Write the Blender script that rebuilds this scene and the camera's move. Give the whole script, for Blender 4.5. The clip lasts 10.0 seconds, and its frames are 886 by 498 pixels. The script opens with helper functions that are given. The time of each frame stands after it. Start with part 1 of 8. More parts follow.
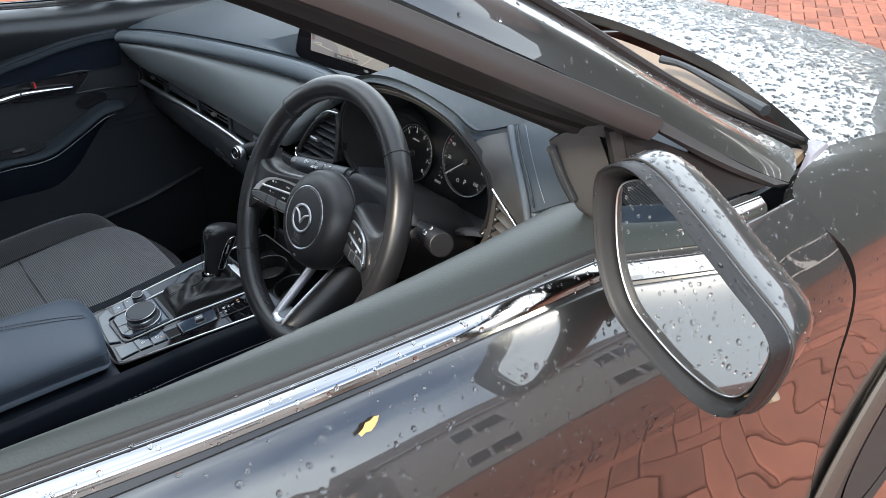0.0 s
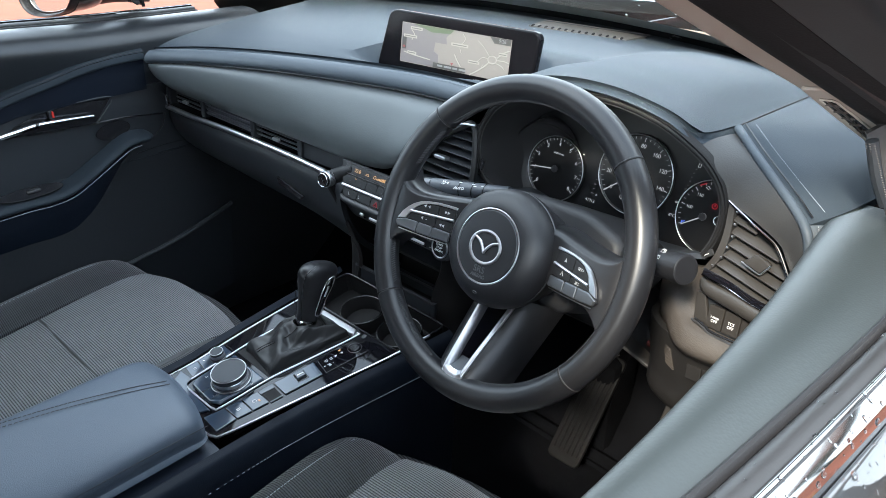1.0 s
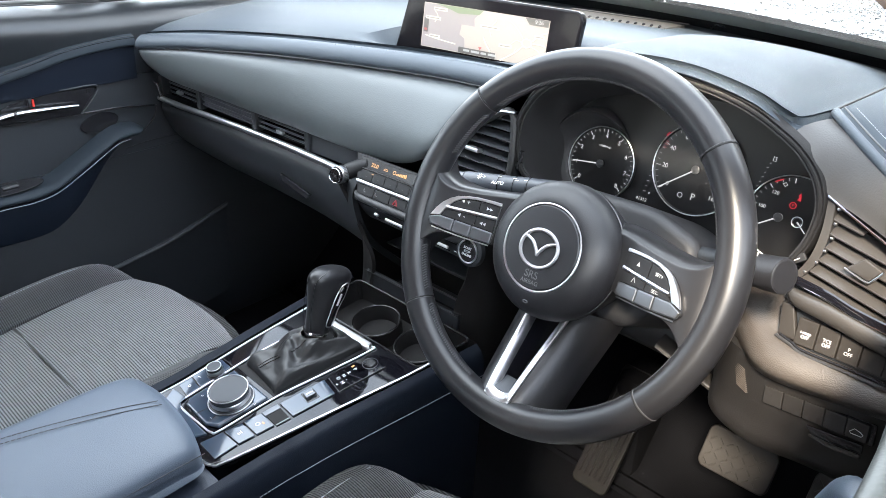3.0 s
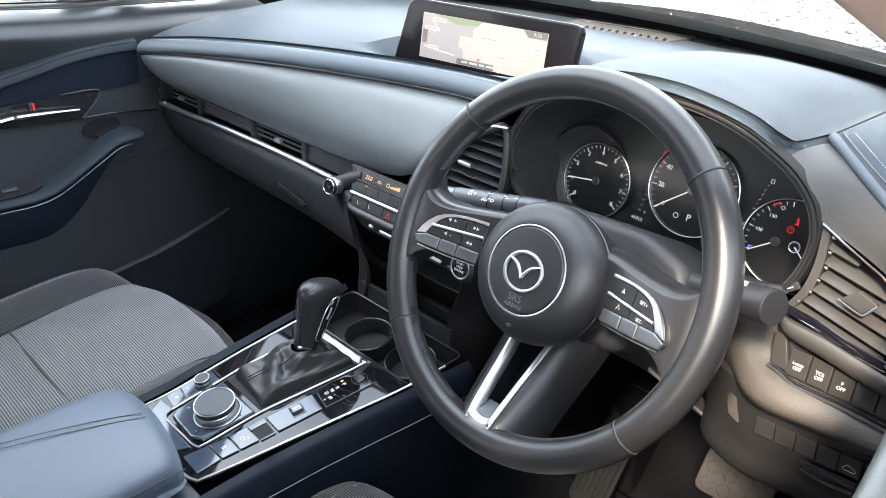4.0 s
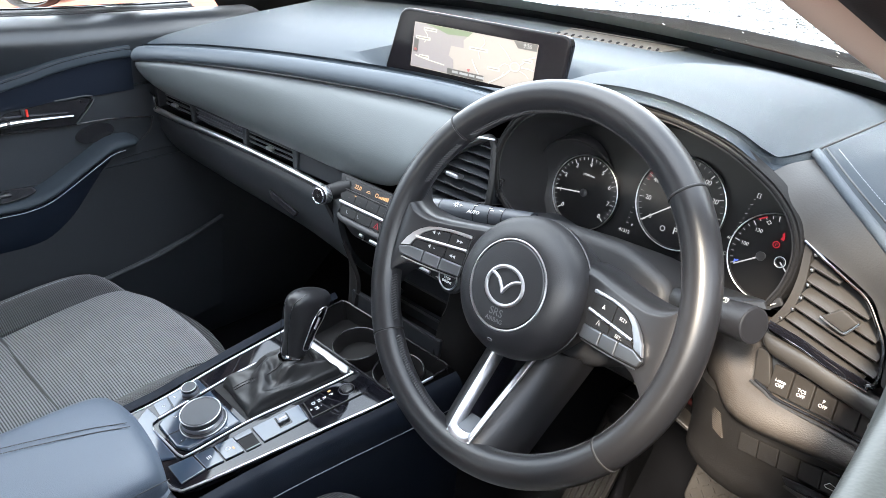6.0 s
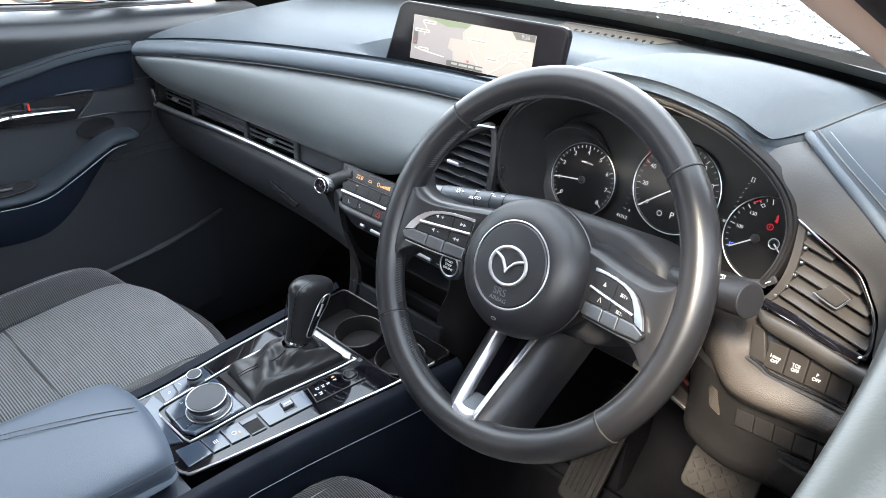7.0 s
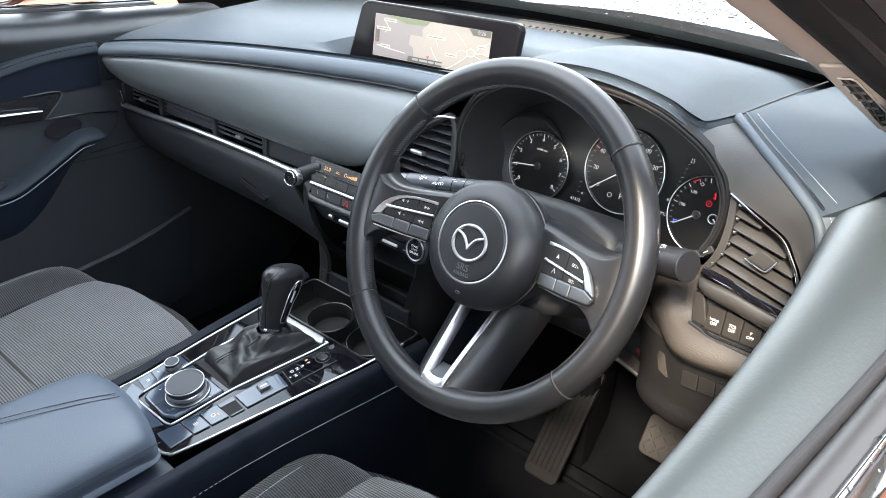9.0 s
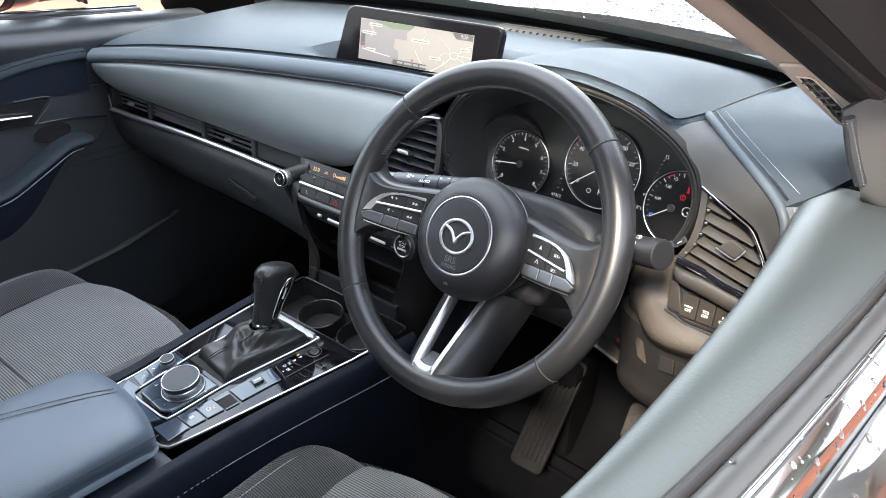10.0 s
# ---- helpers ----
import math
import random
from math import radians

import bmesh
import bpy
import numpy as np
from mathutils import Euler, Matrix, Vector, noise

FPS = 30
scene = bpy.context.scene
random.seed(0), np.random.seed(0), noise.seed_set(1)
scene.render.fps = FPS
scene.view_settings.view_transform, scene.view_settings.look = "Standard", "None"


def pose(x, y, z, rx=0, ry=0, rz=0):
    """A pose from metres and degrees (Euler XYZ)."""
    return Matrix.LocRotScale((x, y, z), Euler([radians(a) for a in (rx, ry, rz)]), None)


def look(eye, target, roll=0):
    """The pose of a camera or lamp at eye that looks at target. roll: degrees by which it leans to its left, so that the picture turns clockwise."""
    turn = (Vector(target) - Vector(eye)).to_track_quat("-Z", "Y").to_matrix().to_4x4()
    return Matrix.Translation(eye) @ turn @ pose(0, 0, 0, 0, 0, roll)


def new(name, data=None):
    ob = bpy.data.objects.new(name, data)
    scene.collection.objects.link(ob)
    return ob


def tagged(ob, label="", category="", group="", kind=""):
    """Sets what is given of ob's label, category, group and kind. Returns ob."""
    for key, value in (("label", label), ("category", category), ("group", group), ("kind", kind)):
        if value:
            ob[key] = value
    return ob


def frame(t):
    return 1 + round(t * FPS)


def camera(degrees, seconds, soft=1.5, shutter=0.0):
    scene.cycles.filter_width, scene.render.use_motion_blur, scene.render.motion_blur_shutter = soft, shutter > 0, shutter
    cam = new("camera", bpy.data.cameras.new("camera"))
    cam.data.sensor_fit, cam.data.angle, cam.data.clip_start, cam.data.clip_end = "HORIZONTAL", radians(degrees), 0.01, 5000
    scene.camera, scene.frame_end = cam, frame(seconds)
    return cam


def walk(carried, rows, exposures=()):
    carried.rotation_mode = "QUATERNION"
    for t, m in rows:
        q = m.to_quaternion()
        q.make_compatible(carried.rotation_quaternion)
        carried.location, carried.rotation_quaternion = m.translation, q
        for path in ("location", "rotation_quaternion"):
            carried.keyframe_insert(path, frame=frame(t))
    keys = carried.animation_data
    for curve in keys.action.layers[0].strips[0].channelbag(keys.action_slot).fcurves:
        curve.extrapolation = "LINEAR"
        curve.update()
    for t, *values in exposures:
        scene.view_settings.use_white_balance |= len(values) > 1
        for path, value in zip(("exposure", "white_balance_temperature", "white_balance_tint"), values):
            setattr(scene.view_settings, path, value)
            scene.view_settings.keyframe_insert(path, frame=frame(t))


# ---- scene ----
cam = camera(61.5, 10.0, soft=0.5)
METRES = 0.72
BASE = pose(1.1218, -0.4410, 1.4556, -31.138, -0.797, 49.290)
ROWS = [
    (0.0, 0.0, 0.0, 0.0, 0.0, -0.0, 0.0),
    (0.5, -0.2305, 0.1281, 0.0064, -3.0, 1.46, 1.92),
    (1.0, -0.4208, 0.2478, 0.0112, -5.15, 2.36, 3.07),
    (1.5, -0.5092, 0.33, 0.0135, -6.36, 2.78, 3.53),
    (2.0, -0.5077, 0.3902, 0.0038, -6.78, 3.0, 3.49),
    (3.5, -0.4691, 0.431, 0.0156, -5.7, 3.21, 1.96),
    (4.0, -0.4376, 0.4371, 0.0333, -5.1, 3.31, 1.44),
    (4.5, -0.4181, 0.4429, 0.0507, -4.75, 3.36, 1.13),
    (5.0, -0.4116, 0.4443, 0.06, -4.6, 3.43, 1.01),
    (6.5, -0.4164, 0.4284, 0.032, -5.14, 3.67, 1.14),
    (7.0, -0.4289, 0.4151, 0.0194, -5.47, 3.66, 1.37),
    (7.5, -0.4322, 0.3951, 0.012, -5.97, 3.67, 1.68),
    (8.0, -0.4305, 0.3758, 0.0039, -6.6, 3.66, 2.09),
    (8.5, -0.4316, 0.3577, -0.0044, -7.32, 3.65, 2.54),
    (9.0, -0.4379, 0.3429, -0.0147, -8.02, 3.63, 2.99),
    (9.5, -0.4465, 0.321, -0.0253, -8.69, 3.66, 3.41),
    (10.0, -0.4543, 0.2947, -0.031, -9.33, 3.78, 3.81),
]
EXPOSURES = [(0.0, 1.75, 6400, 8), (0.5, 1.92, 6200, 6), (1.0, 2.3, 6050, 5), (1.5, 2.75, 6250, 7), (2.2, 3.10, 6500, 9.5), (3.5, 3.16, 6500, 9.5), (4.5, 3.12, 6500, 9.5), (6.5, 3.08, 6500, 9.5), (8.5, 2.98, 6500, 9.5), (10.0, 2.86, 6500, 9.5)]
walk(cam, [(t, BASE @ pose(METRES * x, METRES * y, METRES * z, 90 + pitch, roll, yaw)) for t, x, y, z, yaw, pitch, roll in ROWS],
     exposures=EXPOSURES)

# world, sun and sky
world = bpy.data.worlds.new("sky")
scene.world = world
world.use_nodes = True
wn = world.node_tree.nodes
sky = wn.new("ShaderNodeTexSky")
sky.sky_type = "NISHITA"
sky.sun_disc = False
sky.sun_elevation = radians(40)
sky.sun_rotation = radians(162)
sky.dust_density = 2.0
cloud = wn.new("ShaderNodeTexNoise")
cloud.inputs["Scale"].default_value, cloud.inputs["Detail"].default_value = 1.7, 3
spread = wn.new("ShaderNodeMapRange")
spread.inputs[1].default_value, spread.inputs[2].default_value = 0.30, 0.57
cover = wn.new("ShaderNodeMix")
cover.data_type = "RGBA"
cover.inputs[7].default_value = (8.6, 9.3, 10.0, 1)
wl = world.node_tree.links
wl.new(wn.new("ShaderNodeTexCoord").outputs["Generated"], cloud.inputs["Vector"])
wl.new(cloud.outputs[0], spread.inputs[0])
wl.new(spread.outputs[0], cover.inputs[0])
wl.new(sky.outputs[0], cover.inputs[6])
wl.new(cover.outputs[2], wn["Background"].inputs[0])
wn["Background"].inputs[1].default_value = 0.15
sun = new("sun", bpy.data.lights.new("sun", "SUN"))
sun.data.energy, sun.data.angle, sun.data.color = 2.3, radians(8.0), (1.0, 0.87, 0.70)
sun.matrix_world = look((1.0, -3.0, 2.65), (0, 0, 0))


# ---- materials ----
def mat(name, color, rough=0.5, metal=0.0, grain=0.0, grain_size=400.0, vary=0.12, vary_size=9.0, coat=0.0, coat_rough=0.03,
        spec=0.5, kind="noise", sheen=0.0, dist=0.0006):
    """A surface with colour variation at two scales, varied roughness and fine relief."""
    m = bpy.data.materials.new(name)
    m.use_nodes = True
    n, l = m.node_tree.nodes, m.node_tree.links
    b = n["Principled BSDF"]
    b.inputs["Metallic"].default_value = metal
    b.inputs["Specular IOR Level"].default_value = spec
    b.inputs["Coat Weight"].default_value = coat
    b.inputs["Coat Roughness"].default_value = coat_rough
    b.inputs["Sheen Weight"].default_value = sheen
    co = n.new("ShaderNodeTexCoord")
    big = n.new("ShaderNodeTexNoise")
    big.inputs["Scale"].default_value, big.inputs["Detail"].default_value = vary_size, 6
    l.new(co.outputs["Object"], big.inputs["Vector"])
    fine = n.new("ShaderNodeTexVoronoi" if kind == "leather" else "ShaderNodeTexNoise")
    fine.inputs["Scale"].default_value = grain_size
    l.new(co.outputs["Object"], fine.inputs["Vector"])
    mix = n.new("ShaderNodeMix")
    mix.data_type = "RGBA"
    mix.inputs[6].default_value = (*[c * (1 - vary) for c in color], 1)
    mix.inputs[7].default_value = (*[min(1, c * (1 + vary)) for c in color], 1)
    l.new(big.outputs[0], mix.inputs[0])
    l.new(mix.outputs[2], b.inputs["Base Color"])
    rr = n.new("ShaderNodeMapRange")
    rr.inputs[3].default_value, rr.inputs[4].default_value = max(0, rough - 0.06 * (rough > 0.15)), rough + 0.06 * (rough > 0.15)
    l.new(big.outputs[0], rr.inputs[0])
    l.new(rr.outputs[0], b.inputs["Roughness"])
    if grain:
        bump = n.new("ShaderNodeBump")
        bump.inputs["Strength"].default_value, bump.inputs["Distance"].default_value = grain, dist
        l.new(fine.outputs[0], bump.inputs["Height"])
        l.new(bump.outputs[0], b.inputs["Normal"])
    return m


# same leather as NAVY, darkened in colour to offset strong light on the dash
DASHTOP = mat("dash_leather", (0.027, 0.035, 0.044), 0.62, 0, 0.22, 900, 0.10, 5, kind="leather", spec=0.17)
NAVY = mat("navy_leather", (0.070, 0.088, 0.115), 0.46, 0, 0.22, 900, 0.10, 5, kind="leather", spec=0.5)
# dash leather again, paler: light on its rolled edges is put into the colour
LITSKIN = mat("lit_navy_leather", (0.048, 0.059, 0.072), 0.5, 0, 0.22, 900, 0.10, 5, kind="leather", spec=0.25)
NAVYDARK = mat("dark_navy_leather", (0.018, 0.023, 0.034), 0.45, 0, 0.22, 900, 0.10, 5, kind="leather", spec=0.4)
PAD = mat("dark_soft_pad", (0.080, 0.091, 0.096), 0.45, 0, 0.22, 900, 0.10, 5, kind="leather")
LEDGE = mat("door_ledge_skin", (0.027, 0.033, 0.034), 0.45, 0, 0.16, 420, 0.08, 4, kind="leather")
BLACK = mat("black_moulding", (0.0175, 0.020, 0.024), 0.5, 0, 0.3, 700, 0.15, 12)
GRAINED = mat("grained_plastic", (0.068, 0.059, 0.053), 0.46, 0, 0.55, 820, 0.15, 10, kind="leather")
WHEEL = mat("wheel_leather", (0.0135, 0.0135, 0.0152), 0.33, 0, 0.07, 1500, 0.10, 14, kind="leather", spec=0.4)
HUB = mat("hub_skin", (0.0125, 0.0125, 0.0145), 0.42, 0, 0.25, 1300, 0.08, 14, spec=0.4)
PIANO = mat("piano_black", (0.005, 0.005, 0.007), 0.04, 0, 0, 10, 0.1, 8)
CHROME = mat("bright_chrome", (0.80, 0.80, 0.82), 0.08, 1.0, 0, 10, 0.04, 30)
SATIN = mat("satin_chrome", (0.58, 0.58, 0.60), 0.30, 1.0, 0, 10, 0.05, 30)
BELT = mat("belt_bright_trim", (0.33, 0.33, 0.33), 0.10, 1.0, 0, 10, 0.06, 14)
# reflected sky is put into the pale colour of this cap
FOOTCAP = mat("sky_paled_cap", (0.20, 0.19, 0.22), 0.4)
PADKEY = mat("satin_grey_key", (0.115, 0.12, 0.13), 0.32, 0.8, 0, 10, 0.06, 30)
# black border greyed: the dash reflected in the glass is put into the colour
EMBOSS = mat("embossed_print", (0.085, 0.085, 0.09), 0.4)
BORDER = mat("border_with_reflection", (0.115, 0.130, 0.128), 0.30, 0, 0, 10, 0.1, 8, spec=0.7)
RAIL = mat("brushed_rail", (0.50, 0.50, 0.52), 0.40, 1.0, 0, 10, 0.05, 30)
BOOT = mat("soft_boot_leather", (0.017, 0.017, 0.018), 0.42, 0, 0.22, 45, 0.1, 14, dist=0.003, spec=0.45)
DARKSATIN = mat("dark_satin_key", (0.10, 0.10, 0.105), 0.30, 0.7, 0, 10, 0.08, 30)
KEY = mat("black_key", (0.012, 0.012, 0.014), 0.25, 0, 0, 10, 0.1, 30)
GREYKEY = mat("slate_key", (0.022, 0.025, 0.031), 0.36, 0, 0, 10, 0.1, 30)
CARPET = mat("carpet", (0.0052, 0.0054, 0.0068), 0.95, 0, 1.0, 900, 0.3, 40, spec=0.1)
RUBBER = mat("rubber_seal", (0.014, 0.013, 0.014), 0.6, 0, 0.3, 500, 0.15, 12)
TRIM = mat("window_frame_paint", (0.028, 0.027, 0.028), 0.45, 0, 0.1, 500, 0.1, 8)
PILLAR = mat("pillar_cloth", (0.44, 0.395, 0.345), 0.85, 0, 0.3, 900, 0.05, 8)
SWITCHKEY = mat("dark_brown_key", (0.028, 0.025, 0.023), 0.45, 0, 0.1, 700, 0.1, 12)
LEAF = mat("leaf", (0.42, 0.25, 0.09), 0.6, 0, 0.4, 300, 0.3, 120)
VENT = mat("vent_plastic", (0.036, 0.033, 0.031), 0.45, 0, 0.2, 700, 0.1, 12)
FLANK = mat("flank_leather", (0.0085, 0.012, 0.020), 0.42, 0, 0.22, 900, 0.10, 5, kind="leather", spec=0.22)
DOORSKIN = mat("door_moulding", (0.020, 0.0235, 0.0285), 0.5, 0, 0.3, 700, 0.12, 8)
SHROUD = mat("shroud_plastic", (0.021, 0.021, 0.023), 0.55, 0, 0.2, 700, 0.1, 12)
LOWER = mat("lower_plastic", (0.0130, 0.0120, 0.0118), 0.5, 0, 0.3, 600, 0.12, 12)
# gloss black keys; blue of the reflected sky is put into the base colour
PLINTH = mat("sky_tinted_key", (0.030, 0.044, 0.066), 0.06, 0, 0, 10, 0.08, 30, spec=0.9)
SAIL = mat("sail_trim", (0.031, 0.030, 0.030), 0.6, 0, 0.3, 600, 0.08, 8)
STITCH = mat("thread", (0.30, 0.32, 0.35), 0.8)
# copy of LEDGE for the passenger side, its shade put into the colour
FARLEDGE = mat("shaded_door_ledge", (0.017, 0.0195, 0.023), 0.36, 0, 0.22, 900, 0.08, 5, kind="leather", spec=0.6)
PRINT = mat("dim_print", (0.40, 0.40, 0.41), 0.6)
SEAMTHREAD = mat("navy_thread", (0.11, 0.13, 0.15), 0.7)
SLATE = mat("slate_stalk", (0.045, 0.050, 0.060), 0.42, 0, 0.1, 700, 0.1, 12)
DISPLAY = mat("climate_window", (0.006, 0.005, 0.005), 0.22, 0, 0, 10, 0.1, 12, spec=0.3)
MATTKEY = mat("matt_black_key", (0.010, 0.010, 0.011), 0.5, 0, 0.1, 700, 0.1, 20, spec=0.3)
DEMIST = mat("demister_plastic", (0.040, 0.040, 0.040), 0.6, 0, 0.3, 600, 0.1, 12)
GRILLE = mat("speaker_mesh", (0.13, 0.14, 0.15), 0.6, 0, 1.0, 700, 0.1, 20)
DTHREAD = mat("dark_thread", (0.055, 0.055, 0.058), 0.8)
WHITE = mat("white_print", (0.72, 0.72, 0.72), 0.6)
REDTAB = mat("dark_red_plastic", (0.05, 0.006, 0.006), 0.5)
REDPRINT = mat("red_print", (0.6, 0.03, 0.02), 0.5)
PAINT = mat("machine_grey_paint", (0.042, 0.043, 0.045), 0.30, 0.75, 0, 10, 0.06, 3, coat=1.0, coat_rough=0.012, spec=0.3)
pn, pl = PAINT.node_tree.nodes, PAINT.node_tree.links
wave = pn.new("ShaderNodeTexNoise")
wave.inputs["Scale"].default_value, wave.inputs["Detail"].default_value = 4.0, 1
ripple = pn.new("ShaderNodeBump")
ripple.inputs["Strength"].default_value, ripple.inputs["Distance"].default_value = 0.55, 0.010
pl.new(pn.new("ShaderNodeTexCoord").outputs["Object"], wave.inputs["Vector"])
pl.new(wave.outputs[0], ripple.inputs["Height"])
pl.new(ripple.outputs[0], pn["Principled BSDF"].inputs["Normal"])
pl.new(ripple.outputs[0], pn["Principled BSDF"].inputs["Coat Normal"])
pn["Principled BSDF"].inputs["Coat IOR"].default_value = 1.72
CLAD = mat("arch_cladding", (0.05, 0.045, 0.04), 0.6, 0, 0.5, 400, 0.15, 10)
TYRE = mat("tyre_rubber", (0.018, 0.018, 0.018), 0.8, 0, 0.6, 200, 0.2, 12)
DIAL = mat("gauge_face", (0.006, 0.006, 0.007), 0.4)
COWL = mat("cowl_plastic", (0.15, 0.115, 0.085), 0.6, 0, 0.5, 300, 0.2, 10)
PEDAL = mat("pedal_rubber", (0.021, 0.018, 0.016), 0.7, 0, 0.6, 300, 0.3, 30)


def glow(name, color, strength):
    m = bpy.data.materials.new(name)
    m.use_nodes = True
    b = m.node_tree.nodes["Principled BSDF"]
    b.inputs["Base Color"].default_value = (0.02, 0.02, 0.02, 1)
    b.inputs["Emission Color"].default_value = (*color, 1)
    b.inputs["Emission Strength"].default_value = strength
    return m


def glass(name, color=(1, 1, 1), rough=0.0, ior=1.45):
    m = bpy.data.materials.new(name)
    m.use_nodes = True
    b = m.node_tree.nodes["Principled BSDF"]
    b.inputs["Base Color"].default_value = (*color, 1)
    b.inputs["Transmission Weight"].default_value = 1
    b.inputs["Roughness"].default_value = rough
    b.inputs["IOR"].default_value = ior
    return m


GLASS = glass("window_glass", (0.95, 0.98, 0.97), 0, 1.01)
DROP = glass("rain_water", (1, 1, 1), 0, 1.33)
MIRROR = mat("mirror_silver", (0.85, 0.86, 0.86), 0.01, 1.0, 0, 10, 0.0, 5)
LAMP_WHITE = glow("white_backlight", (0.95, 0.97, 1.0), 0.085)
LAMP_RED = glow("red_telltale", (1.0, 0.02, 0.05), 0.075)
LAMP_AMBER = glow("amber_light", (1.0, 0.52, 0.20), 0.16)
LAMP_BLUE = glow("blue_mark", (0.1, 0.2, 1.0), 0.2)
MAP_BASE = glow("map_ground", (0.78, 0.70, 0.63), 0.105)
MAP_TOWN = glow("map_town", (0.58, 0.53, 0.56), 0.09)
MAP_GREEN = glow("map_green", (0.32, 0.52, 0.20), 0.07)
MAP_ROAD = glow("map_road", (0.95, 0.90, 0.78), 0.135)
MAP_EDGE = glow("map_road_edge", (0.50, 0.45, 0.40), 0.07)
MAP_DARK = glow("map_dark_label", (0.05, 0.05, 0.05), 0.1)


def fabric(name, a, b_, rib):
    """Woven seat cloth: fine ribs across, dark and light threads."""
    m = bpy.data.materials.new(name)
    m.use_nodes = True
    n, l = m.node_tree.nodes, m.node_tree.links
    b = n["Principled BSDF"]
    b.inputs["Roughness"].default_value = 0.9
    b.inputs["Specular IOR Level"].default_value = 0.2
    b.inputs["Sheen Weight"].default_value = 0.25
    co = n.new("ShaderNodeTexCoord")
    wav = n.new("ShaderNodeTexWave")
    wav.bands_direction = "Y"
    wav.inputs["Scale"].default_value = rib
    wav2 = n.new("ShaderNodeTexWave")
    wav2.bands_direction = "X"
    wav2.inputs["Scale"].default_value = rib * 0.6
    mul = n.new("ShaderNodeMath")
    mul.operation = "MULTIPLY_ADD"
    mul.inputs[1].default_value = 0.12
    for w in (wav, wav2):
        l.new(co.outputs["Object"], w.inputs["Vector"])
        w.inputs["Distortion"].default_value = 0.3
    l.new(wav2.outputs[1], mul.inputs[0])
    l.new(wav.outputs[1], mul.inputs[2])
    mix = n.new("ShaderNodeMix")
    mix.data_type = "RGBA"
    mix.inputs[6].default_value, mix.inputs[7].default_value = (*a, 1), (*b_, 1)
    l.new(mul.outputs[0], mix.inputs[0])
    l.new(mix.outputs[2], b.inputs["Base Color"])
    bump = n.new("ShaderNodeBump")
    bump.inputs["Strength"].default_value, bump.inputs["Distance"].default_value = 0.7, 0.0016
    l.new(mul.outputs[0], bump.inputs["Height"])
    l.new(bump.outputs[0], b.inputs["Normal"])
    return m


CLOTH = fabric("ribbed_seat_cloth", (0.026, 0.027, 0.030), (0.215, 0.224, 0.236), 82)
BOLSTER = fabric("bolster_cloth", (0.011, 0.011, 0.013), (0.066, 0.069, 0.074), 92)


def brick_mat():
    m = bpy.data.materials.new("clay_paver")
    m.use_nodes = True
    n, l = m.node_tree.nodes, m.node_tree.links
    b = n["Principled BSDF"]
    b.inputs["Roughness"].default_value = 0.75
    b.inputs["Specular IOR Level"].default_value = 0.15
    info = n.new("ShaderNodeObjectInfo")
    geo = n.new("ShaderNodeNewGeometry")
    co = n.new("ShaderNodeTexCoord")
    add = n.new("ShaderNodeMath")
    l.new(info.outputs["Random"], add.inputs[0])
    l.new(geo.outputs["Random Per Island"], add.inputs[1])
    fr = n.new("ShaderNodeMath")
    fr.operation = "FRACT"
    l.new(add.outputs[0], fr.inputs[0])
    ramp = n.new("ShaderNodeValToRGB")
    ramp.color_ramp.elements[0].color = (0.155, 0.050, 0.030, 1)
    ramp.color_ramp.elements[1].color = (0.32, 0.105, 0.062, 1)
    l.new(fr.outputs[0], ramp.inputs[0])
    noi = n.new("ShaderNodeTexNoise")
    noi.inputs["Scale"].default_value = 14
    noi.inputs["Detail"].default_value = 8
    l.new(co.outputs["Object"], noi.inputs["Vector"])
    mix = n.new("ShaderNodeMix")
    mix.data_type, mix.blend_type = "RGBA", "MULTIPLY"
    mix.inputs[0].default_value = 0.6
    l.new(ramp.outputs[0], mix.inputs[6])
    l.new(noi.outputs[0], mix.inputs[7])
    br = n.new("ShaderNodeBrightContrast")
    br.inputs[1].default_value = 0.02
    l.new(mix.outputs[2], br.inputs[0])
    l.new(br.outputs[0], b.inputs["Base Color"])
    bump = n.new("ShaderNodeBump")
    bump.inputs["Strength"].default_value, bump.inputs["Distance"].default_value = 0.4, 0.002
    l.new(noi.outputs[0], bump.inputs["Height"])
    l.new(bump.outputs[0], b.inputs["Normal"])
    return m


PAVER = brick_mat()
FARPAVE = mat("far_brick_paving", (0.20, 0.078, 0.050), 0.85, 0, 0.5, 60, 0.25, 3, spec=0.1)
KERB = mat("pale_line", (0.62, 0.50, 0.36), 0.8, 0, 0.4, 60, 0.15, 3)
RENDERED = mat("pale_render", (0.68, 0.64, 0.58), 0.85, 0, 0.4, 40, 0.10, 1.5)
ROOF = mat("roof_tile", (0.10, 0.06, 0.05), 0.8, 0, 0.5, 20, 0.2, 2)
WINDOW = mat("house_window", (0.03, 0.035, 0.04), 0.05, 0, 0, 10, 0.1, 2, coat=1.0)
UPVC = mat("white_frame", (0.75, 0.75, 0.74), 0.4)
SCREENBLACK = mat("screen_black", (0.0035, 0.0035, 0.0045), 0.08, spec=0.08)
# near-black with the shade of undersides and recesses put into the colour
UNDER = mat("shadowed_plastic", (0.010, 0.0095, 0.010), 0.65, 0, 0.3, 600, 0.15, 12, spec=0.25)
# wall of an added house, dark so that pillar and wing reflect less sky
DARKWALL = mat("dark_house_wall", (0.050, 0.060, 0.058), 0.9, 0, 0.6, 30, 0.2, 1.2)
WHITEWOOD = mat("white_painted_timber", (0.78, 0.77, 0.73), 0.55, 0, 0.2, 60, 0.08, 3)
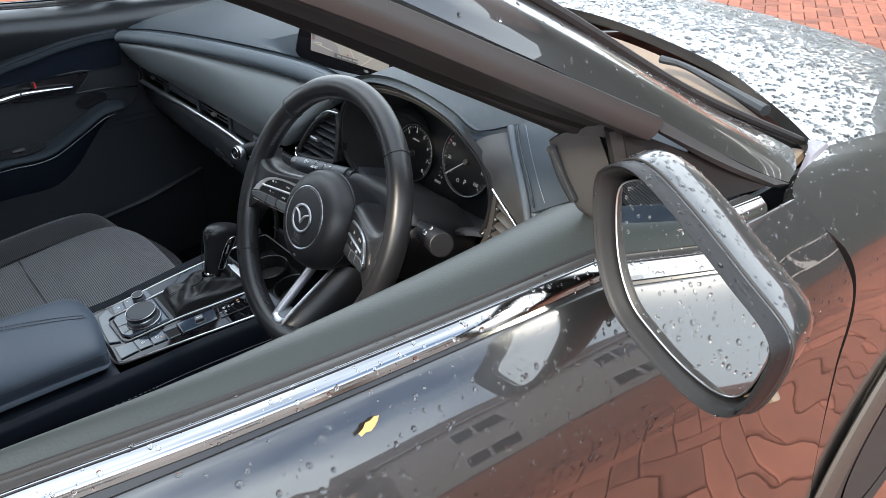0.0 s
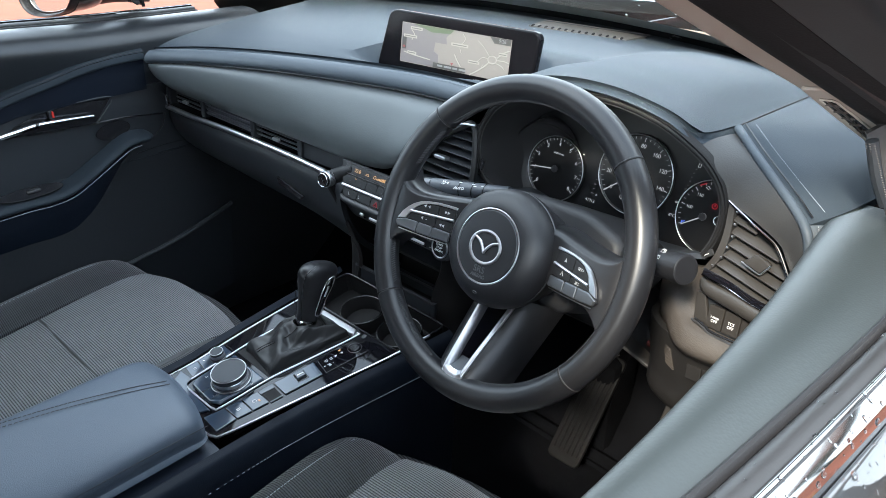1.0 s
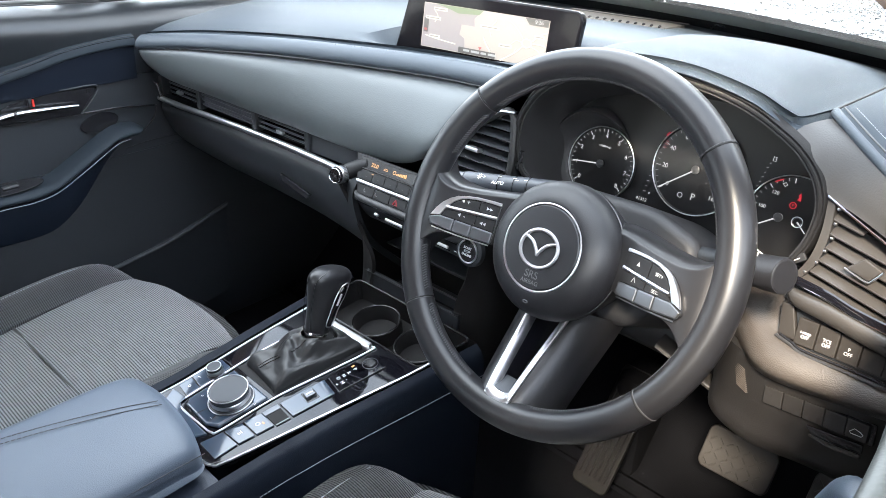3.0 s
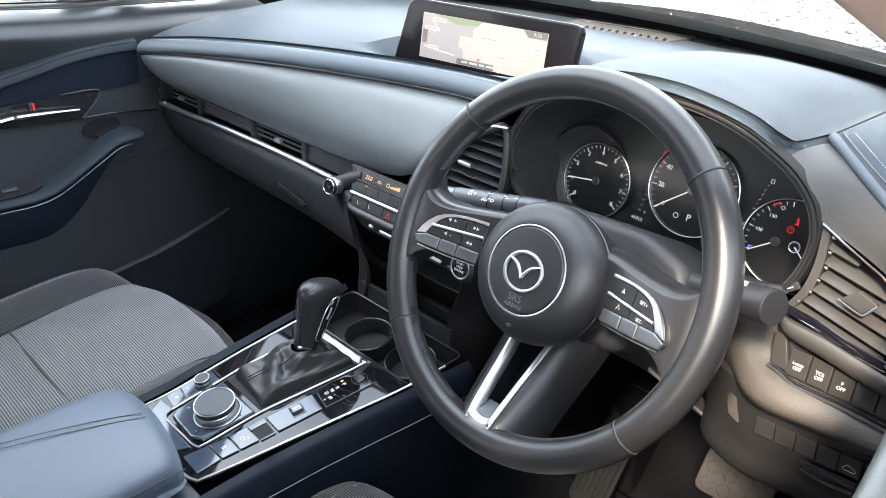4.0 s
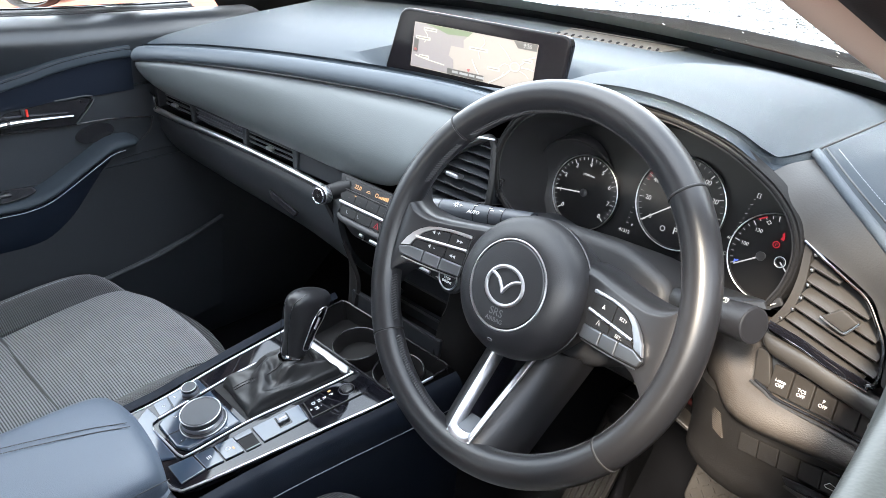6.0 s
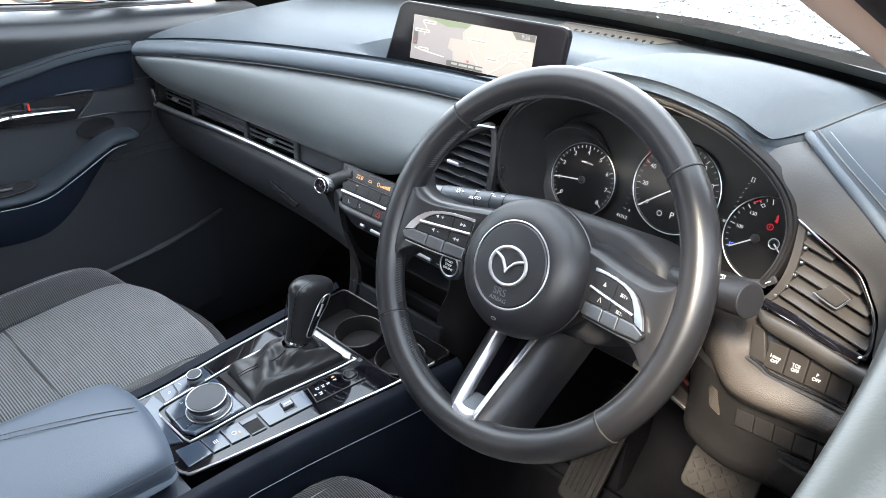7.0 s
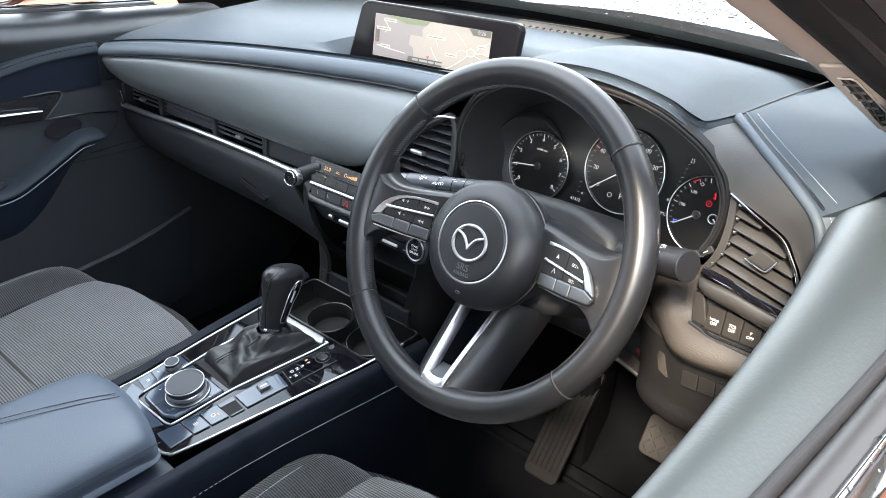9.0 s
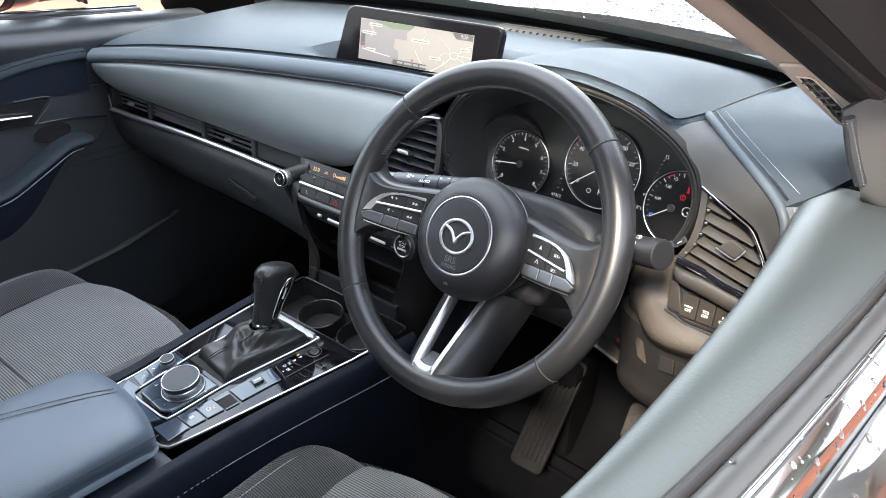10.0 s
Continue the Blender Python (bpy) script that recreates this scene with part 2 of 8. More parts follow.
HEDGE = mat("hedge_leaf", (0.045, 0.075, 0.030), 0.6, 0, 0.3, 40, 0.4, 2)


# ---- building blocks ----
def V(*a):
    return Vector(a)


def basis(origin, right, up):
    """Pose whose x is right, y is up (made square to right) and z is the outward normal."""
    r = Vector(right).normalized()
    u = Vector(up)
    u = (u - r * u.dot(r)).normalized()
    n = r.cross(u)
    m = Matrix((r, u, n)).transposed().to_4x4()
    m.translation = origin
    return m


def thing(name, at, label, category, group="", kind=""):
    e = new(name)
    e.location = at
    e.empty_display_size = 0.05
    return tagged(e, label, category, group, kind)


def part(name, bm, material, parent=None, label="", smooth=True, angle=35):
    """Links a bmesh, in world metres, as one mesh object under its parent."""
    bmesh.ops.recalc_face_normals(bm, faces=bm.faces)
    me = bpy.data.meshes.new(name)
    if smooth:
        lim = radians(angle)
        for f in bm.faces:
            f.smooth = True
        for e in bm.edges:
            e.smooth = len(e.link_faces) == 2 and e.calc_face_angle(0) < lim
    bm.to_mesh(me)
    bm.free()
    me.materials.append(material)
    ob = new(name, me)
    areas = sorted(p.area for p in me.polygons)
    if smooth and areas and areas[-1] > 12 * areas[len(areas) // 2]:
        flatten = ob.modifiers.new("flat_faces", "WEIGHTED_NORMAL")   # keeps broad flat faces flat beside their small bevels
        flatten.keep_sharp = True
    if parent:
        ob.parent = parent
        ob.matrix_parent_inverse = Matrix.Translation(-parent.location)
    if label:
        ob["label"] = label
    return ob


def curve(points, n, closed=False):
    """Smooth curve through the points, as n points."""
    pts = [Vector(p) for p in points]
    k = len(pts)
    if k == 2 and not closed:
        return [pts[0].lerp(pts[1], i / (n - 1)) for i in range(n)]
    out = []
    span = k if closed else k - 1
    for i in range(n):
        s = span * i / (n if closed else n - 1)
        j = min(int(s), span - 1)
        f = s - j
        if closed:
            a, b, c, d = (pts[(j + q) % k] for q in (-1, 0, 1, 2))
        else:
            b, c = pts[j], pts[j + 1]
            a = pts[j - 1] if j > 0 else b * 2 - c
            d = pts[j + 2] if j + 2 < k else c * 2 - b
        out.append(0.5 * ((2 * b) + (c - a) * f + (2 * a - 5 * b + 4 * c - d) * f * f + (3 * b - a - 3 * c + d) * f ** 3))
    return out


def sheet(cage, nu=24, nv=12, thick=0.0, closed=False, face=(0.5, -0.6, 0.6), cap=False):
    """Smooth skin through rows of points; thick: depth behind the side that looks towards face."""
    rows = [curve(r, nu, closed) for r in cage]
    cols = [curve([r[i] for r in rows], nv) for i in range(nu)]
    bm = bmesh.new()
    g = [[bm.verts.new(cols[i][j]) for j in range(nv)] for i in range(nu)]
    for i in range(nu if closed else nu - 1):
        for j in range(nv - 1):
            k = (i + 1) % nu
            bm.faces.new((g[i][j], g[k][j], g[k][j + 1], g[i][j + 1]))
    if cap:
        for j in (0, nv - 1):
            bm.faces.new([g[i][j] for i in range(nu)])
    bm.normal_update()
    if thick:
        if sum((f.normal * f.calc_area() for f in bm.faces), Vector()).dot(Vector(face)) < 0:
            thick = -thick
        nor = {v: v.normal.copy() for v in bm.verts}
        back = {v: bm.verts.new(v.co - nor[v] * thick) for v in list(nor)}
        edges = [e for e in bm.edges if e.is_boundary]
        for f in list(bm.faces):
            bm.faces.new([back[v] for v in reversed(f.verts)])
        for e in edges:
            a, b = e.verts
            bm.faces.new((a, b, back[b], back[a]))
    return bm


def tube(path, r, seg=10, n=0, closed=False, flat=1.0, m=None, ups=None):
    """Round (or flattened) bar along a path; r a number or one radius a point."""
    pts = curve(path, n or len(path), closed) if n else [Vector(p) for p in path]
    k = len(pts)
    rad = r if isinstance(r, (list, tuple)) else [r] * 2
    bm = bmesh.new()
    rings = []
    up = Vector(ups) if ups else None
    for i, p in enumerate(pts):
        if closed:
            t = pts[(i + 1) % k] - pts[i - 1]
        else:
            t = pts[min(i + 1, k - 1)] - pts[max(i - 1, 0)]
        t.normalize()
        if up is None:
            up = t.orthogonal().normalized()
        s = t.cross(up).normalized()
        w = s.cross(t).normalized()
        if not ups:
            up = w
        f = i / (k - 1) * (len(rad) - 1)
        j = min(int(f), len(rad) - 2)
        rr = rad[j] + (rad[j + 1] - rad[j]) * (f - j)
        ring = []
        for q in range(seg):
            a = 2 * math.pi * q / seg
            ring.append(bm.verts.new(p + s * (math.cos(a) * rr) + w * (math.sin(a) * rr * flat)))
        rings.append(ring)
    for i in range(k if closed else k - 1):
        a, b = rings[i], rings[(i + 1) % k]
        for q in range(seg):
            bm.faces.new((a[q], a[(q + 1) % seg], b[(q + 1) % seg], b[q]))
    if not closed:
        bm.faces.new(rings[0][::-1])
        bm.faces.new(rings[-1])
    if m:
        bm.transform(m)
    return bm


def bevelled(bm, width, seg=2, sharp=30):
    if width:
        es = [e for e in bm.edges if len(e.link_faces) == 2 and e.calc_face_angle(0) > radians(sharp)]
        bmesh.ops.bevel(bm, geom=es, offset=width, segments=seg, profile=0.5, affect="EDGES", clamp_overlap=True)
    return bm


def box(sx, sy, sz, m, bevel=0.002, seg=2):
    bm = bmesh.new()
    bmesh.ops.create_cube(bm, size=1)
    bmesh.ops.scale(bm, vec=(sx, sy, sz), verts=bm.verts)
    bmesh.ops.recalc_face_normals(bm, faces=bm.faces)
    bevelled(bm, min(bevel, 0.45 * min(sx, sy, sz)), seg)
    bm.transform(m)
    return bm


def plate(outline, depth, m, bevel=0.0012, seg=2, top=1.0):
    """Flat piece of any outline (x, y), its face depth above the pose; top: size of the face against the foot."""
    bm = bmesh.new()
    cx = sum(p[0] for p in outline) / len(outline)
    cy = sum(p[1] for p in outline) / len(outline)
    lo = [bm.verts.new((p[0], p[1], 0)) for p in outline]
    hi = [bm.verts.new((cx + (p[0] - cx) * top, cy + (p[1] - cy) * top, depth)) for p in outline]
    bm.faces.new(lo[::-1])
    bm.faces.new(hi)
    k = len(outline)
    for i in range(k):
        bm.faces.new((lo[i], lo[(i + 1) % k], hi[(i + 1) % k], hi[i]))
    bmesh.ops.recalc_face_normals(bm, faces=bm.faces)
    bevelled(bm, bevel, seg, 50)
    bm.transform(m)
    return bm


def rounded(w, h, r, n=5, cx=0.0, cy=0.0):
    """Outline of a rectangle with round corners."""
    r = min(r, w / 2 - 1e-5, h / 2 - 1e-5)
    out = []
    for sx, sy, a0 in ((1, 1, 0), (-1, 1, 90), (-1, -1, 180), (1, -1, 270)):
        for i in range(n + 1):
            a = radians(a0 + 90 * i / n)
            out.append((cx + sx * (w / 2 - r) + r * math.cos(a), cy + sy * (h / 2 - r) + r * math.sin(a)))
    return out


def soft(points, r, n=6):
    """Outline with its corners rounded off over r metres."""
    out = []
    for i, p in enumerate(points):
        p, a, b = V(*p), V(*points[i - 1]), V(*points[(i + 1) % len(points)])
        a, b = p + (a - p).normalized() * r, p + (b - p).normalized() * r
        out += [tuple(a.lerp(p, k / n).lerp(p.lerp(b, k / n), k / n)) for k in range(n + 1)]
    return out


def oval(rx, ry, n=40, cx=0.0, cy=0.0):
    return [(cx + rx * math.cos(2 * math.pi * i / n), cy + ry * math.sin(2 * math.pi * i / n)) for i in range(n)]


def lathe(profile, m, seg=40, caps=True):
    """Turned piece: (radius, height) from foot to top, round the pose's z."""
    bm = bmesh.new()
    rings = []
    for r, z in profile:
        rings.append([bm.verts.new((r * math.cos(2 * math.pi * i / seg), r * math.sin(2 * math.pi * i / seg), z)) for i in range(seg)])
    for a, b in zip(rings, rings[1:]):
        for i in range(seg):
            bm.faces.new((a[i], a[(i + 1) % seg], b[(i + 1) % seg], b[i]))
    if caps:
        bm.faces.new(rings[0][::-1])
        bm.faces.new(rings[-1])
    bm.transform(m)
    return bm


def ring(r, thick, m, seg=48, high=None, a0=0.0, a1=360.0, squash=1.0, bars=8):
    """Round hoop (or arc of one) in the pose's plane."""
    full = a1 - a0 >= 359.9
    k = seg if full else seg + 1
    pts = [(r * math.cos(radians(a0 + (a1 - a0) * i / seg)), squash * r * math.sin(radians(a0 + (a1 - a0) * i / seg)), 0) for i in range(k)]
    return tube(pts, thick, bars, closed=full, flat=(high or thick) / thick, m=m, ups=(0, 0, 1))


def joined(parts):
    bm = bmesh.new()
    for b in parts:
        me = bpy.data.meshes.new("t")
        b.to_mesh(me)
        b.free()
        bm.from_mesh(me)
        bpy.data.meshes.remove(me)
    return bm


def stitches(path, n, length, m_r, parent, name="stitching", material=None, lift=(0, 0, 0)):
    """Row of short threads along a path."""
    pts = curve(path, n * 2)
    bits = []
    off = Vector(lift)
    for i in range(0, len(pts) - 1, 2):
        a, b = pts[i] + off, pts[i + 1] + off
        c = (a + b) / 2
        d = (b - a).normalized() * (length / 2)
        bits.append(tube([c - d, c, c + d], m_r, 5))
    return part(name, joined(bits), material or STITCH, parent)


def lettering(text, size, m, material, parent, name="lettering", depth=0.0002, align="CENTER"):
    cu = bpy.data.curves.new("t", "FONT")
    cu.body, cu.size, cu.align_x, cu.align_y, cu.extrude = text, size, align, "CENTER", depth
    tmp = bpy.data.objects.new("t", cu)
    me = bpy.data.meshes.new_from_object(tmp)
    bpy.data.objects.remove(tmp)
    bm = bmesh.new()
    bm.from_mesh(me)
    bpy.data.meshes.remove(me)
    bm.transform(m)
    return part(name, bm, material, parent, smooth=False)


def at(m, x, y, z=0.0, turn=0.0):
    return m @ pose(x, y, z, 0, 0, turn)


# ---- ground ----
def ground():
    bm = bmesh.new()
    bmesh.ops.create_grid(bm, x_segments=8, y_segments=8, size=1500, matrix=Matrix.Translation((0, 0, -0.03)))
    tagged(part("ground", bm, FARPAVE, smooth=False), "red brick forecourt running on into the distance", "ground", kind="structure")


ground()


# ---- car shell ----
def car_shell():
    car = thing("car_body", (0, 0.9, 0), "dark grey metallic car body, wet with rain", "car")
    # bonnet: rear edge curved in plan, crowned across
    def bonnet_row(y0, z, w, drop, back):
        return [(x * w, y0 - back * x * x, z - drop * x * x) for x in (-1, -0.8, -0.5, 0, 0.5, 0.8, 1)]
    cage = [bonnet_row(0.95, 1.042, 0.748, 0.002, 0.36), bonnet_row(1.17, 1.040, 0.765, 0.026, 0.24), bonnet_row(1.45, 1.000, 0.762, 0.045, 0.10),
            bonnet_row(1.70, 0.92, 0.70, 0.06, 0.08), bonnet_row(1.86, 0.82, 0.62, 0.07, 0.16)]
    part("bonnet", sheet(cage, 48, 24, 0.02), PAINT, car)
    part("bumper", sheet([[(x * 0.64, 1.87 - 0.17 * x * x, 0.80 - 0.07 * x * x) for x in (-1, -0.5, 0, 0.5, 1)],
                          [(x * 0.78, 1.98 - 0.3 * x * x, 0.62) for x in (-1, -0.5, 0, 0.5, 1)],
                          [(x * 0.80, 1.93 - 0.3 * x * x, 0.25) for x in (-1, -0.5, 0, 0.5, 1)]], 24, 10, 0.02), PAINT, car)
    for s in (1, -1):
        # front wing with its wheel arch
        def wing_row(f, s=s):
            return [(s * x, y, z) for x, y, z in f]
        cage = [wing_row([(0.752, 0.585, 1.056), (0.770, 0.9, 1.018), (0.766, 1.3, 0.965), (0.68, 1.72, 0.85)]),
                wing_row([(0.800, 0.384, 1.066), (0.812, 0.9, 1.005), (0.79, 1.3, 0.945), (0.72, 1.72, 0.81)]),
                wing_row([(0.8655, 0.428, 0.998), (0.876, 0.9, 0.955), (0.842, 1.3, 0.90), (0.77, 1.72, 0.76)]),
                wing_row([(0.8830, 0.462, 0.915), (0.891, 0.9, 0.87), (0.87, 1.3, 0.85), (0.80, 1.72, 0.72)]),
                wing_row([(0.8805, 0.492, 0.80), (0.893, 0.82, 0.815), (0.885, 1.3, 0.815), (0.81, 1.72, 0.64)])]
        part("front_wing", sheet(cage, 36, 24, 0.015, face=(s, 0, 0.5)), PAINT, car)
        lower = [wing_row([(0.8805, 0.492, 0.80), (0.885, 0.62, 0.81), (0.892, 0.80, 0.815)]),
                 wing_row([(0.882, 0.548, 0.60), (0.884, 0.60, 0.61), (0.887, 0.665, 0.63)]),
                 wing_row([(0.894, 0.612, 0.36), (0.894, 0.617, 0.36), (0.894, 0.622, 0.36)])]
        part("wing_side", sheet(lower, 12, 12, 0.015, face=(s, 0, 0)), PAINT, car)
        angles = range(-4, 188, 12)
        arch = [[(s * x, 1.06 - r * math.cos(radians(a)), 0.345 + r * math.sin(radians(a))) for a in angles] for r, x in ((0.492, 0.894), (0.480, 0.902), (0.415, 0.906), (0.400, 0.890), (0.40, 0.80))]
        part("arch_cladding", sheet(arch, 48, 14, 0.004, face=(s, 0, 0)), CLAD, car, "matt dark plastic wheel arch cladding")
        part("pillar_foot", sheet([wing_row([(0.752, 0.575, 1.062), (0.765, 0.50, 1.066), (0.790, 0.42, 1.066)]), wing_row([(0.700, 0.64, 1.035), (0.735, 0.56, 1.050), (0.770, 0.46, 1.056)])], 12, 6, 0.008, face=(0, 0, 1)), FOOTCAP, car, "cap at the pillar foot, paled with reflected sky")
        # wheel
        wheel = part("wheel", lathe([(0.20, -0.10), (0.30, -0.11), (0.338, -0.085), (0.342, 0), (0.338, 0.085), (0.30, 0.11), (0.235, 0.105)],
                                    basis((s * 0.775, 1.06, 0.342), (0, 1, 0), (0, 0, s)), 56), TYRE, car, "black rubber tyre on an alloy rim")
        hub = basis((s * 0.775, 1.06, 0.342), (0, s, 0), (0, 0, 1))
        spokes = [box(0.05, 0.20, 0.02, hub @ pose(0, 0, 0, 0, 0, 72 * k) @ pose(0, 0.12, 0.085), 0.006) for k in range(5)]
        spokes.append(lathe([(0.235, 0.06), (0.235, 0.105), (0.222, 0.105), (0.215, 0.06)], hub, 48, False))
        spokes.append(lathe([(0.04, 0.06), (0.04, 0.10), (0.03, 0.105)], hub, 24))
        part("rim", joined(spokes), SATIN, wheel)
        # sills, rear quarter, roof rails: plain closing panels
        part("rear_side", sheet([[(s * 0.79, -0.66, 1.07), (s * 0.80, -1.2, 1.08), (s * 0.72, -2.2, 1.02)],
                                 [(s * 0.845, -0.66, 0.9), (s * 0.86, -1.2, 0.9), (s * 0.78, -2.2, 0.85)],
                                 [(s * 0.85, -0.66, 0.3), (s * 0.87, -1.2, 0.3), (s * 0.78, -2.2, 0.35)]], 16, 10, 0.03), PAINT, car)
        part("sill", box(0.10, 1.25, 0.12, pose(s * 0.80, -0.05, 0.29), 0.02), CLAD, car)
        part("rear_pillar", sheet([[(s * 0.60, -1.50, 1.44), (s * 0.585, -1.7, 1.42), (s * 0.56, -1.9, 1.36)],
                                   [(s * 0.74, -1.62, 1.09), (s * 0.73, -1.85, 1.08), (s * 0.70, -2.15, 1.05)]], 12, 6, 0.03), PAINT, car)
        part("roof_side", sheet([[(s * 0.60, -0.60, 1.495), (s * 0.61, -1.1, 1.495), (s * 0.58, -1.9, 1.42)], [(s * 0.645, -0.60, 1.43), (s * 0.64, -1.1, 1.43), (s * 0.60, -1.9, 1.36)]], 12, 6, 0.02), PAINT, car)
        pane = part("rear_side_window", sheet([[(s * 0.645, -0.70, 1.43), (s * 0.64, -1.1, 1.43), (s * 0.60, -1.55, 1.42)], [(s * 0.75, -0.70, 1.08), (s * 0.755, -1.1, 1.08), (s * 0.74, -1.65, 1.08)]], 8, 6), GLASS, car)
        pane.visible_shadow = False
        part("centre_pillar", sheet([[(s * 0.645, -0.56, 1.42), (s * 0.645, -0.68, 1.44)], [(s * 0.735, -0.60, 1.08), (s * 0.735, -0.72, 1.08)],
                                     [(s * 0.76, -0.60, 0.35), (s * 0.76, -0.72, 0.35)]], 4, 8, 0.03), BLACK, car)
    roof = [[(x * 0.60, -0.32 + 0.12 * (1 - x * x), 1.47 + 0.03 * (1 - x * x)) for x in (-1, -0.5, 0, 0.5, 1)],
            [(x * 0.61, -0.9, 1.49 + 0.045 * (1 - x * x)) for x in (-1, -0.5, 0, 0.5, 1)],
            [(x * 0.58, -1.9, 1.42 + 0.04 * (1 - x * x)) for x in (-1, -0.5, 0, 0.5, 1)]]
    part("roof", sheet(roof, 16, 12, 0.03), PAINT, car)
    pane = part("rear_window", sheet([[(-0.55, -1.9, 1.41), (0, -1.95, 1.44), (0.55, -1.9, 1.41)], [(-0.66, -2.15, 1.08), (0, -2.24, 1.08), (0.66, -2.15, 1.08)]], 10, 6), GLASS, car)
    pane.visible_shadow = False
    part("tailgate", sheet([[(-0.69, -2.16, 1.08), (0, -2.25, 1.08), (0.69, -2.16, 1.08)], [(-0.7, -2.2, 1.0), (0, -2.3, 1.0), (0.7, -2.2, 1.0)],
                            [(-0.75, -2.25, 0.3), (0, -2.35, 0.3), (0.75, -2.25, 0.3)]], 12, 8, 0.03), PAINT, car)
    # front bulkhead under the dash and the cowl
    part("bulkhead", sheet([[(-0.78, 0.62, 1.02), (0, 0.80, 1.0), (0.78, 0.62, 1.02)], [(-0.78, 0.66, 0.6), (0, 0.72, 0.6), (0.78, 0.66, 0.6)],
                            [(-0.78, 0.42, 0.24), (0, 0.46, 0.24), (0.78, 0.42, 0.24)]], 12, 8, 0.02), CARPET, car, "dark carpet-lined bulkhead")
    return car


car = car_shell()
headliner = part("headliner", sheet([[(x * 0.59, -0.30 + 0.10 * (1 - x * x), 1.435 + 0.03 * (1 - x * x)) for x in (-1, -0.5, 0, 0.5, 1)],
                                     [(x * 0.60, -0.9, 1.45 + 0.045 * (1 - x * x)) for x in (-1, -0.5, 0, 0.5, 1)],
                                     [(x * 0.57, -1.9, 1.38 + 0.04 * (1 - x * x)) for x in (-1, -0.5, 0, 0.5, 1)]], 16, 8, 0.01), PILLAR)
tagged(headliner, "pale grey cloth headliner under the car roof", "headliner", kind="structure")


def pillars():
    for s in (1, -1):
        p = thing("windscreen_pillar", (s * 0.7, 0.3, 1.0), "sloping windscreen pillar with dark frame and wet paint", "pillar", "windscreen pillars", "structure")
        outer = [[(s * x, y, z) for x, y, z in r] for r in (
            [(0.792, 0.385, 1.076), (0.774, 0.30, 1.117), (0.7065, 0.005, 1.277), (0.642, -0.295, 1.413), (0.612, -0.62, 1.462)],
            [(0.766, 0.46, 1.066), (0.745, 0.30, 1.150), (0.696, 0.02, 1.300), (0.640, -0.28, 1.428), (0.61, -0.62, 1.475)],
            [(0.722, 0.54, 1.054), (0.685, 0.32, 1.167), (0.665, 0.03, 1.318), (0.615, -0.26, 1.452), (0.60, -0.62, 1.492)])]
        part("outer_panel", sheet(outer, 40, 10, 0.012), PAINT, p, "wet dark grey painted panel")
        def run(r):
            return [(s * x, y, z) for x, y, z in r]
        inner_edge = [(0.655, 0.26, 1.098), (0.630, 0.16, 1.148), (0.608, 0.10, 1.184), (0.570, 0.0, 1.235), (0.494, -0.20, 1.338), (0.45, -0.42, 1.418), (0.44, -0.62, 1.44)]
        outer_edge = [(0.668, 0.20, 1.128), (0.655, 0.13, 1.168), (0.642, 0.09, 1.190), (0.605, 0.0, 1.240), (0.530, -0.20, 1.343), (0.48, -0.42, 1.424), (0.47, -0.62, 1.445)]
        part("inner_trim", sheet([[(x - s * 0.010, y + 0.035, z - 0.006) for x, y, z in run(inner_edge)], run(inner_edge), run(outer_edge)], 40, 12, 0.010, face=(0, -0.5, -0.85)), PILLAR, p, "pale cloth-look inner pillar trim")
        cage = [run(r) for r in (
            [(0.655, 0.13, 1.172), (0.605, 0.0, 1.243), (0.530, -0.20, 1.345), (0.48, -0.42, 1.425), (0.47, -0.62, 1.447)],
            [(0.675, 0.135, 1.165), (0.628, 0.0, 1.235), (0.560, -0.20, 1.337), (0.51, -0.42, 1.417), (0.50, -0.62, 1.440)],
            [(0.690, 0.14, 1.180), (0.660, 0.0, 1.245), (0.600, -0.20, 1.345), (0.555, -0.42, 1.425), (0.55, -0.62, 1.445)],
            [(0.715, 0.15, 1.188), (0.690, 0.0, 1.258), (0.640, -0.20, 1.358), (0.60, -0.42, 1.436), (0.59, -0.62, 1.455)],
            [(0.742, 0.15, 1.182), (0.711, 0.0, 1.256), (0.666, -0.20, 1.354), (0.625, -0.42, 1.432), (0.615, -0.62, 1.452)],
            [(0.746, 0.16, 1.196), (0.7095, 0.003, 1.273), (0.664, -0.20, 1.369), (0.624, -0.42, 1.445), (0.613, -0.62, 1.461)])]
        part("frame_foot", sheet([run([(0.746, 0.16, 1.196), (0.7755, 0.30, 1.116), (0.793, 0.385, 1.075)]), run([(0.750, 0.16, 1.184), (0.774, 0.25, 1.134), (0.794, 0.345, 1.086)])], 20, 6, 0.006), TRIM, p)
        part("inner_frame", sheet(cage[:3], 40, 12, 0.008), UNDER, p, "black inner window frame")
        part("window_frame", sheet(cage[2:], 40, 14, 0.008), TRIM, p, "matt dark window frame with rubber run channel")
        part("run_channel", tube(run([(0.684, 0.135, 1.168), (0.644, 0.0, 1.237), (0.580, -0.20, 1.339), (0.533, -0.42, 1.419), (0.525, -0.6, 1.44)]), 0.007, 8, 40), RUBBER, p)
        part("frame_seam", tube(run([(0.716, 0.15, 1.190), (0.691, 0.0, 1.2595), (0.641, -0.20, 1.3595), (0.601, -0.42, 1.4375)]), 0.0024, 6, 40), RUBBER, p)
        part("channel_rib", tube(run([(0.728, 0.15, 1.1835), (0.700, 0.0, 1.2560), (0.653, -0.20, 1.3550), (0.612, -0.42, 1.4330)]), 0.0042, 8, 40), RUBBER, p)
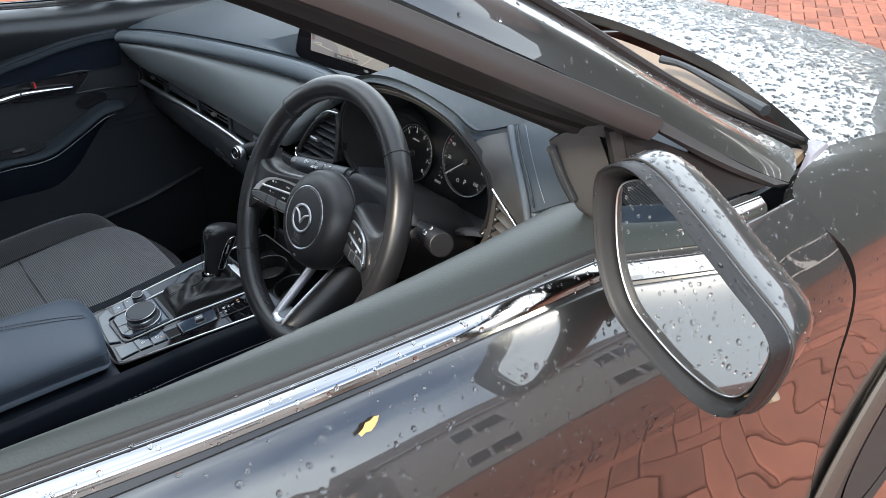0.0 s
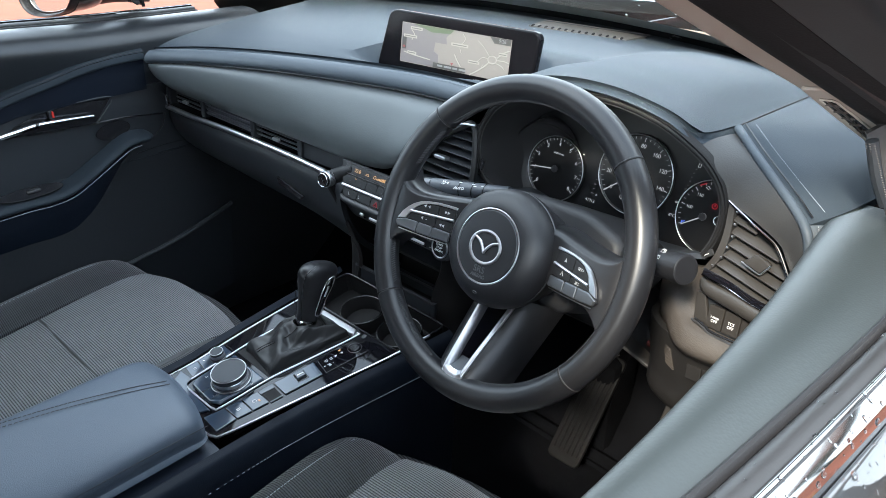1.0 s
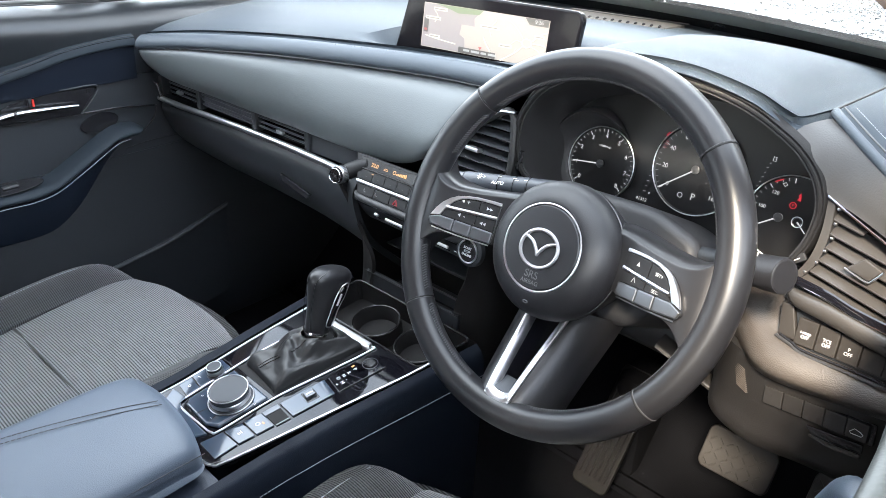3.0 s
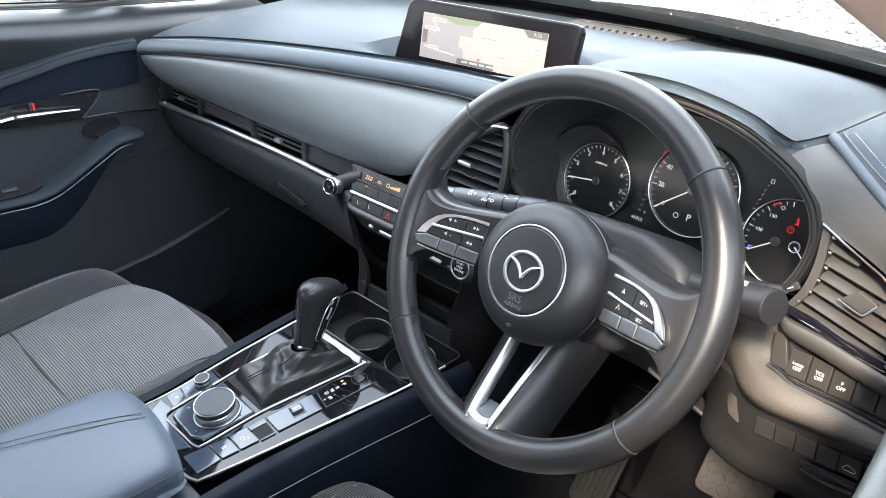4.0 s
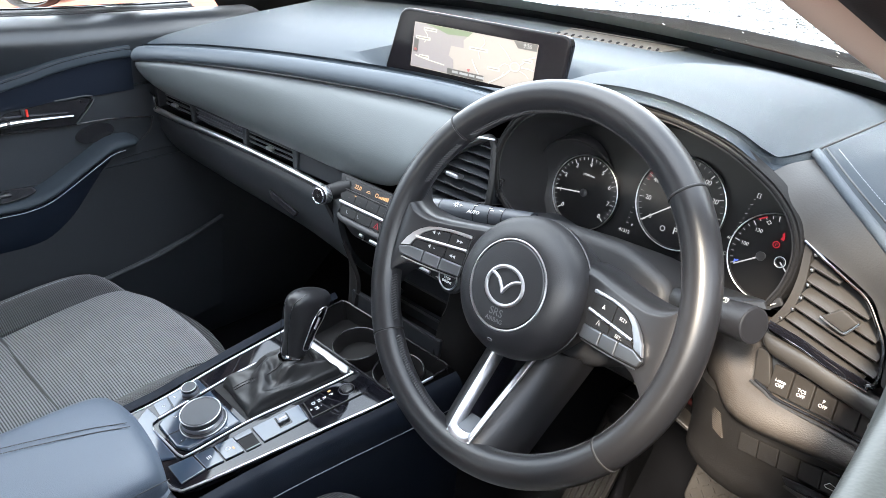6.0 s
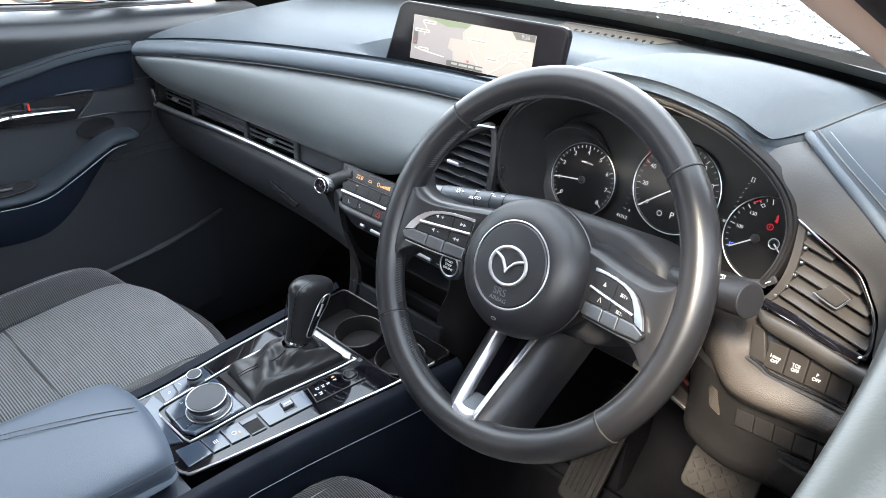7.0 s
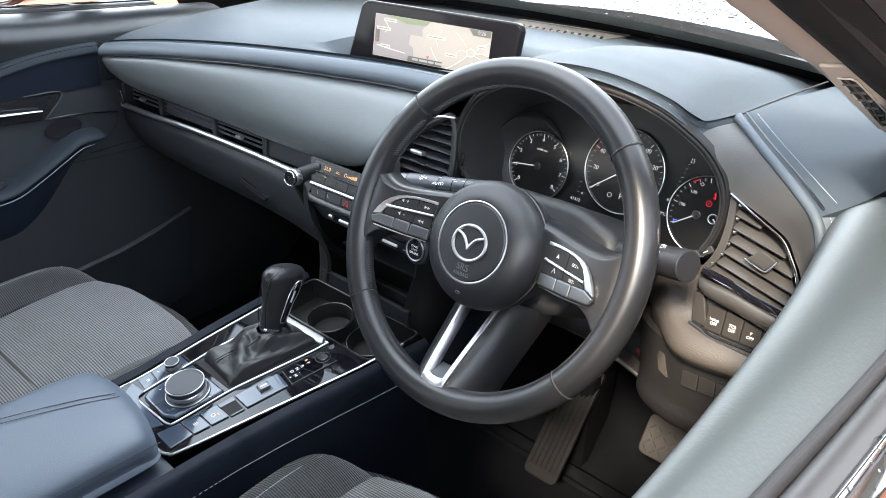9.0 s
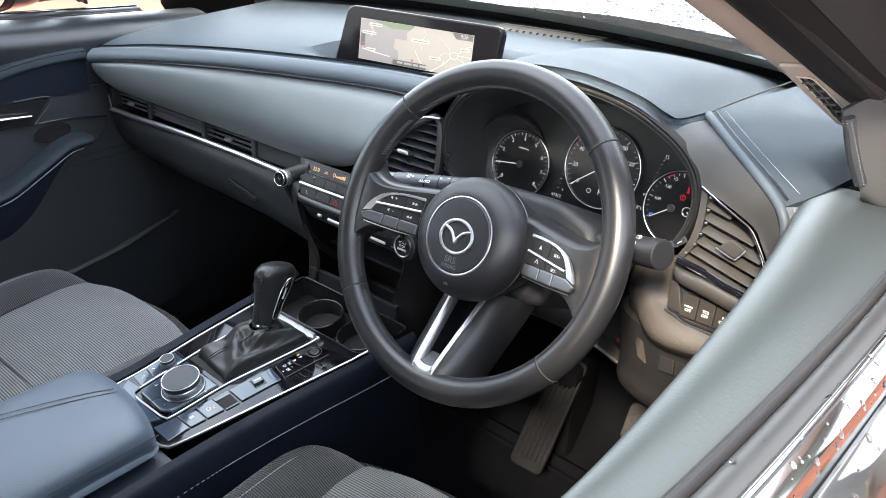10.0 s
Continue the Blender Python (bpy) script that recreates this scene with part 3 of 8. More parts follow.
        part("frame_lip", tube(run([(0.746, 0.16, 1.1955), (0.7105, 0.003, 1.2725), (0.665, -0.20, 1.3685), (0.6245, -0.42, 1.4445)]), 0.0030, 8, 40), RUBBER, p)
        part("screen_seal", tube(run([(0.695, 0.635, 1.03), (0.683, 0.32, 1.170), (0.662, 0.03, 1.323), (0.612, -0.26, 1.457)]), 0.006, 8, 40), RUBBER, p)


pillars()


# ---- windscreen ----
def windscreen():
    cage = [[(x * 0.665, 0.86 - 0.25 * x * x, 1.005 + 0.03 * x * x) for x in (-1, -0.5, 0, 0.5, 1)],
            [(x * 0.645, 0.36 - 0.10 * x * x, 1.245 - 0.05 * x * x) for x in (-1, -0.5, 0, 0.5, 1)],
            [(x * 0.60, -0.19 - 0.09 * x * x, 1.485 - 0.035 * x * x) for x in (-1, -0.5, 0, 0.5, 1)]]
    w = part("windscreen", sheet(cage, 24, 16), GLASS)
    w.visible_shadow = False
    tagged(w, "rain-spotted clear windscreen glass", "windscreen", kind="structure")
    u = (-1, -0.75, -0.5, -0.25, 0, 0.25, 0.5, 0.75, 1)
    low, mid, high = ([(x * 0.66, 0.845 - 0.25 * x * x, 1.006 + 0.03 * x * x) for x in u], [(x * 0.651, 0.694 - 0.22 * x * x, 1.0785 + 0.0125 * x * x) for x in u], [(x * 0.648, 0.642 - 0.21 * x * x, 1.1035 + 0.006 * x * x) for x in u])
    band = part("windscreen_border", sheet([low, mid], 40, 6), KEY)
    part("reflection_band", sheet([mid, high], 40, 4), BORDER, band, "upper band of the border, greyed with the reflected dash")
    tagged(band, "black ceramic border along the foot of the windscreen", "glass border", kind="structure")


windscreen()

# ---- dashboard ----
ROLL = [(-0.606, 0.107, 0.994), (-0.57, 0.114, 1.000), (-0.45, 0.132, 1.017), (-0.24, 0.158, 1.040), (0.0, 0.190, 1.056), (0.14, 0.178, 1.068), (0.20, 0.150, 1.075)]


def dashboard():
    d = thing("dashboard", (0, 0.3, 0.6), "navy leather topped dashboard with stitched seams over dark soft panels", "dashboard")
    def ease(a, b, v):
        f = min(1, max(0, (v - a) / (b - a)))
        return f * f * (3 - 2 * f)
    xs = [-0.607, -0.45, -0.24, 0.0, 0.14, 0.205, 0.245, 0.29, 0.34, 0.39, 0.43, 0.465, 0.490, 0.506, 0.526]
    front = [(0.110, 1.000), (0.137, 1.024), (0.163, 1.047), (0.195, 1.063), (0.182, 1.073), (0.158, 1.082), (0.140, 1.100), (0.136, 1.1175), (0.134, 1.1275), (0.134, 1.1290), (0.136, 1.1240), (0.139, 1.1150), (0.143, 1.1030), (0.156, 1.0960), (0.196, 1.1000)]
    rows = []
    for f, dz, under in ((0.0, -0.006, 0.010), (0.0, 0, 0), (0.02, 0.0045, 0), (0.06, 0.0095, 0), (0.13, 0.0130, 0), (0.25, 0.0140, 0), (0.5, 0.012, 0), (1, 0, 0)):
        r = []
        for x, (y, z) in zip(xs, front):
            yf, zf = 0.738 - 0.40 * x * x, 1.058
            hood = ease(0.20, 0.30, x) * (1 - ease(0.44, 0.52, x))
            lift = dz * (1 - 0.75 * ease(0.45, 0.526, x)) + hood * 0.012 * ease(0.02, 0.22, f) * (1 - ease(0.3, 0.9, f))
            r.append((x, y + under + (yf - y) * f, z + (zf - z) * f + lift))
        rows.append(r)
    top = sheet(rows, 130, 90, 0.012, face=(0, 0, 1))
    for v in top.verts:
        x, y = v.co.x, v.co.y
        # hollow in which the screen stands, and a shallow tray ahead of the dials
        v.co.z -= 0.048 * ease(-0.150, -0.095, x) * (1 - ease(0.225, 0.335, x)) * ease(0.200, 0.262, y) * (1 - ease(0.335, 0.42, y))
    part("top_pad", top, DASHTOP, d, "navy leather top pad with a soft sheen")
    part("side_fill", sheet([[(-0.609, 0.12, 0.985), (-0.609, 0.4, 1.01), (-0.609, 0.63, 1.03)], [(-0.70, 0.14, 0.96), (-0.70, 0.4, 0.99), (-0.70, 0.58, 1.02)]], 10, 4, 0.01), BLACK, d)
    def skin(x, y, dz=0.0):
        return (x, y, 1.0635 + 0.02 * max(0, 0.62 - y) + dz)
    grid = part("demister", sheet([[skin(-0.07, 0.655, 0.002), skin(-0.02, 0.664, 0.002), skin(0.04, 0.672, 0.002), skin(0.138, 0.686, 0.002)],
                                   [skin(-0.06, 0.595, 0.003), skin(-0.02, 0.601, 0.003), skin(0.05, 0.611, 0.003), skin(0.132, 0.626, 0.003)]], 24, 4, 0.006, face=(0, 0, 1)), DEMIST, d, "grey plastic demister strip at the foot of the screen")
    part("demister_line", tube([skin(-0.07, 0.659, 0.003), skin(-0.02, 0.668, 0.003), skin(0.04, 0.676, 0.003), skin(0.142, 0.692, 0.003)], 0.0009, 6, 20), DARKSATIN, grid)
    for k in range(14):
        x = -0.055 + 0.0135 * k
        part("demister_slot", box(0.0042, 0.012, 0.003, pose(x, 0.6015 + 0.16 * (x + 0.055), 1.0668, 0, 0, 20), 0.0006), CARPET, grid)
    part("speaker_grille", sheet([[skin(-0.04, 0.585, 0.0015), skin(0.045, 0.588, 0.0015)], [skin(-0.04, 0.50, 0.002), skin(0.055, 0.50, 0.002)]], 8, 8, 0.004, face=(0, 0, 1)), GRILLE, d, "fine grey speaker mesh")
    # added strip standing for a lit band of the dash top
    lit_rows = [[skin(0.178, 0.650, 0.0005), skin(0.25, 0.655, 0.001), skin(0.33, 0.650, 0.001), skin(0.40, 0.648, 0.0005)], [skin(0.172, 0.640, 0.001), skin(0.25, 0.615, 0.0035), skin(0.33, 0.605, 0.004), skin(0.40, 0.644, 0.001)]]
    part("lit_strip", sheet(lit_rows, 24, 6, 0.003, face=(0, 0, 1)), DASHTOP, d, "added leather strip for the lit band of dash top ahead of the dials")
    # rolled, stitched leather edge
    part("edge_roll", sheet([[(x, y + dy, z + dz) for x, y, z in ROLL] for dy, dz in ((0.012, 0.0085), (0.003, 0.0108), (-0.006, 0.0085), (-0.0135, 0.0015), (-0.0155, -0.0070), (-0.012, -0.0125))], 80, 24, 0.003, face=(0, -0.6, 0.8)), LITSKIN, d, "rolled navy leather edge")
    stitches([(x, y - 0.003, z + 0.0108) for x, y, z in ROLL], 260, 0.0022, 0.00038, d, material=SEAMTHREAD)
    stitches([(x, y + 0.003, z + 0.0108) for x, y, z in ROLL], 260, 0.0022, 0.00038, d, material=SEAMTHREAD)
    part("roll_seam", tube([(x, y - 0.0105, z - 0.0128) for x, y, z in ROLL], 0.0018, 6, 60), KEY, d)
    # broad soft pad under the edge
    pad = [[(x, y + 0.006, z - 0.010) for x, y, z in ROLL],
           [(-0.612, 0.100, 0.975), (-0.57, 0.100, 0.980), (-0.45, 0.118, 0.994), (-0.24, 0.140, 1.010), (0.0, 0.162, 1.022), (0.12, 0.158, 1.035), (0.172, 0.190, 1.05)],
           [(-0.614, 0.112, 0.950), (-0.57, 0.110, 0.948), (-0.45, 0.120, 0.951), (-0.24, 0.133, 0.956), (0.0, 0.138, 0.964), (0.09, 0.136, 0.988), (0.135, 0.170, 1.022)],
           [(-0.606, 0.130, 0.932), (-0.56, 0.130, 0.925), (-0.45, 0.138, 0.922), (-0.24, 0.147, 0.918), (-0.02, 0.148, 0.922), (0.07, 0.140, 0.958), (0.105, 0.172, 1.0)],
           [(-0.60, 0.150, 0.930), (-0.56, 0.152, 0.920), (-0.45, 0.158, 0.917), (-0.24, 0.166, 0.913), (-0.02, 0.165, 0.918), (0.07, 0.155, 0.955), (0.110, 0.185, 1.0)]]
    part("knee_pad", sheet(pad, 70, 28, 0.008), PAD, d, "dark grey soft pad, lightly grained")
    # lower panel with glovebox
    low = [[(-0.66, 0.160, 0.866), (-0.45, 0.160, 0.872), (-0.24, 0.158, 0.876), (-0.08, 0.150, 0.876)],
           [(-0.66, 0.152, 0.845), (-0.45, 0.150, 0.845), (-0.24, 0.148, 0.843), (-0.085, 0.140, 0.840)],
           [(-0.66, 0.185, 0.78), (-0.45, 0.18, 0.775), (-0.24, 0.178, 0.77), (-0.085, 0.17, 0.76)],
           [(-0.66, 0.30, 0.68), (-0.45, 0.30, 0.68), (-0.24, 0.29, 0.675), (-0.085, 0.27, 0.66)]]
    part("glovebox_panel", sheet(low, 40, 18, 0.01), BLACK, d, "grained black lower panel with glovebox")
    part("glovebox_handle", plate([(-0.04, 0.008), (0.04, -0.006), (0.034, -0.014), (-0.03, -0.004)], 0.006, basis((-0.232, 0.148, 0.820), (1, 0, 0), (0, 0.15, 1)), 0.001), KEY, d)
    # bright line under the vents
    part("trim_line", tube([(-0.648, 0.144, 0.874), (-0.60, 0.146, 0.873), (-0.549, 0.145, 0.8745), (-0.411, 0.145, 0.880), (-0.243, 0.145, 0.882), (-0.12, 0.138, 0.884), (-0.085, 0.126, 0.888)], 0.0055, 12, 50, flat=1.0), SATIN, d, "bright satin trim line")
    return d


dash = dashboard()


def slot_vents():
    v = thing("passenger_vent", (-0.43, 0.17, 0.895), "long black slatted air vent above a chrome line", "air vent")
    def line(x):
        f = (x + 0.645) / 0.44
        return V(x, 0.149 + 0.004 * f, 0.898 + 0.001 * f)
    part("vent_recess", sheet([[line(x) + V(0, 0.022, 0.022) for x in (-0.65, -0.43, -0.10)], [line(x) + V(0, 0.022, -0.024) for x in (-0.65, -0.43, -0.10)]], 20, 4, 0.004), KEY, v)
    for k in range(3):
        off = V(0, 0.006, 0.009 - 0.0085 * k)
        # slats and closed face take a paler grey in place of light on them
        part("slat", tube([line(x) + off for x in (-0.62, -0.5, -0.35, -0.21)], 0.0034, 6, 24, flat=0.5), SLATE, v)
    part("closed_face", sheet([[line(x) + V(0, 0.010, 0.015) for x in (-0.510, -0.43, -0.350)], [line(x) + V(0, 0.007, -0.012) for x in (-0.510, -0.43, -0.350)]], 8, 4, 0.003), SLATE, v, "closed face between the two vents")
    for x in (-0.645, -0.515, -0.345, -0.205):
        part("divider", box(0.012, 0.020, 0.036, Matrix.Translation(line(x) + V(0, 0.008, 0)), 0.003), BLACK, v)
    for x in (-0.575, -0.27):
        part("slider", box(0.016, 0.008, 0.006, Matrix.Translation(line(x) + V(0, -0.002, 0)), 0.002), SATIN, v, "small satin slider tab")
    part("blank_strip", sheet([[line(x) + V(0, 0.004, 0.016) for x in (-0.200, -0.15, -0.09)], [line(x) + V(0, 0.003, -0.016) for x in (-0.200, -0.15, -0.09)]], 8, 4, 0.004), BLACK, v)
    part("end_trim", plate([(0, 0.014), (0.012, 0.010), (0.018, -0.016), (0.012, -0.018)], 0.004, basis((-0.655, 0.142, 0.893), (1, 0.1, 0), (0, 0, 1)), 0.001), CHROME, v)


slot_vents()


def display_screen():
    s = thing("display_screen", (0.02, 0.30, 1.04), "wide black display screen showing a navigation map, on the dash", "screen")
    m = basis((-0.078, 0.28, 1.114), (0.202, 0.026, 0), (0, math.sin(radians(8)), math.cos(radians(8))))
    out = [(-0.028, 0.018), (0.251, 0.018), (0.243, -0.09), (-0.053, -0.09)]
    out = soft(out, 0.016)
    part("housing", plate(out, 0.016, m @ pose(0, 0, -0.019), 0.004, 3), SCREENBLACK, s, "black housing with rounded corners")
    part("back_shell", plate([(x * 0.92 + 0.008, y * 0.9 - 0.002) for x, y in out], 0.016, m @ pose(0, 0, -0.034), 0.004, 3), BLACK, s)
    z = -0.0028
    pic = part("map_picture", plate(rounded(0.205, 0.062, 0.0005, 1, 0.1025, -0.030), 0.0006, at(m, 0, 0, z), 0), MAP_BASE, s, "lit navigation map in beige and grey", smooth=False)
    def patch(name, pts, mat_, lift):
        part(name, plate(pts, 0.0002, at(m, 0, 0, z + lift), 0), mat_, pic, smooth=False)
    patch("town_area", [(0.001, 0), (0.100, 0.0), (0.088, -0.012), (0.090, -0.022), (0.068, -0.022), (0.066, -0.036), (0.075, -0.040), (0.078, -0.060), (0.001, -0.060)], MAP_TOWN, 0.0007)
    patch("green_area", [(0.020, 0.0008), (0.102, 0.0008), (0.095, -0.006), (0.060, -0.008), (0.045, -0.004)], MAP_GREEN, 0.0010)
    for wide, r in ((0.0008, ((0.1186, -0.002), (0.1237, -0.0098), (0.1153, -0.0212), (0.1186, -0.0315))), (0.0012, ((0.1062, -0.0344), (0.1119, -0.0428), (0.1198, -0.0519))),
                    (0.0007, ((0.1469, -0.0079), (0.1582, -0.0158), (0.1684, -0.0262))), (0.0010, ((0.1831, -0.0288), (0.1949, -0.0191), (0.2045, -0.0151))), (0.0010, ((0.1842, -0.0319), (0.1966, -0.0316), (0.2045, -0.0332))),
                    (0.0012, ((0.1695, -0.0372), (0.161, -0.0453), (0.148, -0.0542), (0.1370, -0.0605))), (0.0007, ((0.1684, -0.0322), (0.1582, -0.0311), (0.1492, -0.0384), (0.1412, -0.0416))),
                    (0.0008, ((0.1819, -0.0361), (0.1921, -0.0391), (0.1977, -0.0433))), (0.0008, ((0.0198, -0.0087), (0.026, -0.0158), (0.0215, -0.0248))),
                    (0.0009, ((0.0068, -0.0444), (0.0282, -0.0473), (0.061, -0.0501))), (0.0007, ((0.1469, -0.0543), (0.1554, -0.0498), (0.1593, -0.0422)))):
        up = m.to_3x3() @ V(0, 0, 1)
        part("road_edge", tube([m @ V(x, y, z + 0.0009) for x, y in r], wide + 0.0004, 4, 10, flat=0.2, ups=up), MAP_EDGE, pic)
        part("road", tube([m @ V(x, y, z + 0.0012) for x, y in r], wide, 4, 10, flat=0.2, ups=up), MAP_ROAD, pic)
    part("roundabout", ring(0.0075, 0.0008, at(m, 0.1752, -0.0323, z + 0.0013), 24, 0.0002, squash=0.75), MAP_ROAD, pic)
    part("roundabout", ring(0.0092, 0.0003, at(m, 0.1752, -0.0323, z + 0.0012), 24, 0.0002, squash=0.75), MAP_EDGE, pic)
    for x, y, w in ((0.0299, -0.0061, 0.0237), (0.0186, -0.0191, 0.0266), (0.1147, -0.0196, 0.0316), (0.1429, -0.0406, 0.0203), (0.1932, -0.022, 0.0147), (0.0237, -0.0443, 0.0181)):
        patch("place_label", rounded(w, 0.0046, 0.0006, 2, x, y), MAP_ROAD, 0.0016)
        patch("label_print", rounded(w * 0.82, 0.0014, 0.0003, 1, x, y), MAP_EDGE, 0.0020)
    patch("name_bar", rounded(0.062, 0.008, 0.001, 2, 0.098, -0.0565), MAP_DARK, 0.0014)
    for x, w in ((0.081, 0.010), (0.096, 0.014), (0.110, 0.009), (0.124, 0.013)):
        patch("name_mark", rounded(w, 0.0030, 0.0005, 2, x, -0.056), LAMP_WHITE, 0.0019)
    patch("clock_corner", [(0.168, 0.0008), (0.2045, 0.0008), (0.2045, -0.008), (0.176, -0.008)], MAP_DARK, 0.0014)
    lettering("9:26", 0.0075, at(m, 0.190, -0.0035, z + 0.0019), LAMP_WHITE, pic, "clock")
    patch("side_badge", rounded(0.008, 0.020, 0.001, 2, 0.007, -0.030), MAP_DARK, 0.0014)
    patch("red_mark", rounded(0.005, 0.003, 0.0005, 2, 0.007, -0.036), LAMP_RED, 0.0018)
    part("place_marker", plate([(0.100, -0.048), (0.106, -0.048), (0.103, -0.0525)], 0.0003, at(m, 0, 0, z + 0.0014), 0), LAMP_RED, pic, smooth=False)
    lettering("1458", 0.006, at(m, 0.150, -0.068, -0.0026), LAMP_WHITE, s, "distance")
    part("stand", box(0.20, 0.04, 0.06, Matrix.Translation((0.03, 0.332, 1.040)), 0.01), BLACK, s)


display_screen()

# ---- steering wheel ----
WM = basis((0.3609, -0.0008, 0.9859), (math.cos(radians(2.9)), -math.sin(radians(2.9)), 0), (0, math.sin(radians(25.7)), math.cos(radians(25.7)))) @ pose(0, 0, 0, 0, 0, 3)


def steering_wheel():
    w = thing("steering_wheel", (0.36, 0.06, 0.955), "black leather three-spoke steering wheel with satin trim", "steering wheel")
    R = 0.1687
    rim = part("rim", ring(R, 0.0152, WM, 120, 0.0160, bars=24), WHEEL, w, "smooth black leather rim")
    for a in (43, 137, 219, 323):
        c = V(R * math.cos(radians(a)), R * math.sin(radians(a)), 0)
        mm = WM @ Matrix.Translation(c) @ Matrix.Rotation(radians(a + 2), 4, "Z") @ Matrix.Rotation(radians(90), 4, "X")
        part("seam", ring(0.0151, 0.0008, mm, 36, squash=1.05), UNDER, rim)
        part("seam_thread", ring(0.01525, 0.0004, mm @ pose(0, 0, -0.0013), 36, squash=1.05), DTHREAD, rim)
    for a0, a1 in ((46, 134), (140, 160), (198, 216), (222, 256), (284, 320), (326, 346), (16, 40)):
        bits = []
        k = int((a1 - a0) * 1.05)
        for i in range(k):
            for sgn in (1, -1):
                a, b = radians(a0 + (a1 - a0) * (i + 0.05) / k), radians(a0 + (a1 - a0) * (i + 0.95) / k)
                p = V(0.1537 * math.cos(a), 0.1537 * math.sin(a), 0.0010)
                q = V(0.1546 * math.cos(b), 0.1546 * math.sin(b), 0.0010 + sgn * 0.0048)
                bits.append(tube([WM @ p, WM @ ((p + q) / 2), WM @ q], 0.0007, 4))
        part("stitching", joined(bits), DTHREAD, rim, "laced thread along the inside of the rim")
    # hub: cover in front of the seam, skirt behind it
    HM = at(WM, 0, -0.007)
    hub = part("hub", lathe([(0.0640, -0.020), (0.0668, -0.0165), (0.0668, -0.012), (0.0652, -0.003), (0.0615, 0.0045), (0.0560, 0.0098), (0.0490, 0.0134), (0.0440, 0.0150), (0.0423, 0.0148), (0.0414, 0.0132), (0.0005, 0.0125)], HM, 72), HUB, w, "round dark hub with airbag cover")
    part("hub_skirt", lathe([(0.046, -0.100), (0.054, -0.070), (0.0615, -0.045), (0.0660, -0.028), (0.0666, -0.020), (0.064, -0.0185)], HM, 72), HUB, hub)
    part("hub_seam", ring(0.0664, 0.0006, at(HM, 0, 0, -0.0182), 72), DARKSATIN, hub)
    part("badge_disc", lathe([(0.0396, 0.011), (0.0396, 0.0148), (0.0385, 0.0158), (0.030, 0.0166), (0.015, 0.0171), (0.0005, 0.0172)], HM, 72), HUB, hub)
    part("disc_ring", ring(0.0411, 0.0011, at(HM, 0, 0, 0.0144), 72), SATIN, hub, "thin satin ring round the cover")
    badge = part("badge", ring(0.0203, 0.0018, at(HM, 0.0, -0.0015, 0.0178), 60, 0.0016, squash=0.86), RAIL, hub, "satin oval badge")
    part("badge_wing", tube([HM @ V(x, y - 0.0015, 0.0182) for x, y in ((-0.0176, 0.0088), (-0.0125, 0.0072), (-0.0070, 0.0042), (-0.0020, -0.0020), (0, -0.0066), (0.0020, -0.0020), (0.0070, 0.0042), (0.0125, 0.0072), (0.0176, 0.0088))], [0.0012, 0.0015, 0.0017, 0.0017, 0.0011, 0.0017, 0.0017, 0.0015, 0.0012], 8, 34), RAIL, badge)
    lettering("SRS", 0.0100, at(HM, 0.0, -0.0265, 0.0166), EMBOSS, hub, depth=0.0003)
    lettering("AIRBAG", 0.0056, at(HM, 0.0, -0.0335, 0.0163), EMBOSS, hub, depth=0.0003)
    part("cover_mark", ring(0.0026, 0.0005, HM @ pose(0.0, -0.0525, 0.0120, 25), 20, 0.0004, squash=0.5), EMBOSS, hub)
    # side spokes with switch pods
    xs = (0.046, 0.066, 0.085, 0.110, 0.132, 0.150, 0.163)
    zf = (-0.0150, -0.0113, -0.0056, 0.0018, 0.0075, 0.0095, 0.0070)
    yt = (0.0365, 0.0345, 0.0310, 0.0268, 0.0255, 0.0310, 0.0470)
    yb = (-0.018, -0.0225, -0.0262, -0.0280, -0.0300, -0.0450, -0.0680)
    for s in (-1, 1):
        cage = []
        for top, into, drop in ((1, 0.002, -0.045), (1, 0.0, -0.016), (1, -0.0055, -0.0035), (1, -0.0140, -0.0006), (0, 0.0040, -0.0012), (0, 0.0, -0.008), (0, 0.002, -0.045)):
            cage.append([(s * x, (t if top else b) + into, z + drop * (1 if q < 5 else 0.75)) for q, (x, z, t, b) in enumerate(zip(xs, zf, yt, yb))])
        bm = sheet(cage, 40, 36, 0.003, face=(0, 0, 1))
        bm.transform(WM)
        sp = part("side_spoke", bm, WHEEL, w, "leather spoke flowing into the rim")
        pm = WM @ pose(s * 0.077, 0, -0.008, 0, -17 * s, 0)
        def lay(pts, s=s):
            return [(s * x, y) for x, y in pts][::s]
        out = [(-0.0040, 0.0185), (0.010, 0.0180), (0.022, 0.0170), (0.034, 0.0150), (0.044, 0.0120), (0.052, 0.0074), (0.0585, 0.0015), (0.0640, -0.0060), (0.0682, -0.0150)]
        inn = [(-0.0040, 0.0152), (0.010, 0.0150), (0.022, 0.0142), (0.033, 0.0122), (0.0410, 0.0092), (0.0470, 0.0048), (0.0515, -0.0010), (0.0548, -0.0065), (0.0575, -0.0120)]
        pod = part("switch_pod", plate(lay(out + [(0.0690, -0.0200), (0.0650, -0.0245), (0.030, -0.0250), (-0.004, -0.0240)]), 0.0038, at(pm, 0, 0, -0.0030), 0.0008), KEY, sp, "black switch pod with a satin edge")
        part("pod_edge", plate(lay(out + inn[::-1]), 0.0036, at(pm, 0, 0, -0.0005), 0.0009), SATIN, pod, "satin silver edge")
        us = 0.0262 if s > 0 else 0.0185
        def vb(u, s=s):
            return 0.0020 - 0.13 * u if s > 0 else 0.0040 - 0.085 * u
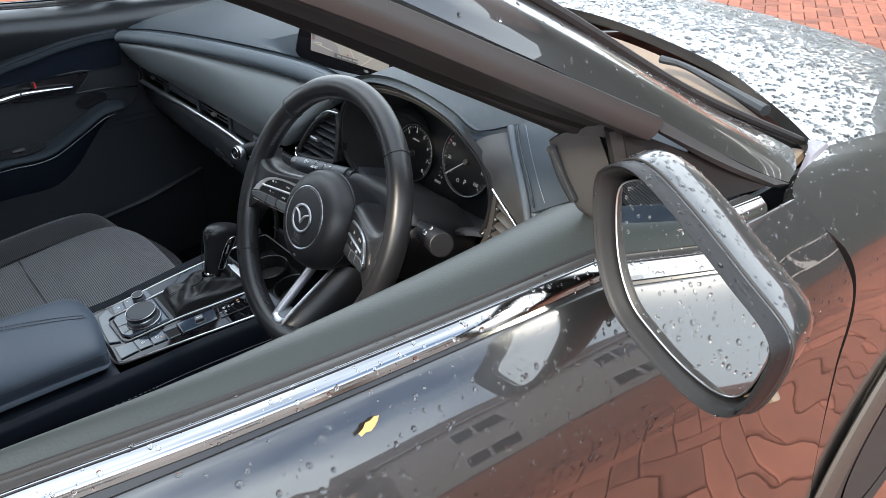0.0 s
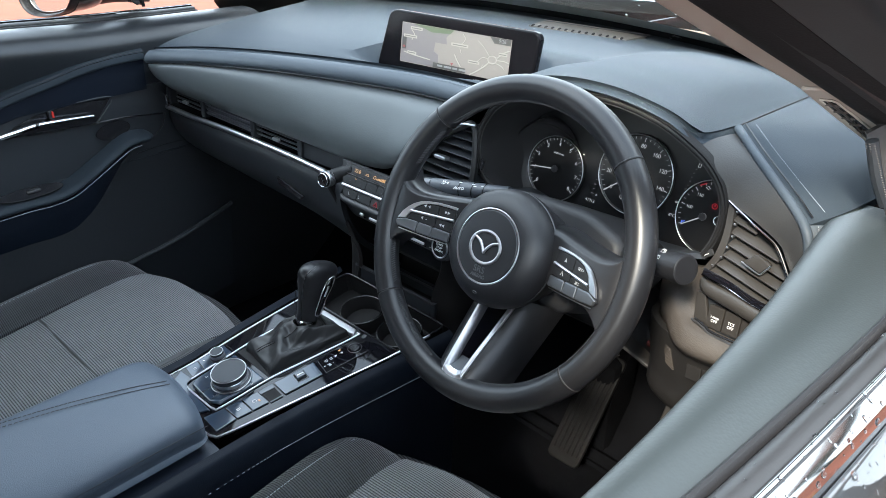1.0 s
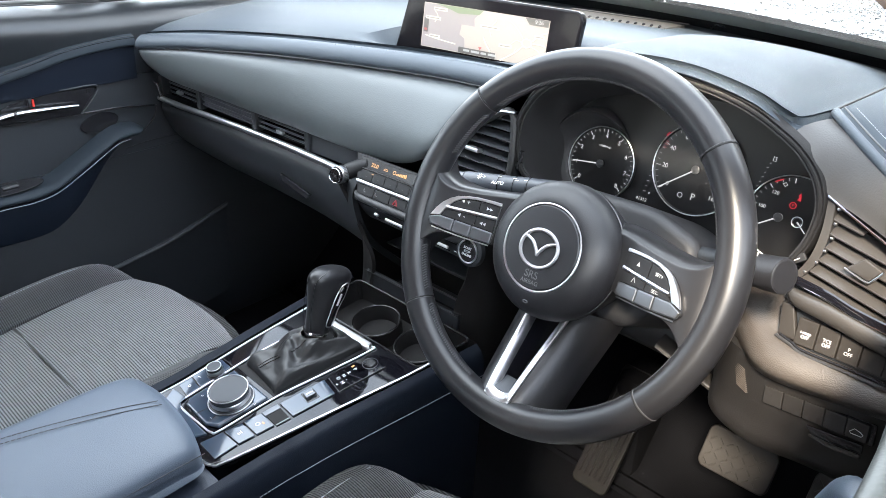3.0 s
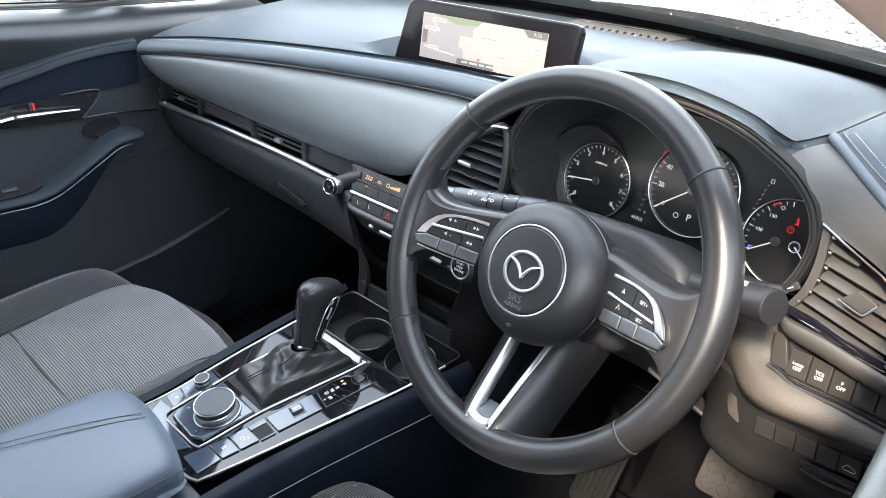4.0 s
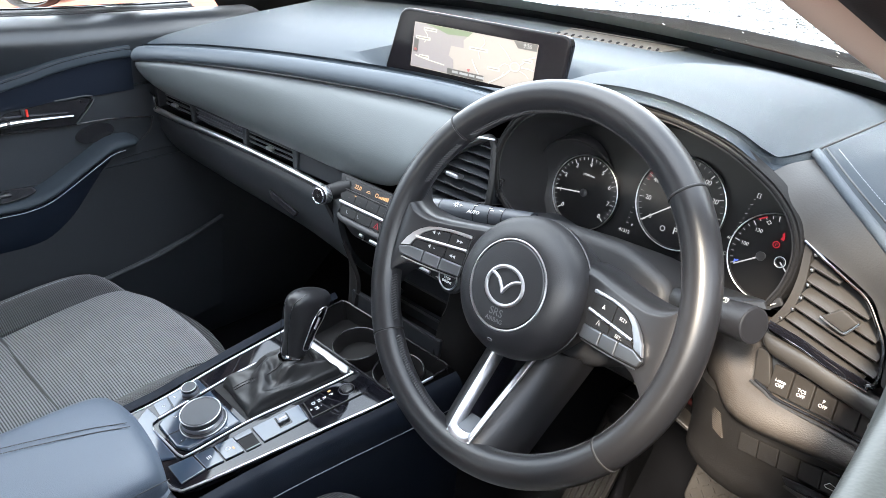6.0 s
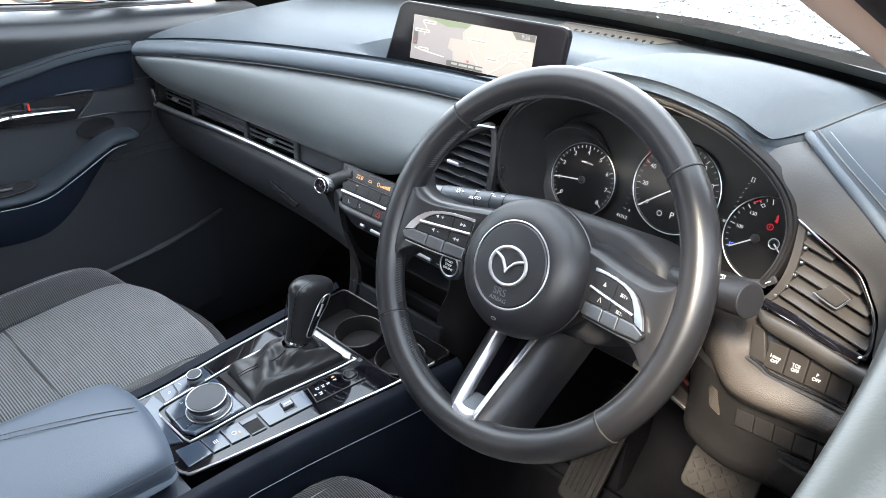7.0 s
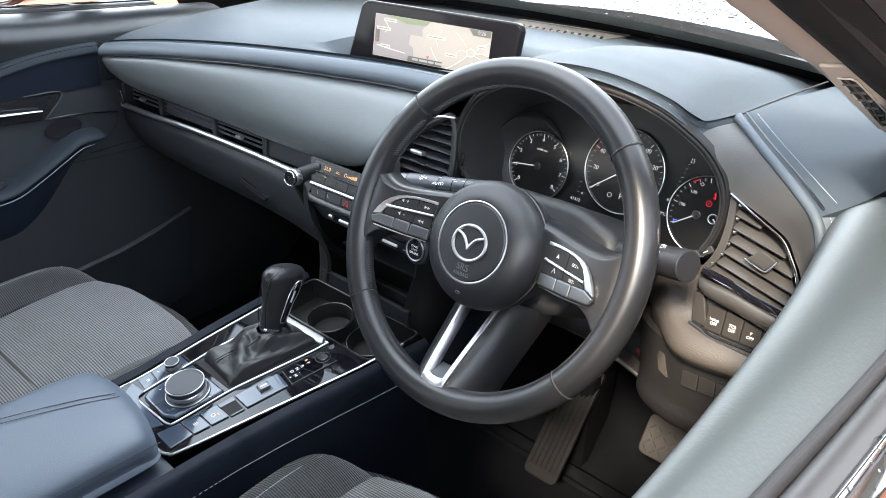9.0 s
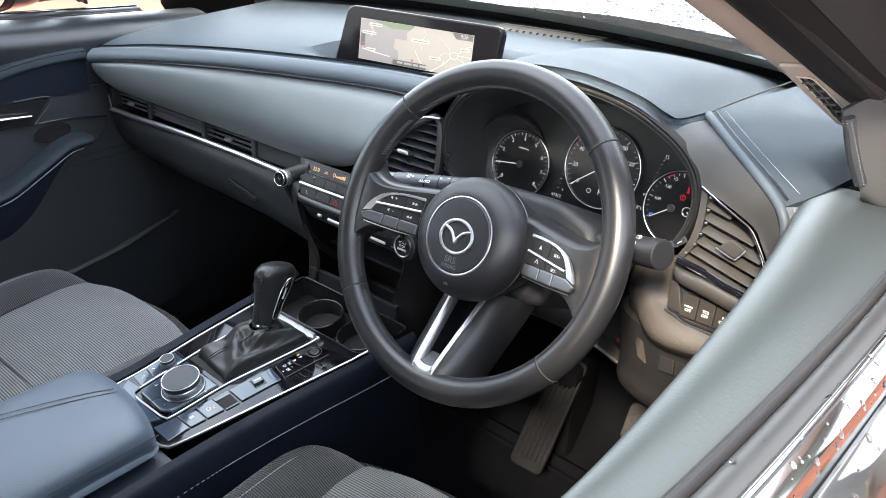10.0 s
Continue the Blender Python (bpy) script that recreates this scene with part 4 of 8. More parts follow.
        for n, pts in (("upper_key", [(-0.003, vb(-0.003) + 0.0003), (us - 0.0004, vb(us) + 0.0003), (us - 0.0004, 0.0138), (-0.003, 0.0148)]),
                       ("upper_key", [(us + 0.0004, vb(us) + 0.0003), (0.0525, vb(0.0525) + 0.0003), (0.0500, 0.0002), (0.0460, 0.0045), (0.0400, 0.0087), (0.0325, 0.0116), (us + 0.0004, 0.0135)]),
                       ("lower_key", [(-0.003, -0.0118), (us - 0.0004, -0.0118), (us - 0.0004, vb(us) - 0.0036), (-0.003, vb(-0.003) - 0.0036)]),
                       ("lower_key", [(us + 0.0004, -0.0118), (0.0560, -0.0118), (0.0535, vb(0.0535) - 0.0036), (us + 0.0004, vb(us) - 0.0036)])):
            part(n, plate(lay(pts), 0.0016, at(pm, 0, 0, 0.0006), 0.0005), MATTKEY, pod)
        for u0, u1 in ((-0.003, us - 0.0004), (us + 0.0004, 0.0535)):
            part("key_bar", tube([pm @ V(s * u0, vb(u0) - 0.0017, 0.0022), pm @ V(s * u1, vb(u1) - 0.0017, 0.0022)], 0.0018, 12, 6), SATIN, pod)
        for pts in ([(-0.0035, -0.0126), (0.0198, -0.0124), (0.0200, -0.0250), (-0.0035, -0.0245)], [(0.0206, -0.0124), (0.0398, -0.0124), (0.0400, -0.0250), (0.0206, -0.0250)],
                    [(0.0405, -0.0124), (0.0580, -0.0126), (0.0695, -0.0172), (0.0665, -0.0238), (0.0405, -0.0250)]):
            part("bottom_key", plate(lay(pts), 0.0042, at(pm, 0, 0, -0.0010), 0.0015, 3), PADKEY, pod)
        part("pod_lip", tube([pm @ V(s * u, v, 0.0004) for u, v in ((-0.002, -0.0262), (0.03, -0.0270), (0.064, -0.0262))], 0.0007, 6, 12), SATIN, pod)
        pk = at(pm, 0, 0, 0.0023)
        if s > 0:
            lettering("SET+", 0.0042, at(pk, 0.0375, 0.0045, 0, -6), PRINT, pod)
            lettering("SET-", 0.0042, at(pk, 0.0385, -0.0098, 0, -6), PRINT, pod)
            part("symbol", plate([(0.0105, 0.0058), (0.0145, 0.0058), (0.0125, 0.0098)], 0.0002, pk, 0), PRINT, pod, smooth=False)
            part("symbol", tube([pk @ V(x, y, 0) for x, y in ((0.0105, -0.0088), (0.0125, -0.0045), (0.0145, -0.0088))], 0.0003, 5), PRINT, pod)
        else:
            for y, t in ((0.0088, "+"), (-0.0058, "-")):
                lettering(t, 0.0070, at(pk, -0.0310, y), PRINT, pod)
                part("symbol", plate([(-0.0385, y), (-0.0355, y - 0.0020), (-0.0355, y + 0.0020)], 0.0002, pk, 0), PRINT, pod, smooth=False)
            for y, q in ((0.0090, -1), (-0.0070, 1)):
                for dx in (0, 0.0035):
                    part("symbol", plate([(-0.010 + dx, y - 0.0017), (-0.010 + dx, y + 0.0017), (-0.010 + dx - 0.0032 * q, y)][::q], 0.0002, pk, 0), PRINT, pod, smooth=False)
    # lower spoke: leather flanks, silver rails and a deep hollow between them
    st = [(-0.058, -0.048, 0.0245, 0.0155), (-0.078, -0.036, 0.0228, 0.0138), (-0.100, -0.0225, 0.0206, 0.0117), (-0.122, -0.0088, 0.0184, 0.0097), (-0.142, 0.0030, 0.0165, 0.0080), (-0.1555, 0.0098, 0.0150, 0.0070)]
    def run_(fx, dz):
        return [tuple(WM @ V(fx(h, hi) - 0.004 + 0.05 * (-y - 0.06), y, z0 + dz)) for y, z0, h, hi in st]
    up = tuple(WM.to_3x3() @ V(0, 0, 1))
    fork = part("lower_spoke", sheet([run_(lambda h, hi: -h, -0.038), run_(lambda h, hi: 0, -0.041), run_(lambda h, hi: h, -0.038)], 20, 8, 0.004, face=up), HUB, w, "forked lower spoke with silver rails")
    for q in (-1, 1):
        part("flank", sheet([run_(lambda h, hi: q * (h + 0.0270), -0.060), run_(lambda h, hi: q * (h + 0.0260), -0.036), run_(lambda h, hi: q * (h + 0.0190), -0.0190), run_(lambda h, hi: q * (h + 0.0090), -0.0070), run_(lambda h, hi: q * (h + 0.0012), -0.0022), run_(lambda h, hi: q * h, -0.0028)], 24, 20, 0.003, face=up), WHEEL, fork)
        part("rail", sheet([run_(lambda h, hi: q * h, -0.003), run_(lambda h, hi: q * (h - 0.0012), 0.0002), run_(lambda h, hi: q * (hi + 0.0028), -0.0004), run_(lambda h, hi: q * (hi + 0.0006), -0.0050), run_(lambda h, hi: q * hi, -0.0110)], 24, 16, 0.002, face=up), RAIL, fork, "satin silver rail")
        part("hollow_wall", sheet([run_(lambda h, hi: q * (hi - 0.0002), -0.010), run_(lambda h, hi: q * (hi - 0.003), -0.036)], 16, 4, 0.002, face=up), PIANO, fork)
    part("hollow", sheet([run_(lambda h, hi: -hi, -0.034), run_(lambda h, hi: hi, -0.034)], 16, 4, 0.003, face=up), KEY, fork)
    cx = 0.0008
    foot = [[WM @ V(cx + x, y, z) for x, y, z in ((-0.0150, -0.1545, 0.0088), (-0.008, -0.1588, 0.0105), (0, -0.1598, 0.0108), (0.008, -0.1588, 0.0105), (0.0150, -0.1545, 0.0088))],
            [WM @ V(cx + x, y, 0.0100) for x, y in ((-0.0115, -0.1500), (-0.006, -0.1535), (0, -0.1542), (0.006, -0.1535), (0.0115, -0.1500))],
            [WM @ V(cx + x, y, z) for x, y, z in ((-0.0100, -0.1470, 0.0040), (-0.005, -0.1490, 0.0052), (0, -0.1493, 0.0052), (0.005, -0.1490, 0.0052), (0.0100, -0.1470, 0.0040))]]
    part("rail_foot", sheet(foot, 20, 10, 0.003, face=up), RAIL, fork, "satin silver foot of the rails")
    part("foot_slope", sheet([[WM @ V(cx + x, -0.1488, 0.0046) for x in (-0.0100, 0, 0.0100)], [WM @ V(cx + x, -0.1370, -0.0130) for x in (-0.0102, 0, 0.0102)]], 12, 8, 0.003, face=up), PADKEY, fork, "bright slope inside the foot")
    cover = soft([(-0.090, 0.034), (-0.045, 0.060), (0.052, 0.060), (0.106, 0.040), (0.108, 0.004), (0.060, -0.062), (-0.055, -0.062), (-0.092, -0.004)], 0.016, 4)
    part("column_shroud", plate(cover, 0.13, at(WM, 0, 0, -0.205), 0.012, 4), SHROUD, w, "smooth dark steering column cover")


steering_wheel()


def stalks():
    for s, lab in ((-1, "slate grey light stalk with printed symbols"), (1, "black wiper stalk with a round end cap")):
        st = thing("column_stalk", (0.36 + s * 0.06, 0.09, 0.97), lab, "stalk", "steering column stalks")
        a = V(0.435, 0.105, 0.966) if s > 0 else V(0.31, 0.098, 0.990)
        b = V(0.552, 0.0555, 1.0045) if s > 0 else V(0.166, 0.085, 0.9665)
        d = (b - a).normalized()
        up = V(0, 0.8, 0.6)
        part("stem", tube([a, a.lerp(b, 0.55)], [0.009, 0.0112], 20, 6), BLACK, st)
        if s > 0:
            part("barrel", tube([a.lerp(b, 0.50), a.lerp(b, 0.53), b - d * 0.022, b - d * 0.020], [0.0115, 0.0138, 0.0148, 0.0146], 28, 8), HUB, st)
            part("groove", tube([b - d * 0.0225, b - d * 0.0195], 0.0140, 28, 3), KEY, st)
            part("end_cap", tube([b - d * 0.020, b - d * 0.0025, b - d * 0.0006, b], [0.0152, 0.0154, 0.0146, 0.0132], 32, 10), HUB, st)
        else:
            part("barrel", tube([a.lerp(b, 0.10), a.lerp(b, 0.14), b - d * 0.016], [0.0118, 0.0118, 0.0108], 28, 8), SLATE, st, "slate grey turning barrel")
            part("end_cap", tube([b - d * 0.0145, b - d * 0.002, b], [0.0102, 0.0098, 0.0088], 28, 6), DARKSATIN, st)
            for q in (0.30, 0.42, 0.56):
                part("groove", tube([a.lerp(b, q) - d * 0.0004, a.lerp(b, q) + d * 0.0004], 0.01195, 28, 3), KEY, st)
        m = basis(a.lerp(b, 0.80 if s > 0 else 0.62), d * s, up)
        r = 0.0147 if s > 0 else 0.0116
        if s < 0:
            lettering("AUTO", 0.0058, at(m, 0.010, -0.0052, r - 0.0008), WHITE, st)
            part("symbol", ring(0.0018, 0.0005, at(m, -0.016, 0.0005, r), 16, 0.0002), WHITE, st)
            for k in range(8):
                an = radians(45 * k)
                part("ray", box(0.0014, 0.0004, 0.0002, at(m, -0.016 + 0.0034 * math.cos(an), 0.0005 + 0.0034 * math.sin(an), r, 45 * k), 0), WHITE, st, smooth=False)
            part("symbol", plate([(-0.0105, 0.0020), (-0.0105, -0.0015), (-0.0075, 0.0003)], 0.0002, at(m, 0, 0, r), 0), WHITE, st, smooth=False)
            for x, y in ((0.0095, 0.0035), (0.030, 0.0030), (0.033, 0.0005), (0.044, 0.002)):
                part("mark", box(0.0045, 0.0007, 0.0003, at(m, x, y, r - 0.0002), 0), WHITE, st)
        else:
            for y, z in ((0.0075, 0.0020), (-0.0015, 0.0)):
                part("symbol", tube([at(m, -0.002, y, r - z + 0.0004) @ V(*p, 0) for p in ((-0.0032, -0.0018), (0.0032, -0.0018), (0.0026, 0.0018), (-0.0026, 0.0018))], 0.0004, 5, closed=True), WHITE, st)
                part("mark", box(0.0005, 0.0036, 0.0003, at(m, -0.002, y + 0.001, r - z + 0.0004, 30), 0), WHITE, st)
            lettering("OFF", 0.0042, at(m, -0.013, 0.0005, r - 0.0006), WHITE, st)


stalks()

# ---- instrument cluster ----
CM = basis((0.376, 0.245, 0.975), (1, 0, 0), (0, math.sin(radians(14)), math.cos(radians(14))))
# front lip of the hood over the dials
LIP = [(0.236, 0.150, 0.958), (0.213, 0.150, 0.974), (0.203, 0.150, 1.000), (0.203, 0.150, 1.026), (0.213, 0.149, 1.051), (0.237, 0.146, 1.079), (0.280, 0.142, 1.103), (0.335, 0.139, 1.117), (0.385, 0.139, 1.121), (0.425, 0.141, 1.1175), (0.463, 0.142, 1.108),
       (0.494, 0.142, 1.094), (0.515, 0.142, 1.081), (0.532, 0.142, 1.063), (0.541, 0.142, 1.043), (0.543, 0.142, 1.024), (0.540, 0.140, 1.001), (0.533, 0.138, 0.982)]


def cluster():
    c = thing("instrument_cluster", (0.376, 0.25, 0.90), "dark instrument cluster with three round lit dials", "instruments")
    part("back_panel", plate(rounded(0.36, 0.19, 0.03, 5, 0, 0.015), 0.004, at(CM, 0, 0, -0.010), 0.001), DIAL, c)
    def gauge(cx, cy, r, numbers, a0, a1, size, hub_at, tip, minor, squeeze=0.76, per=4):
        g = part("dial", lathe([(r, -0.006), (r, 0.0), (r * 0.96, -0.0015), (0.0005, -0.002)], at(CM, cx, cy, 0), 64), DIAL, c, "round black dial with white figures")
        part("bezel", ring(r, 0.0007, at(CM, cx, cy, 0.001), 72), SATIN, g)
        for k in range(minor + 1):
            a = radians(a0 + (a1 - a0) * k / minor)
            big = k % per == 0
            ln = 0.0052 if big else 0.0030
            part("tick", box(ln, 0.0008 if big else 0.0005, 0.0003, at(CM, cx + (r * 0.94 - ln / 2) * math.cos(a), cy + (r * 0.94 - ln / 2) * math.sin(a), -0.0003, math.degrees(a)), 0), LAMP_WHITE, g, smooth=False)
        for k, t in enumerate(numbers):
            a = radians(a0 + (a1 - a0) * k / (len(numbers) - 1))
            lettering(t, size, at(CM, cx + r * squeeze * math.cos(a), cy + r * squeeze * math.sin(a), -0.0003), LAMP_WHITE, g, "figure")
        h, t = V(hub_at[0], hub_at[1], 0.002), V(tip[0], tip[1], 0.002)
        part("needle", tube([CM @ h, CM @ t], [0.0009, 0.0006], 6, 3), LAMP_WHITE, g)
        part("needle_hub", lathe([(0.0045, 0), (0.0043, 0.003), (0.0005, 0.0035)], at(CM, hub_at[0], hub_at[1], 0.0005), 24), DARKSATIN, g)
        part("hub_ring", ring(0.0045, 0.0004, at(CM, hub_at[0], hub_at[1], 0.003), 24), DARKSATIN, g)
        return g
    x0, y0 = -0.1125, -0.0035
    gauge(x0, y0, 0.0450, [str(i) for i in range(9)], 222, -38, 0.0074, (x0, y0), (x0 - 0.038, y0 - 0.0052), 32)
    lettering("x1000r/min", 0.0036, at(CM, x0, y0 + 0.0215, -0.0003), LAMP_WHITE, c)
    x1, y1 = 0.0060, 0.0215
    sp = gauge(x1, y1, 0.0520, [str(i) for i in range(0, 161, 20)], 220, -44, 0.0074, (x1, y1), (x1 - 0.038, y1 - 0.031), 32, 0.73)
    lettering("P", 0.0105, at(CM, x1 + 0.0045, y1 - 0.031, -0.0003), LAMP_WHITE, sp, "gear_letter")
    part("lamp_symbol", ring(0.0028, 0.0004, at(CM, x1 - 0.0105, y1 - 0.0325, -0.0003), 16, 0.0002), LAMP_WHITE, sp)
    for k in range(3):
        part("red_tick", box(0.0034, 0.0005, 0.0003, at(CM, x1 - 0.0435 + 0.0008 * k, y1 + 0.0155 + 0.0035 * k, 0.0002, -20), 0), LAMP_RED, sp, smooth=False)
    x2, y2 = 0.1185, -0.001
    g3 = gauge(x2, y2, 0.0465, ["", "100", "130", ""], 205, 100, 0.0054, (0.1068, -0.0019), (0.0830, -0.0190), 12, 0.70)
    part("needle", tube([CM @ V(0.1263, -0.0011, 0.002), CM @ V(0.137, -0.0105, 0.002)], [0.0009, 0.0006], 6, 3), LAMP_WHITE, g3)
    part("hub_ring", ring(0.0055, 0.0005, at(CM, 0.1263, -0.0011, 0.002), 24), SATIN, g3)
    part("hub_ring", ring(0.0042, 0.0004, at(CM, 0.1263, -0.0011, 0.002), 24), DARKSATIN, g3)
    part("blue_mark", box(0.0030, 0.0012, 0.0003, at(CM, 0.0845, -0.0150, -0.0003, 30), 0), LAMP_BLUE, g3, smooth=False)
    part("blue_mark", box(0.0012, 0.0040, 0.0003, at(CM, 0.0822, -0.0165, -0.0003), 0), LAMP_BLUE, g3, smooth=False)
    part("telltale", ring(0.0032, 0.0005, at(CM, 0.1165, 0.0140, -0.0003), 20, 0.0003), LAMP_RED, g3)
    lettering("P", 0.0042, at(CM, 0.1165, 0.0140, -0.0003), LAMP_RED, g3)
    part("telltale", plate([(0.1185, 0.0205), (0.1225, 0.0200), (0.1220, 0.0250), (0.1205, 0.0285), (0.1190, 0.0262), (0.1200, 0.0235)], 0.0003, at(CM, 0, 0, -0.0003), 0), LAMP_RED, g3, smooth=False)
    part("red_arc", ring(0.043, 0.0007, at(CM, x2, y2, -0.0002), 12, 0.0003, 116, 128), LAMP_RED, g3)
    part("heat_symbol", tube([CM @ V(x, y, -0.0003) for x, y in ((0.1000, 0.0330), (0.1030, 0.0350), (0.1050, 0.0330), (0.1030, 0.0310))], 0.0004, 5, closed=True), LAMP_WHITE, g3)
    # small side scales and figures
    for k in range(8):
        part("scale_tick", box(0.0018 if k % 2 else 0.0032, 0.0005, 0.0003, at(CM, -0.0500 + 0.0006 * k, -0.020 + 0.0064 * k, -0.005), 0), LAMP_WHITE, c, smooth=False)
        part("scale_tick", box(0.0016 if k % 2 else 0.0026, 0.0005, 0.0003, at(CM, 0.0715 + 0.0012 * k, 0.012 + 0.0054 * k, -0.005, 20), 0), LAMP_WHITE, c, smooth=False)
    for t, k in (("0", 0), ("50", 3), ("100", 6)):
        lettering(t, 0.0038, at(CM, -0.0435, -0.021 + 0.0066 * k, -0.005), LAMP_WHITE, c, "scale_figure")
    lettering("41312", 0.0058, at(CM, -0.051, -0.0305, -0.005), LAMP_WHITE, c, "odometer")
    lettering("8\u00b0C", 0.0054, at(CM, 0.066, -0.014, -0.005), LAMP_WHITE, c, "outside_temperature")
    part("seat_belt_lamp", ring(0.0032, 0.0012, at(CM, -0.0375, 0.0500, -0.005), 16, 0.0004), LAMP_RED, c)
    lettering("60", 0.0046, at(CM, 0.068, 0.004, -0.005), LAMP_WHITE, c)
    for x, y in ((-0.0445, 0.0285), (0.0835, 0.0550)):
        part("pump_symbol", tube([CM @ V(x + px, y + py, -0.0046) for px, py in ((-0.0018, -0.0022), (0.0012, -0.0022), (0.0012, 0.0022), (-0.0018, 0.0022))], 0.0004, 5, closed=True), LAMP_WHITE, c)
    # hood: lip, rounded band and deep smooth shroud
    back = [(0.225, 0.240, 0.925), (0.212, 0.241, 0.950), (0.208, 0.243, 0.980), (0.209, 0.246, 1.005), (0.216, 0.250, 1.028), (0.236, 0.254, 1.048), (0.280, 0.258, 1.064), (0.335, 0.262, 1.074), (0.385, 0.264, 1.078),
            (0.425, 0.263, 1.075), (0.463, 0.260, 1.067), (0.494, 0.257, 1.054), (0.513, 0.252, 1.040), (0.528, 0.248, 1.025), (0.536, 0.243, 1.005), (0.538, 0.238, 0.985), (0.536, 0.234, 0.965), (0.530, 0.230, 0.945)]
    mid = [tuple(V(*a).lerp(V(*b), 0.45) + V((a[0] - 0.372) * 0.03, 0, (a[2] - 1.01) * 0.07)) for a, b in zip(LIP, back)]
    part("shroud", sheet([LIP, mid, back], 80, 16, 0.004), SHROUD, c, "deep smooth shroud round the dials")
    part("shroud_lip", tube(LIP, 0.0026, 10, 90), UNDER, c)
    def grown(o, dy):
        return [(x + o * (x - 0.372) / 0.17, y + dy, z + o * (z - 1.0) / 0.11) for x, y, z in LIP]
    # its near-black carries the shade of the overhanging dash top
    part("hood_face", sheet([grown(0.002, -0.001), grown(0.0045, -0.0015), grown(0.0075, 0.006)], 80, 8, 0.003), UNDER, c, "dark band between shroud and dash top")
    # stepped cup round the first dial, fading out towards the second
    cup = []
    for r, z in ((0.0720, 0.000), (0.0690, 0.020), (0.0655, 0.0265), (0.0630, 0.0262), (0.0570, 0.0140), (0.0500, 0.0035), (0.0455, -0.0005)):
        row = []
        for i in range(25):
            a = 48 + 250 * i / 24
            k = min(1, max(0, (a - 48) / 70)) * min(1, max(0, (298 - a) / 70))
            k = k * k * (3 - 2 * k)
            rr, zz = 0.0455 + (r - 0.0455) * k, -0.004 + (z + 0.004) * k
            row.append(tuple(CM @ V(x0 + rr * math.cos(radians(a)), y0 + rr * math.sin(radians(a)), zz)))
        cup.append(row)
    part("tach_cup", sheet(cup, 60, 24), SHROUD, c, "stepped surround of the first dial")
    part("reset_key", box(0.017, 0.0080, 0.0035, basis((0.5375, 0.1385, 0.9845), (0.72, -0.08, 0.66), (-0.5, 0.2, 0.8)), 0.0015), SHROUD, c)
    part("reset_mark", box(0.006, 0.0008, 0.0003, basis((0.5375, 0.1365, 0.9845), (0.72, -0.08, 0.66), (-0.5, 0.2, 0.8)), 0), WHITE, c)
    part("reset_key", box(0.006, 0.024, 0.004, basis((0.2085, 0.150, 0.985), (1, 0.2, -0.15), (-0.15, 0.1, 1)), 0.0015), KEY, c)
    part("lower_lip", sheet([[(0.225, 0.150, 0.962), (0.30, 0.155, 0.944), (0.42, 0.155, 0.938), (0.535, 0.138, 0.984)], [(0.235, 0.170, 0.958), (0.30, 0.172, 0.946), (0.42, 0.172, 0.940), (0.53, 0.16, 0.974)], [(0.235, 0.240, 0.935), (0.30, 0.240, 0.926), (0.42, 0.240, 0.924), (0.535, 0.238, 0.934)]], 30, 10, 0.006), SLATE, c)
    part("lip_line", tube([(0.250, 0.150, 0.958), (0.33, 0.154, 0.944), (0.42, 0.154, 0.941), (0.50, 0.145, 0.962)], 0.0016, 6, 24), HUB, c)


cluster()


# ---- driver's side of the dash ----
RV = basis((0.592, 0.125, 1.003), (0.98, -0.19, 0.13), (0, 0.20, 1))


